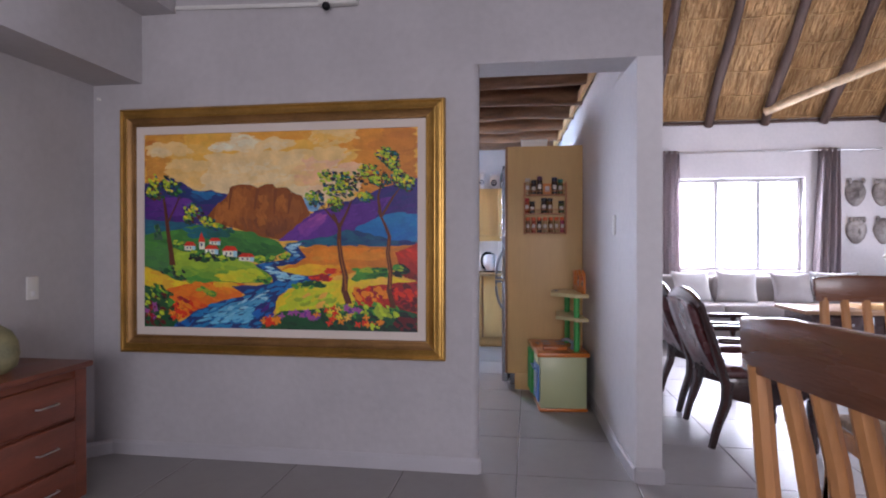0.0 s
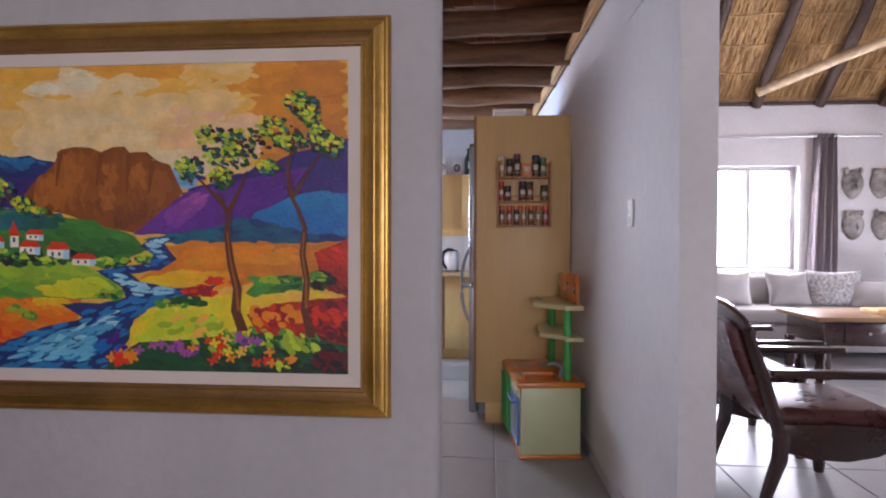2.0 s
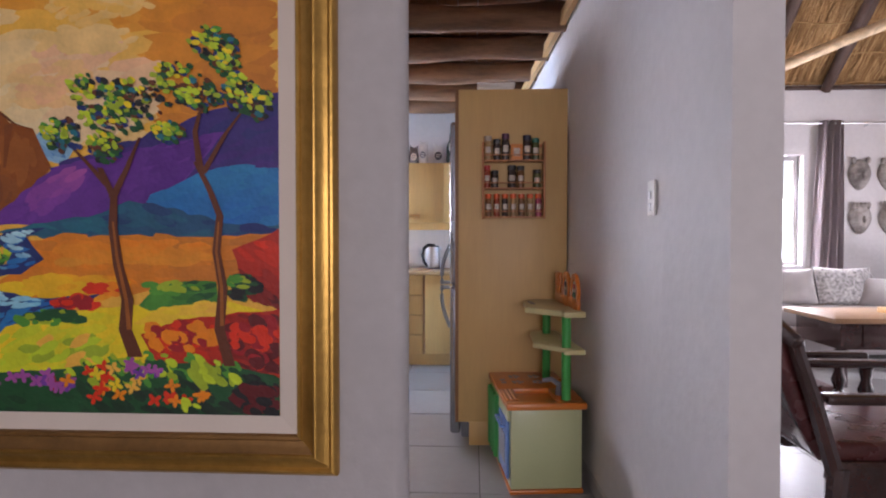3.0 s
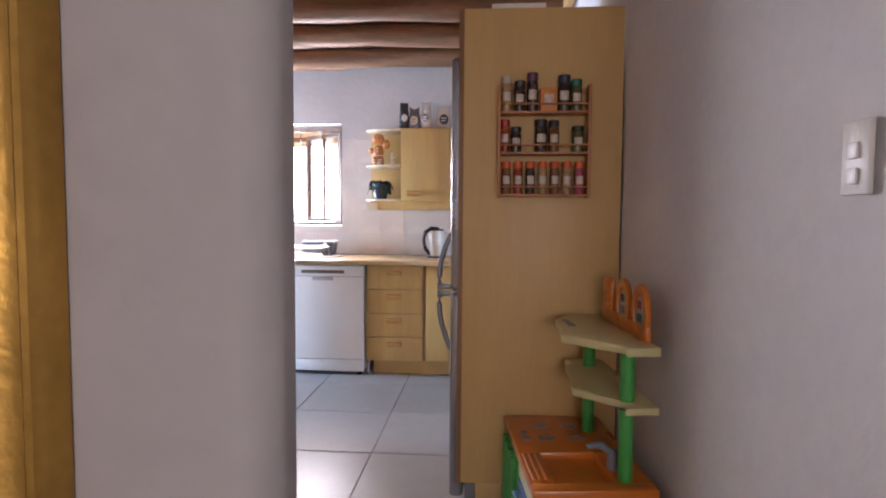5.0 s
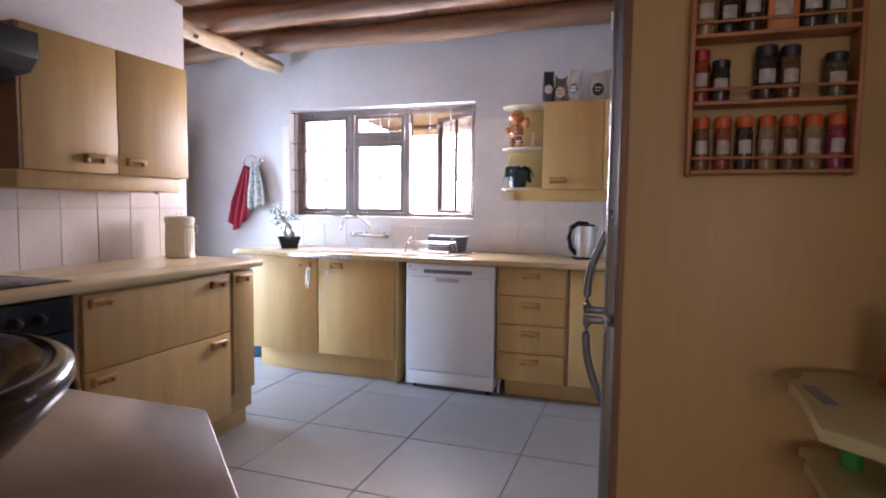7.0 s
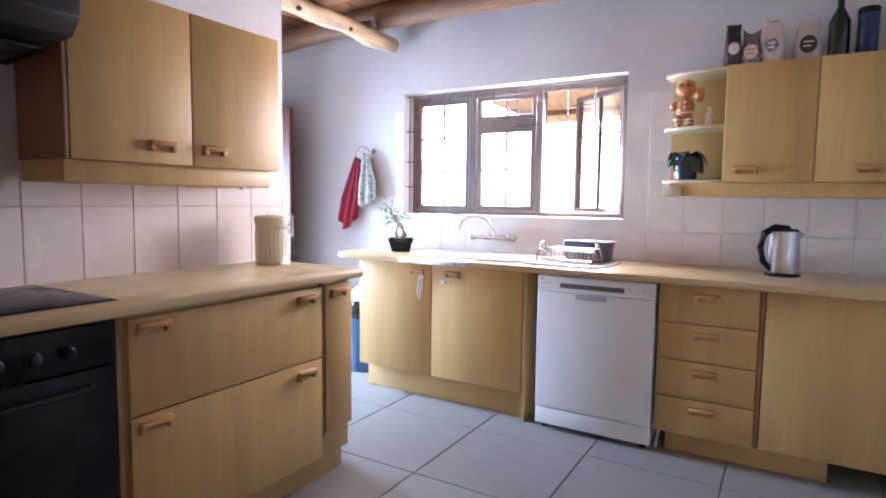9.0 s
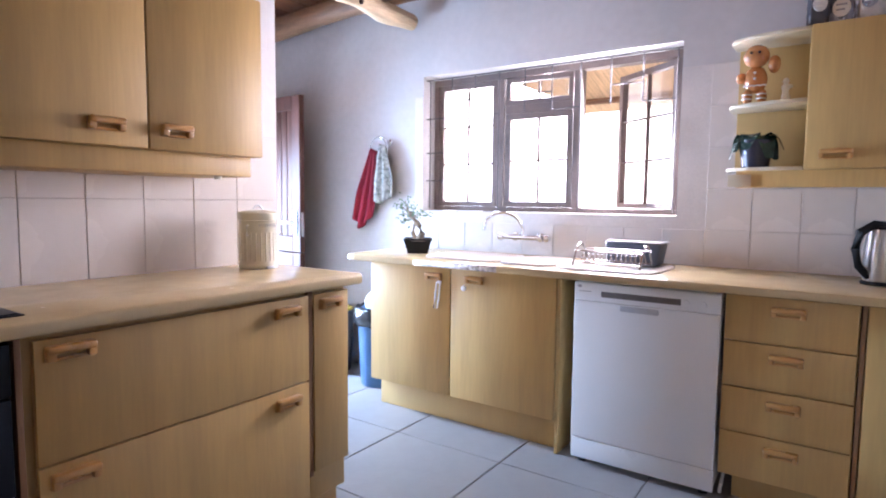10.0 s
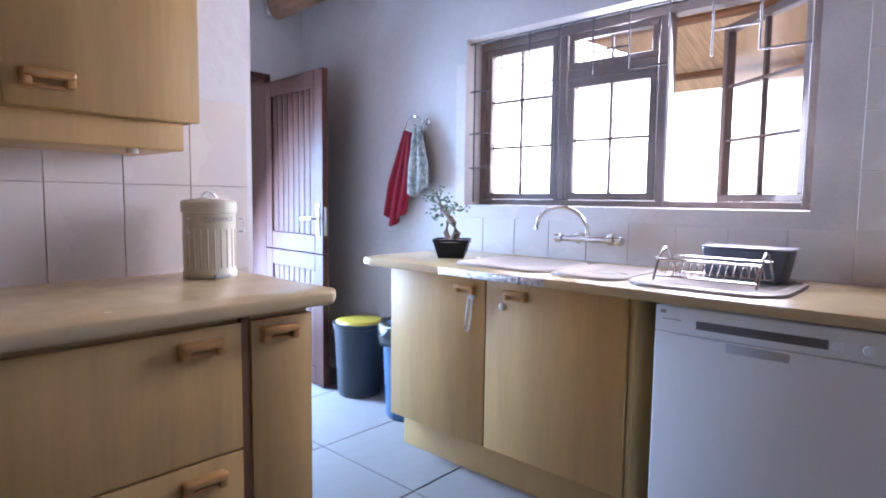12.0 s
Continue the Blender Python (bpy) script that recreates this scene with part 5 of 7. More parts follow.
def foliage(cx, cy, rx, ry, n=46):
    """A clump of leaves, dark below on one side and lit on the other."""
    dabs(cx + rx * 0.10, cy + ry * 0.15, rx, ry, n, 3.4, ["dgreen", "black", "dgreen", "navy", "umber"], 0.5, 0.65)
    dabs(cx - rx * 0.1, cy - ry * 0.1, rx * 0.95, ry * 0.95, int(n * 0.6), 3.0, ["leafy", "green", "dgreen", "teal", "black"], 0.5, 0.65)
    dabs(cx - rx * 0.35, cy - ry * 0.3, rx * 0.7, ry * 0.7, int(n * 0.45), 2.9, ["lime", "leafy", "lime", "yellow"], 0.5, 0.65)


def blossoms(cx, cy, rx, ry, n, colours, size=5.0):
    for _ in range(n):
        a, r = random.uniform(0, 6.283), math.sqrt(random.random())
        x, y, c_ = cx + rx * r * math.cos(a), cy + ry * r * math.sin(a), random.choice(colours)
        for k_ in range(4):
            daub(c_, x + size * 0.7 * math.cos(k_ * 1.6 + a), y + size * 0.6 * math.sin(k_ * 1.6 + a), size * 0.62, k_ * 1.6 + a, 0.6)


random.seed(21)
# sky and clouds
patch("gold", 255, 225, 746, 225, 746, 590, 255, 590, rough=0)
wash("sienna", "gold", 0, 120, 26, 0.05, 256, 226, 330, 226, 350, 300, 320, 350, 256, 350, base=False)
wash("gold", "ochre", 0, 150, 28, -0.05, 330, 224, 650, 222, 660, 300, 320, 320, base=False)
wash("ochre", "sienna", 0, 130, 24, -0.1, 620, 222, 746, 222, 746, 345, 640, 345, base=False)
wash("gold", "sand", 90, 150, 28, 0.0, 300, 255, 640, 260, 650, 360, 300, 350, base=False)
wash("sand", "cream", 90, 130, 26, 0.0, 370, 270, 590, 275, 600, 360, 360, 350, base=False)
wash("peach", "cream", 90, 60, 18, -0.2, 540, 290, 600, 262, 660, 295, 640, 350, 545, 350, base=False)
for cx, cy, rx, ry, c_ in ((305, 265, 34, 9, "sand"), (340, 294, 32, 7, "sand"), (288, 270, 16, 5, "cream"), (445, 262, 34, 11, "cream"), (440, 247, 14, 6, "white"), (448, 254, 22, 6, "white"), (500, 258, 26, 9, "cream"), (405, 262, 20, 5, "white"),
                           (470, 302, 44, 16, "cream"), (500, 318, 40, 12, "cream"), (590, 275, 34, 9, "sand"), (600, 245, 36, 12, "gold"), (610, 232, 26, 7, "sand"), (560, 312, 30, 18, "peach"), (430, 300, 30, 12, "cream")):
    dabs(cx, cy, rx * 1.1, ry * 1.2, int(rx), 10, [blend(c_, "sand", 0.6), blend(c_, "sand", 0.8)], -0.1, 0.4)
    dabs(cx, cy - 1, rx * 0.75, ry * 0.7, int(rx * 0.6), 8, [blend(c_, "sand", 0.2), blend(c_, "sand", 0.4)], -0.1, 0.4)
# far hills
wash("navy", "purple", 90, 70, 12, 0.1, 256, 325, 330, 322, 352, 340, 415, 345, 400, 372, 365, 398, 256, 395)
patch("navy", 325, 345, 343, 331, 358, 340, 384, 338, 412, 346, 396, 362, 350, 362)
wash("azure", "navy", 90, 24, 8, 0.4, 340, 336, 352, 338, 384, 340, 405, 347, 380, 362, 345, 352, base=False)
wash("purple", "violet", 0, 50, 12, 0.1, 258, 350, 350, 352, 365, 385, 258, 385, base=False)
wash("teal", "navy", 0, 50, 11, 0.1, 256, 388, 330, 394, 420, 404, 430, 416, 300, 420, 256, 415)
wash("pale", "blue", 90, 16, 7, 0.6, 546, 356, 556, 344, 580, 362, 570, 378, 552, 372)
# mesa
patch("brown", 366, 394, 388, 370, 412, 349, 421, 330, 438, 328, 455, 329, 468, 334, 482, 327, 495, 327, 500, 333, 520, 334, 526, 342, 545, 348, 552, 364, 560, 380, 540, 405, 512, 426, 480, 421, 450, 412, 420, 402, rough=0.8)
wash("sienna", "brown", 0, 120, 12, 1.5, 372, 393, 390, 371, 413, 350, 422, 332, 455, 331, 470, 336, 470, 412, 420, 401, base=False)
wash("brown", "rust", 0, 90, 12, 1.5, 460, 334, 484, 329, 500, 336, 545, 350, 555, 375, 520, 410, 480, 418, base=False)
wash("rust", "umber", 90, 60, 10, 1.4, 420, 385, 470, 380, 540, 385, 530, 408, 500, 422, 440, 408, base=False)
for x0_, y0_, x1_, y1_ in ((421, 333, 416, 372), (468, 335, 462, 372), (500, 335, 497, 380), (526, 344, 522, 380)):
    limb(blend("brown", "umber", 0.4), 3.5, 1.0, x0_, y0_, (x0_ + x1_) / 2, (y0_ + y1_) / 2, x1_, y1_)
for cx, cy in ((440, 352), (478, 356), (510, 360), (400, 375), (475, 385)):
    dabs(cx, cy, 8, 14, 14, 7, [blend("sienna", "brown", 0.4), blend("sienna", "brown", 0.6)], 1.5, 0.4)
limb("umber", 1.6, 0.6, 470, 333, 482, 328, 496, 328)
limb("umber", 1.8, 0.8, 520, 335, 530, 343, 546, 349)
# hills to the other side
wash("navy", "purple", 90, 90, 13, -0.3, 560, 380, 600, 366, 640, 352, 690, 332, 746, 318, 746, 400, 640, 410, 570, 415)
wash("violet", "purple", 0, 110, 12, -0.5, 504, 428, 540, 400, 562, 379, 600, 372, 640, 362, 700, 350, 660, 400, 600, 425)
wash("mauve", "violet", 90, 30, 10, -0.6, 535, 412, 560, 384, 595, 376, 580, 400, 550, 420, base=False)
wash("azure", "blue", 90, 70, 12, -0.2, 636, 408, 665, 390, 700, 378, 746, 381, 746, 432, 660, 430)
wash("teal", "navy", 0, 70, 10, 0.1, 515, 434, 556, 425, 600, 418, 622, 408, 655, 416, 700, 427, 746, 428, 746, 442, 600, 440)
# dark green slope, sage bank and bright field
wash("green", "dgreen", 90, 120, 11, 0.2, 256, 416, 300, 410, 345, 402, 400, 403, 450, 411, 505, 429, 520, 446, 480, 460, 430, 464, 330, 444, 256, 434)
wash("teal", "dgreen", 0, 40, 10, 0.2, 330, 404, 400, 405, 440, 412, 400, 425, 330, 418, base=False)
wash("green", "sage", 90, 60, 9, 0.3, 256, 426, 285, 428, 304, 434, 316, 470, 330, 497, 300, 497, 256, 482)
limb("sage", 9, 1, 286, 425, 286, 410, 286, 396)
dabs(284, 412, 6, 13, 16, 4, ["green", "sage", "dgreen"], 1.5, 0.5)
patch("leafy", 308, 438, 340, 448, 400, 455, 450, 464, 482, 476, 492, 494, 470, 502, 400, 499, 345, 503, 318, 488)
wash("lime", "green", 90, 140, 13, 0.2, 306, 438, 340, 448, 400, 456, 450, 465, 482, 477, 488, 492, 450, 500, 400, 497, 345, 500, 318, 486, base=False)
wash("yellow", "lime", 0, 40, 12, 0.2, 430, 478, 475, 480, 486, 492, 450, 499, 400, 495, 360, 496, base=False)
dabs(312, 488, 26, 14, 30, 5, ["dgreen", "green", "black"], 0.5)
# village
dabs(400, 455, 60, 8, 30, 6, ["dgreen", "black"], 0.2)
for x, y, w, h in ((345, 434, 10, 9), (391, 426, 10, 7), (385, 440, 12, 9), (418, 443, 13, 11), (448, 454, 14, 8)):
    stroke("white", [(x - w, y), (x + w, y + 1), (x + w, y + h + 2), (x - w, y + h)])
    stroke("pale", [(x + w * 0.45, y), (x + w, y + 1), (x + w, y + h + 2), (x + w * 0.45, y + h + 1)])
    stroke("red", [(x - w - 2, y + 1.5), (x - w * 0.55, y - h * 0.65), (x + w * 0.65, y - h * 0.55), (x + w + 1.5, y + 2)])
    for d_ in (-0.5, 0.1):
        stroke("navy", [(x + w * d_ - 1.3, y + h * 0.4), (x + w * d_ + 1.3, y + h * 0.4), (x + w * d_ + 1.3, y + h * 0.8), (x + w * d_ - 1.3, y + h * 0.8)])
stroke("white", [(362, 428), (372, 428), (372, 442), (362, 442)])
stroke("red", [(360, 429), (366, 411), (374, 429)])
stroke("navy", [(365, 431), (368, 431), (368, 436), (365, 436)])
for x, y in ((320, 430), (328, 433), (352, 448), (378, 453), (405, 458), (470, 458), (480, 460), (492, 458), (515, 455), (528, 452)):
    dabs(x, y + 1, 7, 5, 8, 4.5, ["dgreen", "green"], 0)
    dabs(x - 1, y - 1.5, 5, 3, 6, 3.5, ["lime", "leafy"], 0)
# orange fields
wash("orange", "sienna", 0, 120, 13, 0.05, 520, 442, 560, 438, 620, 436, 690, 438, 746, 434, 746, 482, 690, 476, 630, 484, 560, 494, 500, 482, 540, 462)
wash("orange", "ochre", 90, 60, 12, 0.05, 560, 442, 690, 442, 690, 458, 560, 460, base=False)
wash("yellow", "orange", 0, 46, 12, 0.05, 500, 482, 540, 470, 600, 472, 640, 474, 600, 488, 540, 492, base=False)
wash("red", "wine", 90, 50, 9, 0.6, 705, 448, 746, 430, 746, 500, 715, 490)
# left meadow
patch("yellow", 256, 473, 290, 483, 325, 498, 345, 503, 310, 515, 256, 506)
wash("yellow", "ochre", 0, 40, 11, 0.25, 256, 474, 290, 484, 325, 499, 310, 512, 258, 503, base=False)
wash("orange", "red", 90, 110, 9, 0.3, 300, 512, 345, 502, 400, 500, 445, 502, 440, 526, 400, 536, 350, 556, 320, 570, 285, 552)
wash("yellow", "orange", 90, 26, 8, 0.2, 380, 500, 450, 500, 440, 510, 390, 512, base=False)
dabs(380, 515, 40, 8, 20, 6, ["leafy", "green", "orange"], 0.3)
dabs(330, 545, 25, 18, 40, 6, ["red", "crimson", "orange"], 0.3)
patch("dgreen", 256, 504, 290, 512, 318, 540, 325, 577, 318, 590, 256, 590)
dabs(285, 545, 30, 34, 60, 5.5, ["dgreen", "black", "wine"], 0.5)
dabs(285, 535, 28, 34, 60, 4.6, ["leafy", "lime", "green", "dgreen"], 0.6)
blossoms(275, 545, 16, 16, 7, ["mauve", "violet", "crimson"], 4.5)
blossoms(318, 548, 12, 16, 8, ["red", "orange"], 5)
# river
bed = (522, 433, 512, 441, 528, 450, 522, 461, 488, 465, 462, 470, 490, 487, 496, 500, 465, 507, 420, 506, 446, 524, 400, 534, 352, 552, 315, 580, 470, 586, 486, 568, 500, 545, 504, 525, 535, 507, 575, 497, 600, 486, 548, 489, 512, 482, 500, 473, 535, 468, 554, 455, 544, 445, 540, 438, 556, 430)
patch("navy", *bed)
wash("blue", "azure", 90, 150, 8, -0.3, *bed, slim=0.3, base=False)
wash("sky", "pale", 0, 40, 8, -0.25, 385, 548, 440, 532, 455, 520, 500, 508, 490, 530, 440, 560, 385, 572, slim=0.22, base=False)
wash("azure", "sky", 90, 60, 9, -0.3, 340, 572, 400, 540, 470, 515, 500, 505, 480, 540, 450, 575, slim=0.25, base=False)
wash("pale", "sky", 0, 26, 7, 0.0, 470, 474, 488, 470, 530, 487, 575, 488, 540, 496, 505, 498, slim=0.25, base=False)
wash("pale", "azure", 90, 24, 5, 0.3, 520, 434, 550, 431, 536, 442, 550, 455, 530, 465, 490, 470, 480, 467, 524, 460, 530, 450, 516, 440, slim=0.35, base=False)
dabs(480, 552, 14, 14, 22, 8, ["navy", "blue", "purple"], -0.6, 0.4)
dabs(340, 573, 20, 5, 12, 7, ["navy", "blue"], -0.3, 0.4)
dabs(480, 497, 14, 4, 14, 5, ["dgreen", "green", "leafy"], 0)
# meadow on the far bank
patch("yellow", 500, 535, 520, 512, 560, 500, 620, 496, 700, 490, 746, 505, 746, 560, 500, 565)
wash("lime", "yellow", 0, 120, 10, -0.4, 502, 540, 522, 514, 560, 502, 620, 500, 625, 540, 560, 552, 505, 552, base=False)
dabs(555, 505, 28, 6, 26, 6, ["green", "dgreen", "leafy"], 0)
dabs(570, 532, 32, 12, 26, 8, ["leafy", "lime", "gold"], -0.5, 0.45)
dabs(582, 492, 20, 5, 18, 6, ["red", "crimson"], -0.2)
dabs(603, 482, 12, 5, 12, 6, ["orange", "red"], 0)
wash("green", "dgreen", 0, 46, 7, -0.1, 630, 494, 645, 480, 665, 474, 692, 474, 692, 493, 640, 500)
dabs(655, 480, 20, 5, 16, 6, ["leafy", "green"], 0, 0.4)
dabs(712, 481, 12, 11, 26, 6, ["dgreen", "black", "dgreen"], 0)
dabs(711, 476, 10, 6, 9, 5, ["green", "leafy"], 0, 0.35)
wash("yellow", "gold", 0, 40, 10, 0.0, 624, 510, 645, 498, 690, 492, 708, 500, 660, 510)
wash("red", "wine", 0, 130, 9, 0.3, 632, 520, 660, 508, 700, 502, 746, 498, 746, 562, 700, 556, 640, 540)
dabs(665, 520, 30, 12, 40, 6, ["red", "orange", "red", "crimson"], 0.5, 0.7)
dabs(722, 525, 20, 22, 44, 7, ["red", "crimson", "wine", "crimson"], 0.6, 0.7)
# flower bed along the lower edge
patch("dgreen", 478, 572, 510, 552, 560, 548, 620, 540, 700, 545, 746, 556, 746, 592, 470, 592)
wash("dgreen", "black", 0, 110, 8, 0.5, 478, 575, 510, 555, 620, 545, 746, 556, 746, 591, 475, 591, base=False)
dabs(640, 550, 70, 14, 70, 5, ["leafy", "lime", "dgreen", "green"], 0.6)
blossoms(490, 568, 18, 8, 11, ["red", "orange", "red"], 5.5)
blossoms(540, 560, 36, 10, 14, ["mauve", "violet", "mauve", "crimson"], 5)
blossoms(600, 560, 30, 14, 14, ["red", "orange", "gold", "yellow"], 5)
blossoms(640, 545, 22, 8, 8, ["mauve", "violet", "yellow"], 4.5)
blossoms(660, 570, 26, 8, 8, ["red", "crimson", "orange"], 5)
dabs(690, 552, 20, 12, 14, 7, ["lime", "leafy"], 0.9, 0.5)
dabs(725, 575, 18, 12, 30, 8, ["wine", "black"], 0.4)
dabs(668, 578, 8, 4, 3, 6, ["lime"], 0.9, 0.5)
# trees
limb("umber", 5.5, 2, 313, 470, 311, 450, 306, 420, 301, 380, 296, 345)
limb("umber", 2, 0.8, 304, 395, 318, 368, 328, 345)
for cx, cy, rx, ry in ((292, 325, 26, 15), (315, 335, 20, 13), (280, 342, 18, 10), (352, 374, 16, 13), (343, 388, 8, 7), (380, 394, 14, 9), (398, 402, 11, 5)):
    foliage(cx, cy, rx, ry, 34)
limb("umber", 6, 2.4, 627, 538, 619, 515, 621, 490, 614, 462, 610, 430, 611, 405, 600, 380)
limb("rust", 1.8, 0.8, 622, 515, 620, 490, 613, 455, 610, 425)
limb("umber", 3.5, 1, 610, 405, 622, 380, 632, 355)
limb("umber", 3, 1, 606, 395, 590, 376, 575, 360)
limb("umber", 4.5, 2, 702, 546, 694, 515, 697, 480, 692, 450, 695, 420, 687, 398, 676, 375)
limb("rust", 1.5, 0.7, 696, 512, 696, 480, 692, 450, 694, 425)
limb("umber", 3, 1, 680, 382, 676, 350, 684, 318)
limb("umber", 2.5, 1, 682, 385, 700, 352, 712, 335)
for cx, cy, rx, ry in ((600, 318, 26, 15), (630, 322, 24, 15), (612, 340, 28, 10), (570, 352, 16, 14), (603, 362, 13, 12), (690, 278, 18, 14), (700, 292, 12, 12), (664, 308, 24, 14), (680, 322, 18, 9), (655, 350, 12, 8), (712, 318, 14, 16), (725, 325, 12, 14)):
    foliage(cx, cy, rx, ry, 36)
part("canvas", canvas, [mat("oil paint " + k_, c_, 0.38, var=0.13, scale=16, fine=80, bump=0.12) for k_, c_ in PAINTS.items()], pt, "oil landscape with brown mesa, blue river and flowers")
part("backing_board", prism([(CX0 - 0.01, CZ0 - 0.01), (CX1 + 0.01, CZ0 - 0.01), (CX1 + 0.01, CZ1 + 0.01), (CX0 - 0.01, CZ1 + 0.01)], "y", YP0 - 0.0145, YP0 - 0.004), EDGE, pt)


# ---------------------------------------------------------------- switches, conduit, lamp
def switch(name, m, label, n=2):
    s_ = thing(name, m.translation, label, "light switch")
    bm = bmesh.new()
    box(bm, -0.035, 0.035, 0, 0.009, -0.058, 0.058, 0.003, 2, m)
    part("plate", bm, WHITEP, s_, smooth=True)
    for k_ in range(n):
        bm = bmesh.new()
        box(bm, -0.012, 0.012, 0.0095, 0.014, -0.03 + 0.04 * k_ - 0.012, -0.03 + 0.04 * k_ + 0.014, 0.002, 2, m)
        part("rocker", bm, WHITE, s_, smooth=True)


switch("light_switch", Matrix.Translation((0.868, 3.585, 1.324)) @ Matrix.Rotation(radians(90), 4, "Z"), "white two-gang light switch on the passage wall")
switch("light_switch", Matrix.Translation((-2.139, 2.66, 0.985)) @ Matrix.Rotation(radians(-90), 4, "Z"), "white light switch above the chest of drawers", 1)
cd = thing("conduit", (-0.9, YP0, 2.53), "white surface conduit along the top of the wall", "conduit")
T("pipe", [(-1.61, YP0 - 0.013, 2.545), (-0.74, YP0 - 0.013, 2.515)], 0.012, WHITEP, cd)
sp = thing("wall_lamp", (-0.65, YP0, 2.5), "white wall fitting with a dark tilted sensor", "wall light")
B("base", WHITEP, sp, -0.76, -0.54, YP0 - 0.06, YP0 - 0.001, 2.495, 2.56, 0.012)
L("sensor", [(0.02, 0), (0.024, 0.015), (0.014, 0.03)], (0, 0, 0), BLACKP, sp, "", 14, Matrix.Translation((-0.71, YP0 - 0.05, 2.497)) @ Matrix.Rotation(radians(160), 4, "X"))
hk = L("wall_hook", [(0.008, 0), (0.006, 0.012), (0.009, 0.016)], (0, 0, 0), WHITEP, None, "", 8, Matrix.Translation((-2.10, YP0, 2.05)) @ Matrix.Rotation(radians(90), 4, "X"))
tagged(hk, "tiny white hook in the wall", "hook")

# ---------------------------------------------------------------- spice rack
sr = thing("spice_rack", (0.49, PY, 1.3), "three-tier wooden spice rack on the tall panel", "spice rack")
RX0, RX1, RZ = 0.322, 0.672, 1.298
RACK = mat("reddish pine", (0.42, 0.17, 0.065), 0.45, var=0.2, scale=6)
for x in (RX0, RX1 - 0.011):
    B("side", RACK, sr, x, x + 0.011, PY - 0.075, PY - 0.001, RZ, RZ + 0.425, 0.003)
LEV = [RZ + 0.004, RZ + 0.163, RZ + 0.317]
for z in LEV:
    B("shelf", RACK, sr, RX0 + 0.0115, RX1 - 0.0115, PY - 0.074, PY - 0.002, z, z + 0.009, 0.002)
    T("rail", [(RX0 + 0.011, PY - 0.068, z + 0.036), (RX1 - 0.011, PY - 0.068, z + 0.036)], 0.0035, RACK, sr, seg=8)
B("back_rail", RACK, sr, RX0 + 0.0115, RX1 - 0.0115, PY - 0.008, PY - 0.001, RZ + 0.40, RZ + 0.42, 0.002)
JAR = mat("spice jar glass", (0.16, 0.11, 0.08), 0.12, var=0.3, bump=0)
CAPS = {k_: mat("cap " + k_, c, 0.4, var=0.08) for k_, c in dict(orange=(0.62, 0.10, 0.015), black=(0.02, 0.018, 0.02), purple=(0.09, 0.02, 0.06), green=(0.01, 0.13, 0.09), red=(0.42, 0.02, 0.02), clear=(0.45, 0.38, 0.30), navy=(0.015, 0.015, 0.05)).items()}
SPICE = {k_: mat("spice " + k_, c, 0.25, var=0.35, scale=60) for k_, c in dict(brown=(0.16, 0.075, 0.03), red=(0.30, 0.05, 0.02), tan=(0.34, 0.22, 0.10), dark=(0.045, 0.03, 0.025), green=(0.09, 0.10, 0.04), pink=(0.30, 0.05, 0.09)).items()}
JLABEL = mat("jar label", (0.50, 0.43, 0.37), 0.5, var=0.25, scale=60)


def jar(x, lev, r, h, cap, fill, label):
    y, z = PY - 0.036, LEV[lev] + 0.0095
    j = thing("spice_jar", (x, y, z), label, "spice jar", "spice jars")
    L("glass", [(r * 0.95, 0), (r, 0.004), (r, h * 0.70), (r * 0.85, h * 0.77), (r * 0.85, h * 0.80)], (x, y, z), SPICE[fill], j, seg=14)
    L("cap", [(r * 0.96, h * 0.79), (r * 0.98, h * 0.8), (r * 0.98, h * 0.985), (r * 0.85, h)], (x, y, z), CAPS[cap], j, seg=14)
    bm = bmesh.new()
    n = 8
    lo, hi = [], []
    for k_ in range(n + 1):
        a = radians(-90 - 42 + 84 * k_ / n)
        lo.append(bm.verts.new((x + (r + 0.0006) * math.cos(a), y + (r + 0.0006) * math.sin(a), z + h * 0.30)))
        hi.append(bm.verts.new((x + (r + 0.0006) * math.cos(a), y + (r + 0.0006) * math.sin(a), z + h * 0.55)))
    for k_ in range(n):
        bm.faces.new((lo[k_], lo[k_ + 1], hi[k_ + 1], hi[k_]))
    part("label_patch", bm, JLABEL, j)


for k_ in range(7):
    jar(0.357 + 0.0465 * k_, 0, 0.0185, 0.125, "orange", ["brown", "red", "dark", "tan", "brown", "tan", "pink"][k_], "small spice jar with an orange cap")
for x, r, h, c, f in ((0.350, 0.019, 0.125, "red", "red"), (0.393, 0.021, 0.098, "black", "dark"), (0.488, 0.024, 0.125, "black", "dark"), (0.537, 0.021, 0.122, "black", "brown"), (0.628, 0.023, 0.10, "black", "green")):
    jar(x, 1, r, h, c, f, "glass spice jar with a " + c + " lid")
for x, r, h, c, f in ((0.355, 0.022, 0.135, "clear", "tan"), (0.405, 0.021, 0.118, "black", "dark"), (0.453, 0.022, 0.148, "purple", "dark"), (0.573, 0.024, 0.138, "navy", "dark"), (0.62, 0.021, 0.122, "green", "green")):
    jar(x, 2, r, h, c, f, "tall spice jar with a " + c + " lid")
bx = thing("spice_box", (0.515, PY - 0.036, LEV[2]), "orange cardboard spice box on the top shelf", "box")
B("carton", mat("orange carton", (0.60, 0.20, 0.04), 0.5, var=0.25, scale=30), bx, 0.483, 0.546, PY - 0.055, PY - 0.02, LEV[2] + 0.0095, LEV[2] + 0.098, 0.002)
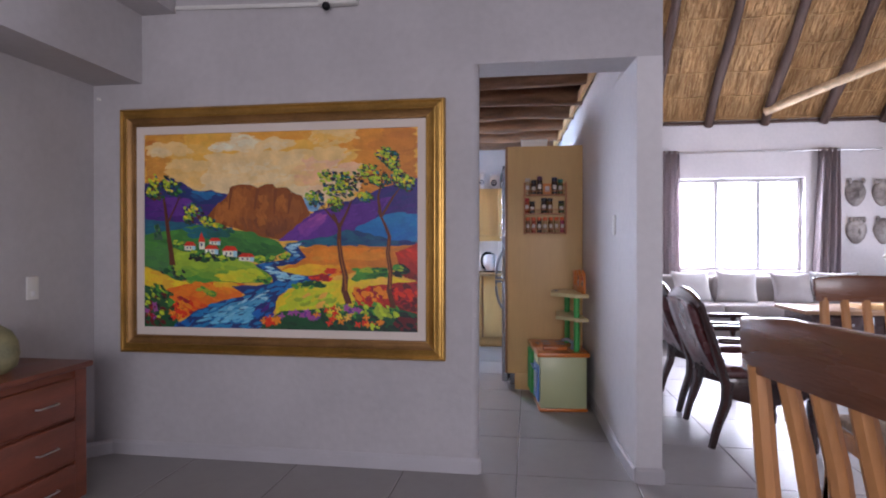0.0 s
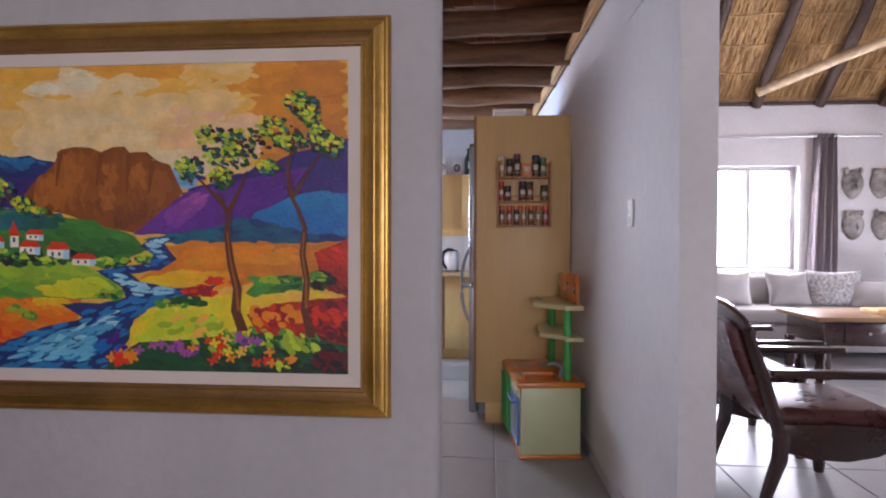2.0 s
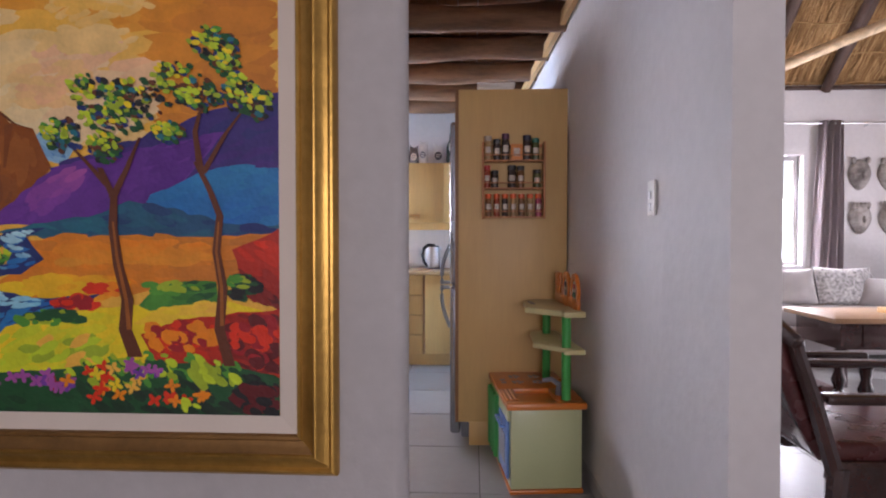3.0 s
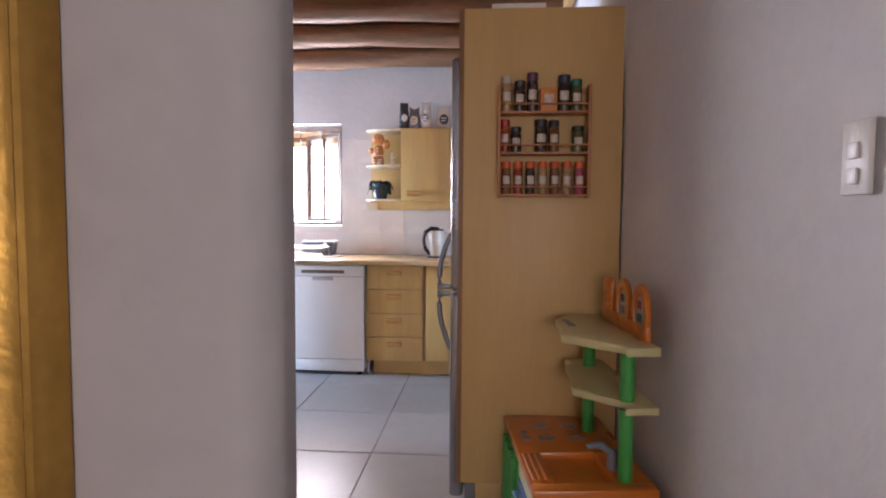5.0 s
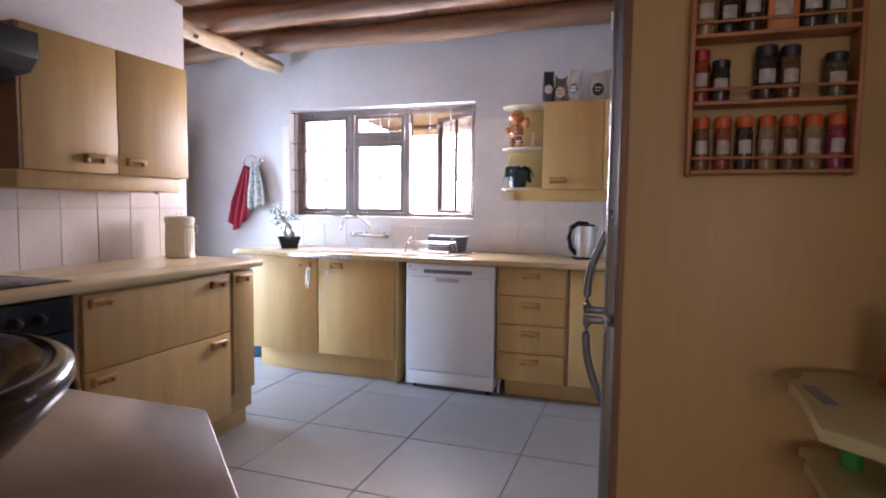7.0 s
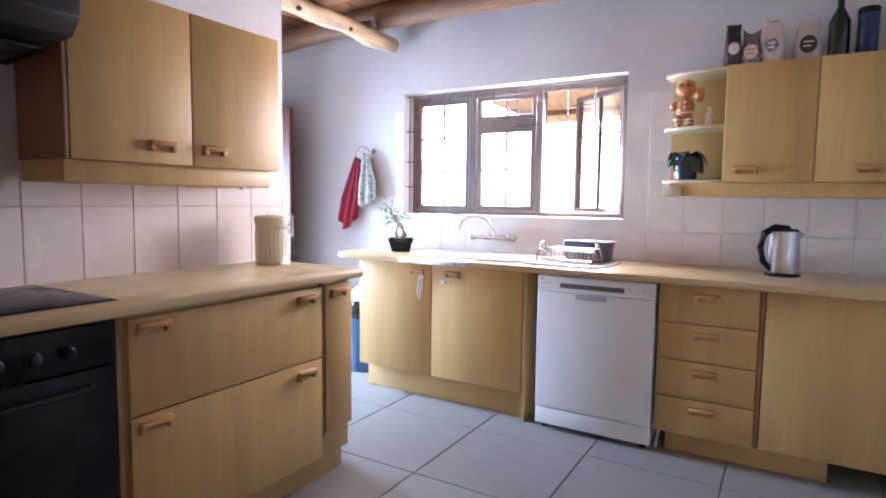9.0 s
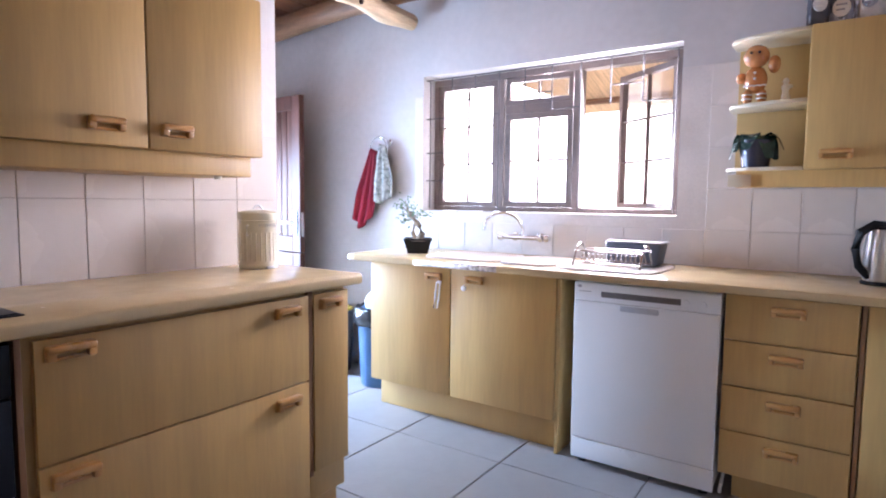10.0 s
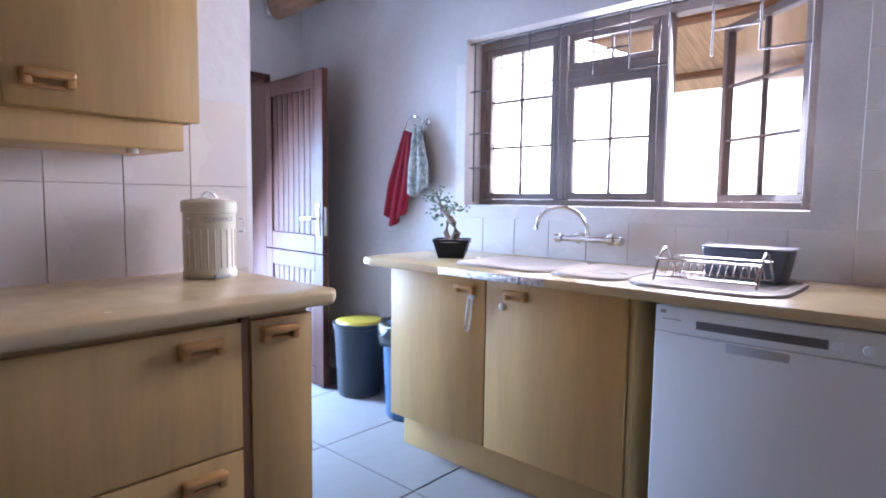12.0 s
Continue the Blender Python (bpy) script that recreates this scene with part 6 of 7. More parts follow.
B("print_panel", JLABEL, bx, 0.497, 0.532, PY - 0.0565, PY - 0.0553, LEV[2] + 0.03, LEV[2] + 0.075, 0.0004)

# ---------------------------------------------------------------- toy kitchen
tk = thing("toy_kitchen", (0, 0, 0), "green, cream and orange plastic toy kitchen with shelves", "toy kitchen")
ORG = mat("orange toy plastic", (0.60, 0.17, 0.02), 0.3, var=0.06, coat=0.2, bump=0.01)
LGR = mat("cream green plastic", (0.50, 0.54, 0.30), 0.35, var=0.04, bump=0.01)
GRN = mat("green toy plastic", (0.04, 0.34, 0.07), 0.3, var=0.06, bump=0.01)
BLU = mat("blue toy plastic soft", (0.10, 0.22, 0.52), 0.35, var=0.06)
CRM = mat("cream toy plastic", (0.58, 0.52, 0.27), 0.35, var=0.05)
GRT = mat("grey toy plastic", (0.20, 0.22, 0.27), 0.35, var=0.05)
D, LN = 0.335, 0.62       # depth away from the room, length along the wall
B("base", ORG, tk, -0.006, D + 0.006, -0.006, LN, 0, 0.022, 0.006)
B("cabinet", LGR, tk, 0.0, D, 0.0, 0.30, 0.0225, 0.395, 0.006)
B("side_cabinet", GRN, tk, -0.012, D, 0.302, LN - 0.004, 0.0225, 0.395, 0.014)
od = B("oven_door", BLU, tk, -0.016, -0.0005, 0.03, 0.27, 0.06, 0.33, 0.006)
B("window", GRT, od, -0.019, -0.0165, 0.07, 0.23, 0.12, 0.26, 0.001)
T("handle", [(-0.018, 0.06, 0.30), (-0.036, 0.065, 0.30), (-0.036, 0.235, 0.30), (-0.018, 0.24, 0.30)], 0.007, BLU, od)
B("control_strip", LGR, tk, -0.014, -0.0005, 0.02, 0.28, 0.335, 0.39, 0.004)
for k_ in range(4):
    T("green_rib", [(-0.016, 0.35 + 0.07 * k_, 0.05), (-0.016, 0.35 + 0.07 * k_, 0.37)], 0.016, GRN, tk)
# top with a sunk basin
bm = bmesh.new()
box(bm, -0.022, D + 0.02, -0.02, 0.035, 0.396, 0.428, 0.008)
box(bm, -0.022, D + 0.02, 0.255, LN, 0.396, 0.428, 0.008)
box(bm, -0.022, 0.055, 0.03, 0.26, 0.396, 0.428, 0.008)
box(bm, 0.235, D + 0.02, 0.03, 0.26, 0.396, 0.428, 0.008)
box(bm, 0.05, 0.24, 0.03, 0.26, 0.396, 0.404)
part("top", bm, ORG, tk, "orange moulded top with a basin", smooth=True)
for k_ in range(3):
    T("drain_rib", [(-0.005 + 0.02 * k_, 0.05, 0.428), (-0.005 + 0.02 * k_, 0.24, 0.428)], 0.006, ORG, tk)
for y, z in ((0.38, 0), (0.50, 0)):
    for x in (0.10, 0.21):
        bm = bmesh.new()
        for q in range(5):
            a = q * 1.257
            box(bm, x + 0.022 * math.cos(a) - 0.009, x + 0.022 * math.cos(a) + 0.009, y + 0.022 * math.sin(a) - 0.009, y + 0.022 * math.sin(a) + 0.009, 0.4282, 0.4302)
        part("burner_print", bm, GRT, tk, "grey printed hob ring")
for y in (0.36, 0.42):
    B("knob_print", GRT, tk, 0.015, 0.04, y, y + 0.03, 0.4282, 0.4305, 0.001)
tpm = L("tap_post", [(0.022, 0), (0.018, 0.05), (0.012, 0.06)], (0.262, 0.13, 0.4285), GRT, tk)
T("tap_spout", [(0.262, 0.13, 0.475), (0.22, 0.13, 0.505), (0.175, 0.13, 0.50)], [0.012, 0.013, 0.010], GRT, tk, "grey toy tap")
for y in (0.085, 0.175):
    L("tap_knob", [(0.014, 0), (0.017, 0.02), (0.010, 0.03)], (0.275, y, 0.4285), GRT, tk)
for y in (0.045, 0.45):
    L("post", [(0.022, 0.429), (0.022, 0.648)], (0.27, y, 0), GRN, tk)
    L("post", [(0.022, 0.675), (0.022, 0.822)], (0.27, y, 0), GRN, tk)
def bow(z0_, z1_, x0, mat_, nm):
    pts = [(0.345, -0.02), (0.345, 0.545), (0.30, 0.555), (0.20, 0.545), (x0 + 0.05, 0.50)] + [(x0 + 0.03 * math.cos(q * 0.5) - 0.02, 0.45 - 0.07 * q) for q in range(5)] + [(x0 + 0.06, 0.07), (x0 + 0.13, 0.0), (0.24, -0.025)]
    return part(nm, prism(pts, "z", z0_, z1_, 0.005), mat_, tk, smooth=True)
bow(0.650, 0.674, 0.17, CRM, "shelf")
bow(0.823, 0.850, 0.13, CRM, "shelf")
B("shelf_grip", GRT, tk, 0.155, 0.18, 0.30, 0.42, 0.8505, 0.853, 0.001)
bp = B("back_panel", ORG, tk, 0.318, 0.334, 0.03, 0.47, 0.8505, 0.90, 0.005)
for y, h, c in ((0.095, 0.085, "red"), (0.25, 0.095, "navy")):
    bm = bmesh.new()
    lathe(bm, [(0.070, 0), (0.074, 0.006), (0.072, 0.018), (0.052, 0.018), (0.050, 0.010)], seg=28, m=Matrix.Translation((0.334, y, 0.93)) @ Matrix.Rotation(radians(-90), 4, "Y") @ Matrix.Diagonal((1.25, 0.85, 1, 1)))
    dl_ = part("dial", bm, ORG, bp, "round orange dial surround", smooth=True)
    bm = bmesh.new()
    lathe(bm, [(0.044, 0), (0.044, 0.012)], seg=20, m=Matrix.Translation((0.333, y, 0.93)) @ Matrix.Rotation(radians(-90), 4, "Y") @ Matrix.Diagonal((1.2, 0.75, 1, 1)))
    part("dial_face", bm, CAPS["clear"], dl_, smooth=True)
    B("dial_mark", CAPS[c], dl_, 0.3175, 0.3205, y - 0.014, y + 0.014, 0.945, 0.97, 0.001)
    B("dial_mark", CAPS["green"] if c == "red" else GRT, dl_, 0.3175, 0.3205, y - 0.02, y + 0.02, 0.905, 0.93, 0.001)
pn = B("panel_tile", ORG, bp, 0.316, 0.334, 0.355, 0.455, 0.89, 1.01, 0.008)
for z in (0.915, 0.95, 0.985):
    B("relief", ORG, pn, 0.311, 0.3155, 0.375, 0.435, z - 0.01, z + 0.01, 0.002)
tk.matrix_basis = Matrix.Translation((0.447, 4.30, 0)) @ Matrix.Rotation(radians(6), 4, "Z")

# ---------------------------------------------------------------- dining room
MAH = mat("red-brown stained wood", (0.17, 0.045, 0.022), 0.35, var=0.3, scale=4, fine=40, stretch=(3, 0.4, 3), bump=0.05)
ch = thing("chest_of_drawers", (-1.9, 1.9, 0), "red-brown wooden chest of drawers with thin handles", "chest of drawers")
CHX = -1.70
B("body", MAH, ch, -2.13, CHX - 0.002, 1.30, 2.50, 0.03, 0.63, 0.004)
part("top", prism([(-2.135, 1.27), (CHX + 0.025, 1.27), (CHX + 0.025, 2.525), (-2.135, 2.525)], "z", 0.631, 0.660, 0.009), MAH, ch, smooth=True)
part("stile", prism([(CHX - 0.001, 2.43), (CHX + 0.006, 2.43), (CHX + 0.006, 2.50), (CHX - 0.001, 2.50)], "z", 0.03, 0.63, 0.002), MAH, ch)
for z0_, z1_ in ((0.415, 0.600), (0.215, 0.405), (0.045, 0.205)):
    d = B("drawer", MAH, ch, CHX - 0.001, CHX + 0.016, 1.32, 2.425, z0_, z1_, 0.010, seg=3)
    for y in (1.55, 2.26):
        T("handle", [(CHX + 0.016, y - 0.055, (z0_ + z1_) / 2), (CHX + 0.034, y - 0.05, (z0_ + z1_) / 2), (CHX + 0.034, y + 0.05, (z0_ + z1_) / 2), (CHX + 0.016, y + 0.055, (z0_ + z1_) / 2)], 0.004, STEEL, d, "thin brushed metal bar handle")
vs_ = thing("vase", (-1.95, 2.26, 0.66), "mottled olive stoneware vase on the chest", "vase")
L("pot", [(0.07, 0), (0.105, 0.03), (0.115, 0.08), (0.108, 0.13), (0.085, 0.175), (0.05, 0.20), (0.045, 0.205)], (-1.88, 2.17, 0.6605), mat("olive stoneware", (0.22, 0.20, 0.10), 0.5, var=0.35, scale=14), vs_, seg=28)

# dining chairs
OAK = mat("honey oak", (0.50, 0.235, 0.085), 0.4, var=0.2, scale=4, fine=40, stretch=(3, 3, 0.4), bump=0.04)
DOAK = mat("dark top rail oak", (0.18, 0.070, 0.035), 0.25, var=0.25, scale=4, coat=0.3, stretch=(0.4, 3, 3))
RUSH = mat("woven seat", (0.30, 0.22, 0.15), 0.8, var=0.5, scale=60, bump=0.5)


def dining_chair(m, label):
    """Local: the back stands along x at y = 0, the seat reaches to -y."""
    c = thing("dining_chair", (0, 0, 0), label, "chair", "dining chairs")
    W2 = 0.24
    for s_ in (-1, 1):
        T("leg", [(s_ * W2, 0.03, 0), (s_ * W2, 0.0, 0.45), (s_ * W2, 0.045, 0.92)], [0.02, 0.022, 0.019], OAK, c)
        B("leg", OAK, c, s_ * W2 - 0.02, s_ * W2 + 0.02, -0.43, -0.39, 0, 0.43, 0.004)
        B("side_rail", OAK, c, s_ * W2 - 0.012, s_ * W2 + 0.012, -0.39, 0.0, 0.37, 0.43, 0.003)
    part("top_rail", prism([(-0.275, 0.905), (0.275, 0.905), (0.285, 1.0), (0.15, 1.012), (-0.15, 1.012), (-0.285, 1.0)], "y", 0.028, 0.058, 0.006), DOAK, c, "dark polished top rail", smooth=True)
    B("lower_rail", OAK, c, -W2 + 0.02, W2 - 0.02, -0.008, 0.018, 0.50, 0.55, 0.004)
    for k_ in range(5):
        x = -0.164 + 0.082 * k_
        bm = bmesh.new()
        tube(bm, [(x, 0.006, 0.545), (x, -0.012, 0.66), (x, 0.01, 0.79), (x, 0.04, 0.91)], [0.017, 0.017, 0.018, 0.017], 8)
        part("slat", bm, OAK, c, smooth=True)
    B("front_rail", OAK, c, -W2 + 0.02, W2 - 0.02, -0.42, -0.40, 0.37, 0.43, 0.003)
    B("seat", RUSH, c, -W2 + 0.005, W2 - 0.005, -0.44, -0.02, 0.431, 0.465, 0.012)
    c.matrix_basis = m
    return c


dc = dining_chair(Matrix.Translation((0.885, 0.985, 0)) @ Matrix.Rotation(radians(102), 4, "Z") @ Matrix.Diagonal((1, 1, 1.06, 1)), "oak dining chair with a dark top rail and slatted back")
dc2 = copy_thing(dc, Matrix.Translation((1.87, 2.72, 0)) @ Matrix.Rotation(radians(-4), 4, "Z"))
dc2["label"] = "oak slatted dining chair on the far table side"

# ---------------------------------------------------------------- lounge
LEATHER = mat("oxblood leather", (0.075, 0.018, 0.018), 0.27, var=0.35, scale=7, fine=120, bump=0.12)
DKW = mat("dark turned wood", (0.035, 0.014, 0.012), 0.22, var=0.35, coat=0.4, bump=0.04)
FAB = mat("grey sofa fabric", (0.34, 0.31, 0.30), 0.9, var=0.12, fine=260, bump=0.25)
CUSH = mat("pale cushion cotton", (0.50, 0.48, 0.47), 0.9, var=0.1, fine=220, bump=0.2)
CUSHP = mat("patterned cushion", (0.16, 0.15, 0.15), 0.9, var=0.3, scale=38, fine=200, bump=0.3, col2=(0.6, 0.57, 0.55))
TURN = [(0.024, 0), (0.030, 0.05), (0.022, 0.09), (0.036, 0.14), (0.030, 0.18), (0.040, 0.26), (0.034, 0.30), (0.022, 0.31), (0.038, 0.335), (0.038, 0.42)]


def armchair(m, label):
    """Local: faces +x, back at x = 0."""
    c = thing("armchair", (0, 0, 0), label, "armchair", "leather armchairs")
    for y in (-0.29, 0.29):
        L("front_leg", TURN, (0.50, y, 0), DKW, c, "turned dark wooden leg", seg=14)
        L("arm_post", [(0.026, 0.421), (0.036, 0.45), (0.018, 0.475), (0.032, 0.52), (0.018, 0.565), (0.026, 0.60), (0.026, 0.62)], (0.50, y, 0), DKW, c, "turned arm post", seg=14)
        T("back_leg", [(-0.06, y, 0), (-0.03, y, 0.12), (0.02, y, 0.27), (0.03, y, 0.40)], [0.022, 0.026, 0.034, 0.036], DKW, c)
        bm = bmesh.new()
        box(bm, -0.02, 0.62, y - 0.032, y + 0.032, 0.621, 0.655, 0.012, 3)
        part("armrest", bm, DKW, c, "dark polished flat arm", smooth=True)
        T("back_stile", [(0.02, y, 0.38), (-0.05, y, 0.62), (-0.13, y, 0.86)], [0.03, 0.028, 0.024], DKW, c)
    pts = [(-0.01, 0.36), (0.03, 0.30), (0.15, 0.27), (0.3, 0.265), (0.42, 0.29), (0.52, 0.34), (0.53, 0.41), (0.3, 0.425), (0.0, 0.42)]
    for y in (-0.30, 0.27):
        part("seat_rail", prism(pts, "y", y, y + 0.03, 0.005), DKW, c, smooth=True)
    B("front_rail", DKW, c, 0.49, 0.52, -0.25, 0.25, 0.33, 0.42, 0.006)
    bm = bmesh.new()
    box(bm, 0.01, 0.54, -0.27, 0.27, 0.38, 0.475, 0.035, 4)
    part("seat", bm, LEATHER, c, "domed oxblood leather seat", smooth="all")
    bm = bmesh.new()
    n = 8
    gr = [[bm.verts.new((0.035 - 0.17 * j / n - 0.02 * math.sin(math.pi * j / n) + 0.03 * math.cos(i * math.pi / 8 - math.pi / 2) * sgn, -0.27 + 0.54 * i / 8, 0.44 + 0.42 * j / n)) for i in range(9)] for sgn in (1,) for j in range(n + 1)]
    for p, q in zip(gr, gr[1:]):
        for i in range(8):
            bm.faces.new((p[i], p[i + 1], q[i + 1], q[i]))
    bmesh.ops.recalc_face_normals(bm, faces=bm.faces)
    bmesh.ops.solidify(bm, geom=bm.faces[:], thickness=0.06)
    part("backrest", bm, LEATHER, c, "padded leather backrest", smooth="all")
    bm = bmesh.new()
    tube(bm, [(-0.15, -0.36 + 0.09 * i, 0.845 + 0.05 * math.sin(math.pi * i / 8)) for i in range(9)], [0.022, 0.034, 0.042, 0.046, 0.048, 0.046, 0.042, 0.034, 0.022], 12)
    part("top_rail", bm, DKW, c, "curved carved top rail", smooth="all")
    c.matrix_basis = m
    return c


a1 = armchair(Matrix.Translation((1.50, 3.97, 0)), "dark wooden armchair with an oxblood leather seat")
copy_thing(a1, Matrix.Translation((1.50, 4.74, 0)))

ct = thing("coffee_table", (4.0, 6.7, 0), "dark wooden coffee table with drawers and worn top", "coffee table")
CT = mat("worn brown table top", (0.27, 0.15, 0.075), 0.35, var=0.25, scale=5, stretch=(0.4, 3, 3))
B("top", CT, ct, 3.10, 4.75, 6.30, 7.05, 0.515, 0.555, 0.006)
B("apron", DKW, ct, 3.18, 4.67, 6.36, 6.99, 0.30, 0.514, 0.004)
for x in (3.55, 4.05, 4.50):
    d = B("drawer", DKW, ct, x - 0.20, x + 0.20, 6.345, 6.3585, 0.325, 0.495, 0.004)
    L("knob", [(0.008, 0), (0.014, 0.012), (0.008, 0.02)], (0, 0, 0), STEEL, d, "", 10, Matrix.Translation((x, 6.344, 0.41)) @ Matrix.Rotation(radians(90), 4, "X"))
for x in (3.20, 4.65):
    for y in (6.38, 6.97):
        B("leg", DKW, ct, x - 0.035, x + 0.035, y - 0.035, y + 0.035, 0.0, 0.2995, 0.005)
tb = thing("wooden_tray", (4.1, 6.6, 0.555), "pale wooden box lying on the coffee table", "tray")
B("tray", PINE, tb, 3.72, 4.3, 6.5, 6.75, 0.556, 0.60, 0.006)

so = thing("sofa", (3.6, 7.9, 0), "large grey fabric corner sofa under the window", "sofa")
B("base", FAB, so, 1.75, 4.55, 7.35, 8.22, 0.06, 0.34, 0.03, seg=3)
for k_ in range(3):
    B("seat_cushion", FAB, so, 1.78 + 0.92 * k_, 2.68 + 0.92 * k_, 7.33, 8.0, 0.342, 0.50, 0.05, seg=4)
    B("back_cushion", FAB, so, 1.78 + 0.92 * k_, 2.68 + 0.92 * k_, 7.96, 8.24, 0.45, 0.82, 0.06, seg=4)
B("armrest", FAB, so, 4.56, 4.78, 7.33, 8.24, 0.06, 0.66, 0.05, seg=4)
B("armrest", FAB, so, 1.52, 1.745, 7.33, 8.24, 0.06, 0.66, 0.05, seg=4)
for x in (1.7, 4.6):
    for y in (7.42, 8.1):
        L("foot", [(0.025, 0), (0.03, 0.062)], (x, y, 0), DKW, so)


def cushion(x, y, z, w, h, rx, rz, material, label):
    bm = bmesh.new()
    n = 12
    for sgn in (1, -1):
        gr = [[bm.verts.new((w * (i / n - 0.5) * (1 - 0.10 * (1 - abs(2 * j / n - 1)) ** 0 * math.sin(math.pi * j / n)), sgn * 0.085 * (math.sin(math.pi * i / n) * math.sin(math.pi * j / n)) ** 0.45, h * (j / n) * (1 - 0.06 * math.sin(math.pi * i / n)))) for i in range(n + 1)] for j in range(n + 1)]
        for p, q in zip(gr, gr[1:]):
            for i in range(n):
                bm.faces.new((p[i], p[i + 1], q[i + 1], q[i]) if sgn < 0 else (p[i + 1], p[i], q[i], q[i + 1]))
    bmesh.ops.remove_doubles(bm, verts=bm.verts, dist=0.002)
    for v in bm.verts:
        v.co.y += 0.012 * noise.noise(v.co * 9 + Vector((x, 0, 0)))
    bmesh.ops.transform(bm, matrix=pose(x, y, z, rx, 0, rz), verts=bm.verts)
    tagged(part("cushion", bm, material, None, smooth="all"), label, "cushion", "sofa cushions")


cushion(2.45, 7.80, 0.49, 0.50, 0.42, -22, 12, CUSH, "pale grey scatter cushion on the sofa")
cushion(2.95, 7.78, 0.49, 0.48, 0.42, -22, -14, CUSH, "pale grey scatter cushion leaning on the sofa")
cushion(3.62, 7.78, 0.49, 0.50, 0.40, -18, 4, FAB, "plain grey scatter cushion on the sofa")
cushion(4.10, 7.76, 0.49, 0.56, 0.42, -20, -8, CUSHP, "black and white patterned cushion on the sofa")
cushion(4.38, 7.62, 0.49, 0.45, 0.34, -30, -25, FAB, "small brown-grey cushion on the sofa")

# lounge window, curtains, rod
wn2 = structure(thing("window_2", (3.2, YL + 0.1, 0.86), "white lounge window with slim dark glazing bars", "window"))
YW2 = YL + 0.12
WINP = mat("pale window frame", (0.42, 0.40, 0.40), 0.5, var=0.1)
bm = bmesh.new()
for b_ in ((2.41, 4.02, 0.865, 0.91), (2.41, 4.02, 2.08, 2.125), (2.41, 2.455, 0.91, 2.08), (3.975, 4.02, 0.91, 2.08)):
    box(bm, b_[0], b_[1], YW2 - 0.02, YW2 + 0.04, b_[2], b_[3], 0.003, 1)
for x in (2.93, 3.48):
    box(bm, x - 0.025, x + 0.025, YW2 - 0.018, YW2 + 0.038, 0.91, 2.08, 0.003, 1)
part("frame", bm, WINP, wn2, smooth=True)
for x0_, x1_ in ((2.456, 2.904), (2.956, 3.454), (3.506, 3.974)):
    B("glazing_bar", WINP, wn2, (x0_ + x1_) / 2 - 0.008, (x0_ + x1_) / 2 + 0.008, YW2, YW2 + 0.02, 0.911, 2.079, 0.001)
    for p_, q_ in ((x0_, (x0_ + x1_) / 2 - 0.009), ((x0_ + x1_) / 2 + 0.009, x1_)):
        pn_ = B("pane", GLASS, wn2, p_, q_, YW2 + 0.008, YW2 + 0.012, 0.911, 2.079, 0)
        pn_.visible_shadow = False
B("sill", PLASTER_W, wn2, 2.39, 4.04, YL - 0.03, YW2 - 0.021, 0.862, 0.866, 0.001)
rod = thing("curtain_rod", (3.5, YL - 0.07, 2.48), "thin silver curtain rod above the window", "curtain rod")
T("rod", [(2.05, YL - 0.07, 2.48), (4.92, YL - 0.07, 2.47)], 0.011, STEEL, rod)
for x in (2.05, 4.92):
    L("finial", [(0.015, 0), (0.018, 0.01), (0.015, 0.03)], (0, 0, 0), STEEL, rod, "", 12, Matrix.Translation((x - 0.012, YL - 0.07, 2.475)) @ Matrix.Rotation(radians(90), 4, "Y"))
for x in (2.2, 4.7):
    T("bracket", [(x, YL - 0.001, 2.45), (x, YL - 0.07, 2.462)], 0.007, STEEL, rod)
CURT = mat("grey taupe curtain", (0.44, 0.38, 0.39), 0.85, var=0.12, fine=240, bump=0.2, stretch=(3, 3, 0.3))


def curtain(x0_, x1_, x0b, x1b, label):
    bm = bmesh.new()
    nu, nv = 60, 14
    gr = []
    for j in range(nv + 1):
        f = j / nv
        row = []
        for i in range(nu + 1):
            g_ = i / nu
            x = (x0_ + (x1_ - x0_) * g_) * (1 - f) + (x0b + (x1b - x0b) * g_) * f
            row.append(bm.verts.new((x, YL - 0.085 + 0.035 * math.sin(g_ * 22 + 0.6 * math.sin(f * 3)) + 0.012 * math.sin(g_ * 47 + f * 2), 2.50 - 2.44 * f)))
        gr.append(row)
    for p, q in zip(gr, gr[1:]):
        for i in range(nu):
            bm.faces.new((p[i], p[i + 1], q[i + 1], q[i]))
    bmesh.ops.solidify(bm, geom=bm.faces[:], thickness=0.004)
    tagged(part("curtain", bm, CURT, None, smooth="all"), label, "curtain", "lounge curtains")


curtain(4.16, 4.42, 4.05, 4.42, "grey-mauve curtain drawn aside beside the window")
curtain(2.14, 2.40, 2.10, 2.42, "grey-mauve curtain gathered beside the window")

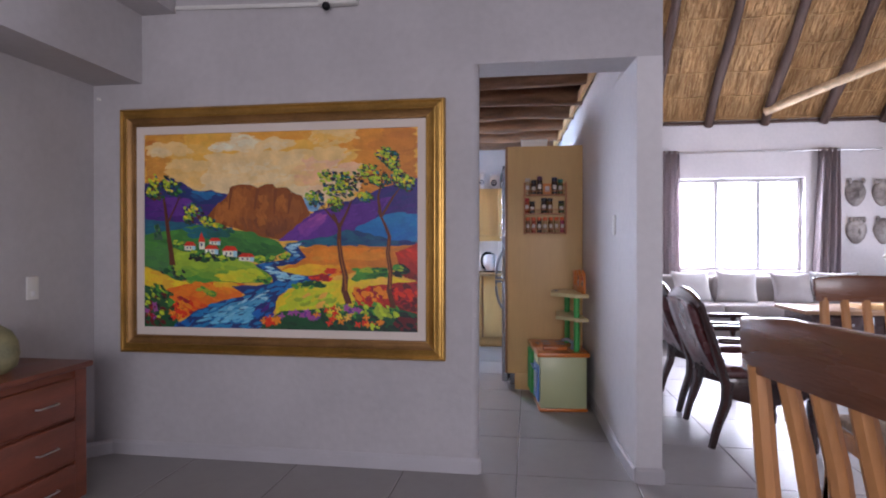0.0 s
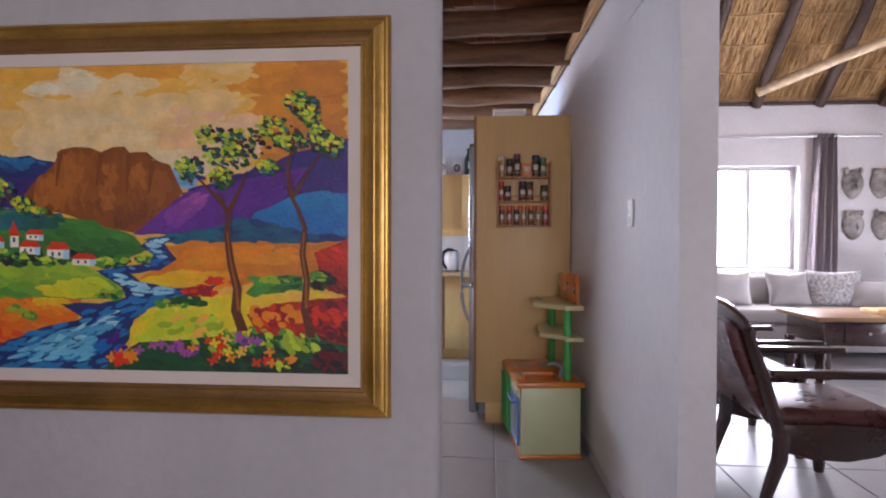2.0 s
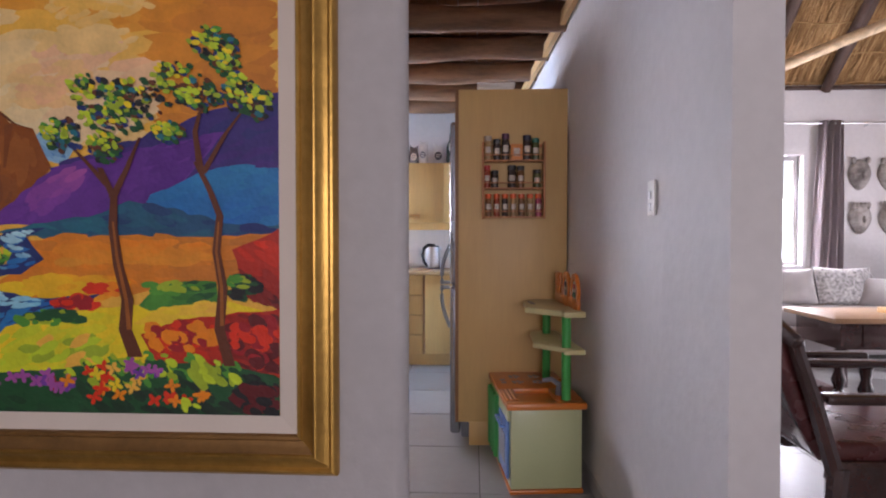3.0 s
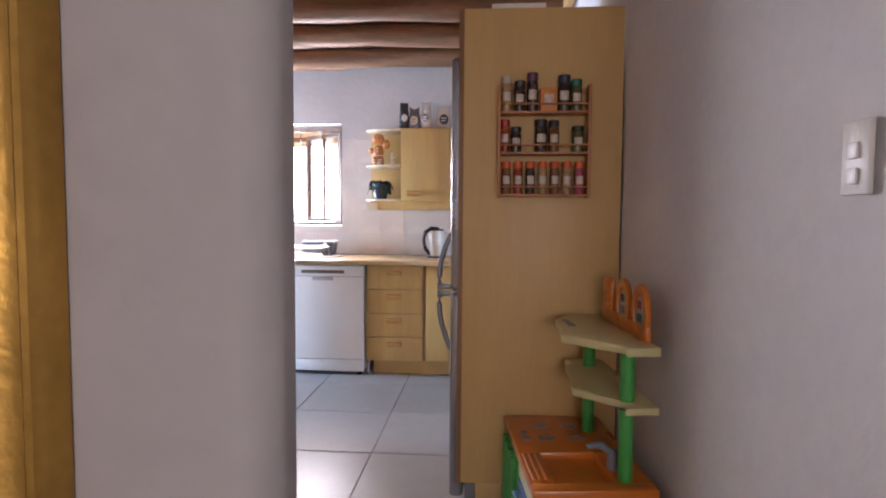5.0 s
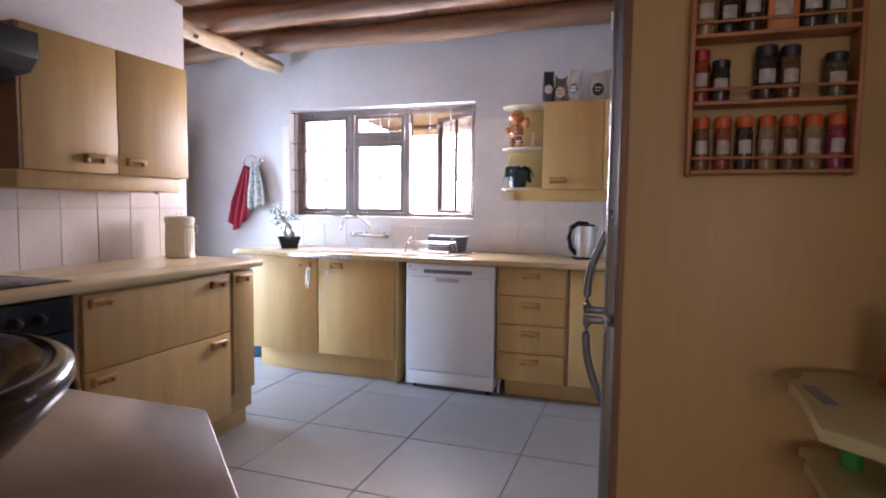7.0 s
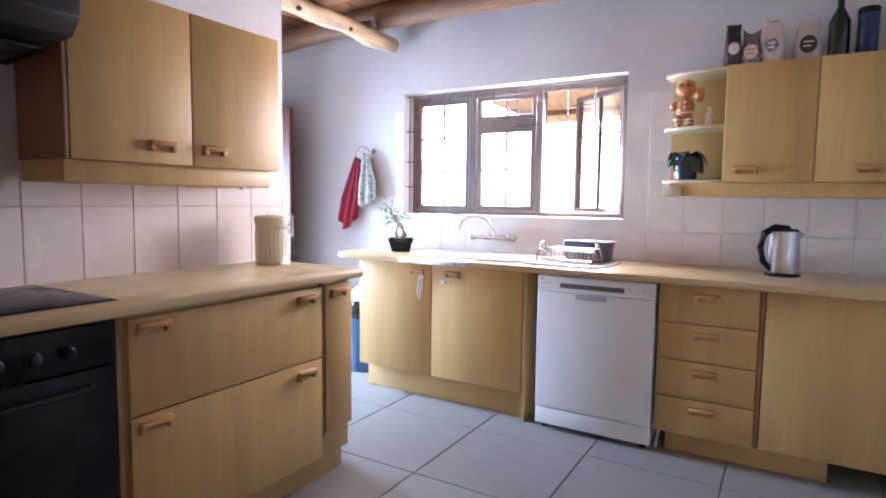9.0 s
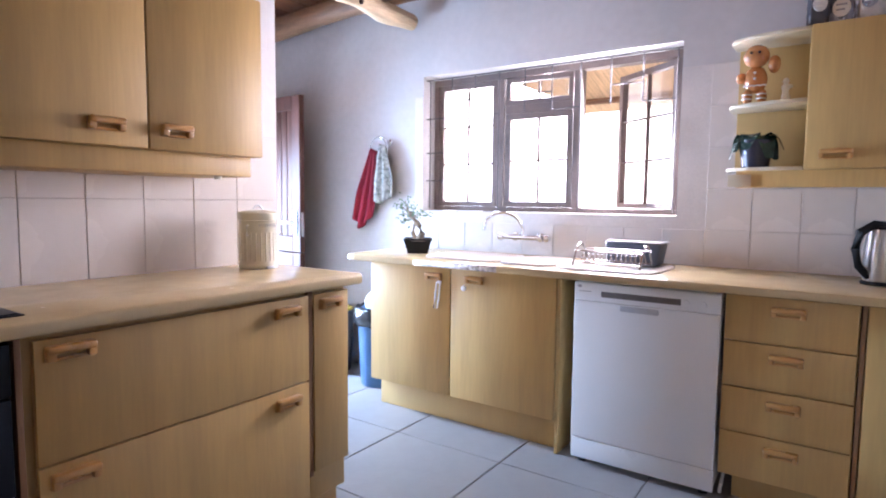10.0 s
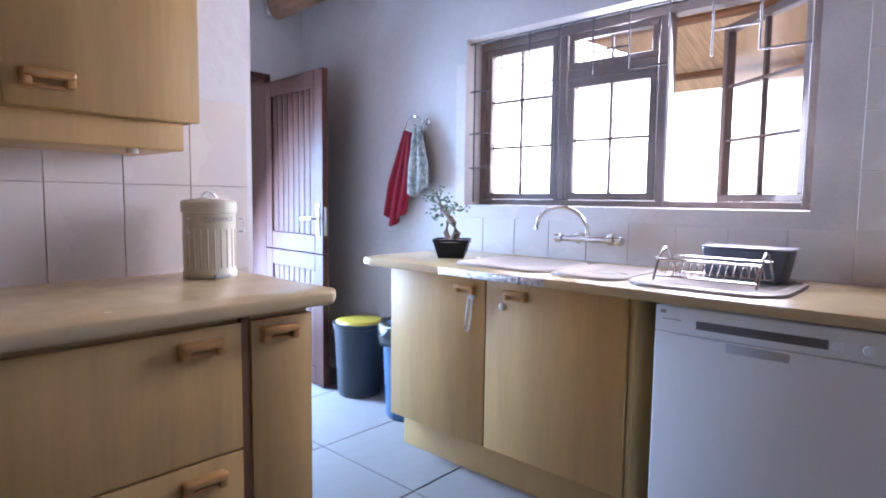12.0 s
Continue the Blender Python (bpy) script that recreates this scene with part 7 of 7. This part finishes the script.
# masks and a horse figure
MSK = mat("carved grey wood", (0.15, 0.12, 0.11), 0.6, var=0.3, scale=9, bump=0.25, col2=(0.52, 0.48, 0.45))
for x, z, top in ((4.64, 1.90, 0), (4.96, 1.90, 1), (4.65, 1.40, 1), (4.98, 1.40, 0)):
    bm = bmesh.new()
    m_ = Matrix.Translation((x, YL - 0.01, z)) @ Matrix.Diagonal((0.125, 0.085, 0.175, 1))
    bmesh.ops.create_uvsphere(bm, u_segments=20, v_segments=14, radius=1, matrix=m_)
    for v in bm.verts:
        v.co.y = min(v.co.y, YL - 0.002)
        if v.co.z < z:
            v.co.x = x + (v.co.x - x) * (1 - 0.25 * (z - v.co.z) / 0.175)
    blob(bm, (x, YL - 0.10, z - 0.01), 0.02, (0.8, 1.1, 2.2), 10)
    blob(bm, (x - 0.045, YL - 0.075, z + 0.035), 0.018, (1.5, 0.7, 0.7), 10)
    blob(bm, (x + 0.045, YL - 0.075, z + 0.035), 0.018, (1.5, 0.7, 0.7), 10)
    blob(bm, (x, YL - 0.075, z - 0.09), 0.022, (1.5, 0.7, 0.5), 10)
    if top:
        for q in range(5):
            blob(bm, (x - 0.08 + 0.04 * q, YL - 0.04, z + 0.15), 0.03, (0.8, 1, 1.3), 8)
    else:
        for s_ in (-1, 1):
            blob(bm, (x + s_ * 0.08, YL - 0.04, z + 0.16), 0.03, (0.9, 0.8, 1.4), 8)
    tagged(part("wall_mask", bm, MSK, None, smooth="all"), "carved grey wooden mask hanging on the wall", "mask", "wall masks")
sd = thing("side_table", (4.95, 7.95, 0), "dark wooden side table beside the sofa", "side table")
B("top", DKW, sd, 4.80, 5.4, 7.70, 8.30, 0.69, 0.72, 0.006)
for x in (4.85, 5.35):
    for y in (7.75, 8.25):
        B("leg", DKW, sd, x - 0.025, x + 0.025, y - 0.025, y + 0.025, 0, 0.6895, 0.004)
bm = bmesh.new()
hx, hy, hz = 4.98, 7.95, 0.7205
blob(bm, (hx, hy, hz + 0.25), 0.085, (1.7, 0.75, 0.85))
for dx, dz in ((-0.10, 0), (-0.07, 0), (0.10, 0), (0.07, 0)):
    dy = 0.035 if abs(dx) > 0.08 else -0.035
    tube(bm, [(hx + dx, hy + dy, hz + 0.22), (hx + dx * 1.1, hy + dy, hz + 0.12), (hx + dx, hy + dy, hz + 0.0)], [0.035, 0.02, 0.018], 8)
tube(bm, [(hx - 0.11, hy, hz + 0.27), (hx - 0.17, hy, hz + 0.36), (hx - 0.18, hy, hz + 0.41)], [0.06, 0.045, 0.035], 10)
tube(bm, [(hx - 0.16, hy, hz + 0.43), (hx - 0.22, hy, hz + 0.38), (hx - 0.26, hy, hz + 0.34)], [0.04, 0.033, 0.022], 10)
tube(bm, [(hx + 0.14, hy, hz + 0.29), (hx + 0.18, hy, hz + 0.24), (hx + 0.18, hy, hz + 0.12)], [0.02, 0.022, 0.008], 8)
tagged(part("horse_figure", bm, mat("pale carved stone", (0.52, 0.48, 0.44), 0.6, var=0.15), None, smooth="all"), "pale carved horse figure on the side table", "figurine")

# ---------------------------------------------------------------- floor and wall tiles
def tile_mesh(name, w, h, t, material, edge=0.0025):
    bm = bmesh.new()
    a = [bm.verts.new((sx * w / 2, sy * h / 2, 0)) for sx, sy in ((-1, -1), (1, -1), (1, 1), (-1, 1))]
    b = [bm.verts.new((sx * w / 2, sy * h / 2, t - edge)) for sx, sy in ((-1, -1), (1, -1), (1, 1), (-1, 1))]
    c = [bm.verts.new((sx * (w / 2 - edge), sy * (h / 2 - edge), t)) for sx, sy in ((-1, -1), (1, -1), (1, 1), (-1, 1))]
    for p, q in ((a, b), (b, c)):
        for i in range(4):
            j = (i + 1) % 4
            bm.faces.new((p[i], p[j], q[j], q[i]))
    bm.faces.new(c)
    me = bpy.data.meshes.new(name)
    bm.to_mesh(me)
    bm.free()
    me.materials.append(material)
    return me


floor_ob = bpy.data.objects["floor"]
FT = tile_mesh("tile", 0.595, 0.595, 0.012, TILE)
for i in range(-7, 11):
    for j in range(-16, 5):
        cx, cy = -0.895 + 0.3 + 0.6 * i, 6.105 + 0.3 + 0.6 * j
        if not (-4.5 < cx < 6.1 and -3.3 < cy < 8.7):
            continue
        if cx < -2.6 and cy < 6.0:
            continue
        ob = new("tile", FT)
        ob.parent = floor_ob
        ob.matrix_basis = Matrix.Translation((cx, cy, -0.0125 + random.uniform(-0.0003, 0.0003)))
WT = tile_mesh("tile", 0.1972, 0.1972, 0.007, WTILE, 0.0015)
WT2 = tile_mesh("tile", 0.2772, 0.1972, 0.007, WTILE, 0.0015)


def tile_panel(name, label, spots, m, boxes, piece=WT, grout=WGROUT):
    bm = bmesh.new()
    for b in boxes:
        box(bm, *b)
    base = structure(part(name, bm, grout), label)
    for u, v in spots:
        ob = new("tile", piece)
        ob.parent = base
        ob.matrix_basis = m(u, v)


west = Matrix.Rotation(radians(90), 4, "Y")
tile_panel("wall_tiles_west", "cream wall tiles behind the hob", [(3.68 + 0.2 * i, 1.045 + 0.28 * j) for i in range(13) for j in range(2)],
           lambda u, v: Matrix.Translation((-2.398, u, v)) @ west, [(-2.402, -2.396, 3.58, 6.18, 0.88, 1.465)], WT2)
spots = []
for i in range(17):
    for j in range(5):
        u, v = -2.52 + 0.2 * i, 0.962 + 0.2 * j
        if u < 0.6 and not (WX0 - 0.09 < u < WX1 + 0.09 and v > WZ0 - 0.07):
            spots.append((u, v))
north = Matrix.Rotation(radians(90), 4, "X")
tile_panel("wall_tiles_north", "cream wall tiles round the kitchen window", spots, lambda u, v: Matrix.Translation((u, YK - 0.002, v)) @ north,
           [(-2.62, WX0, YK - 0.004, YK + 0.002, 0.86, 1.862), (WX1, 0.6, YK - 0.004, YK + 0.002, 0.86, 1.862), (WX0, WX1, YK - 0.004, YK + 0.002, 0.86, WZ0)], WT, WGROUT_L)
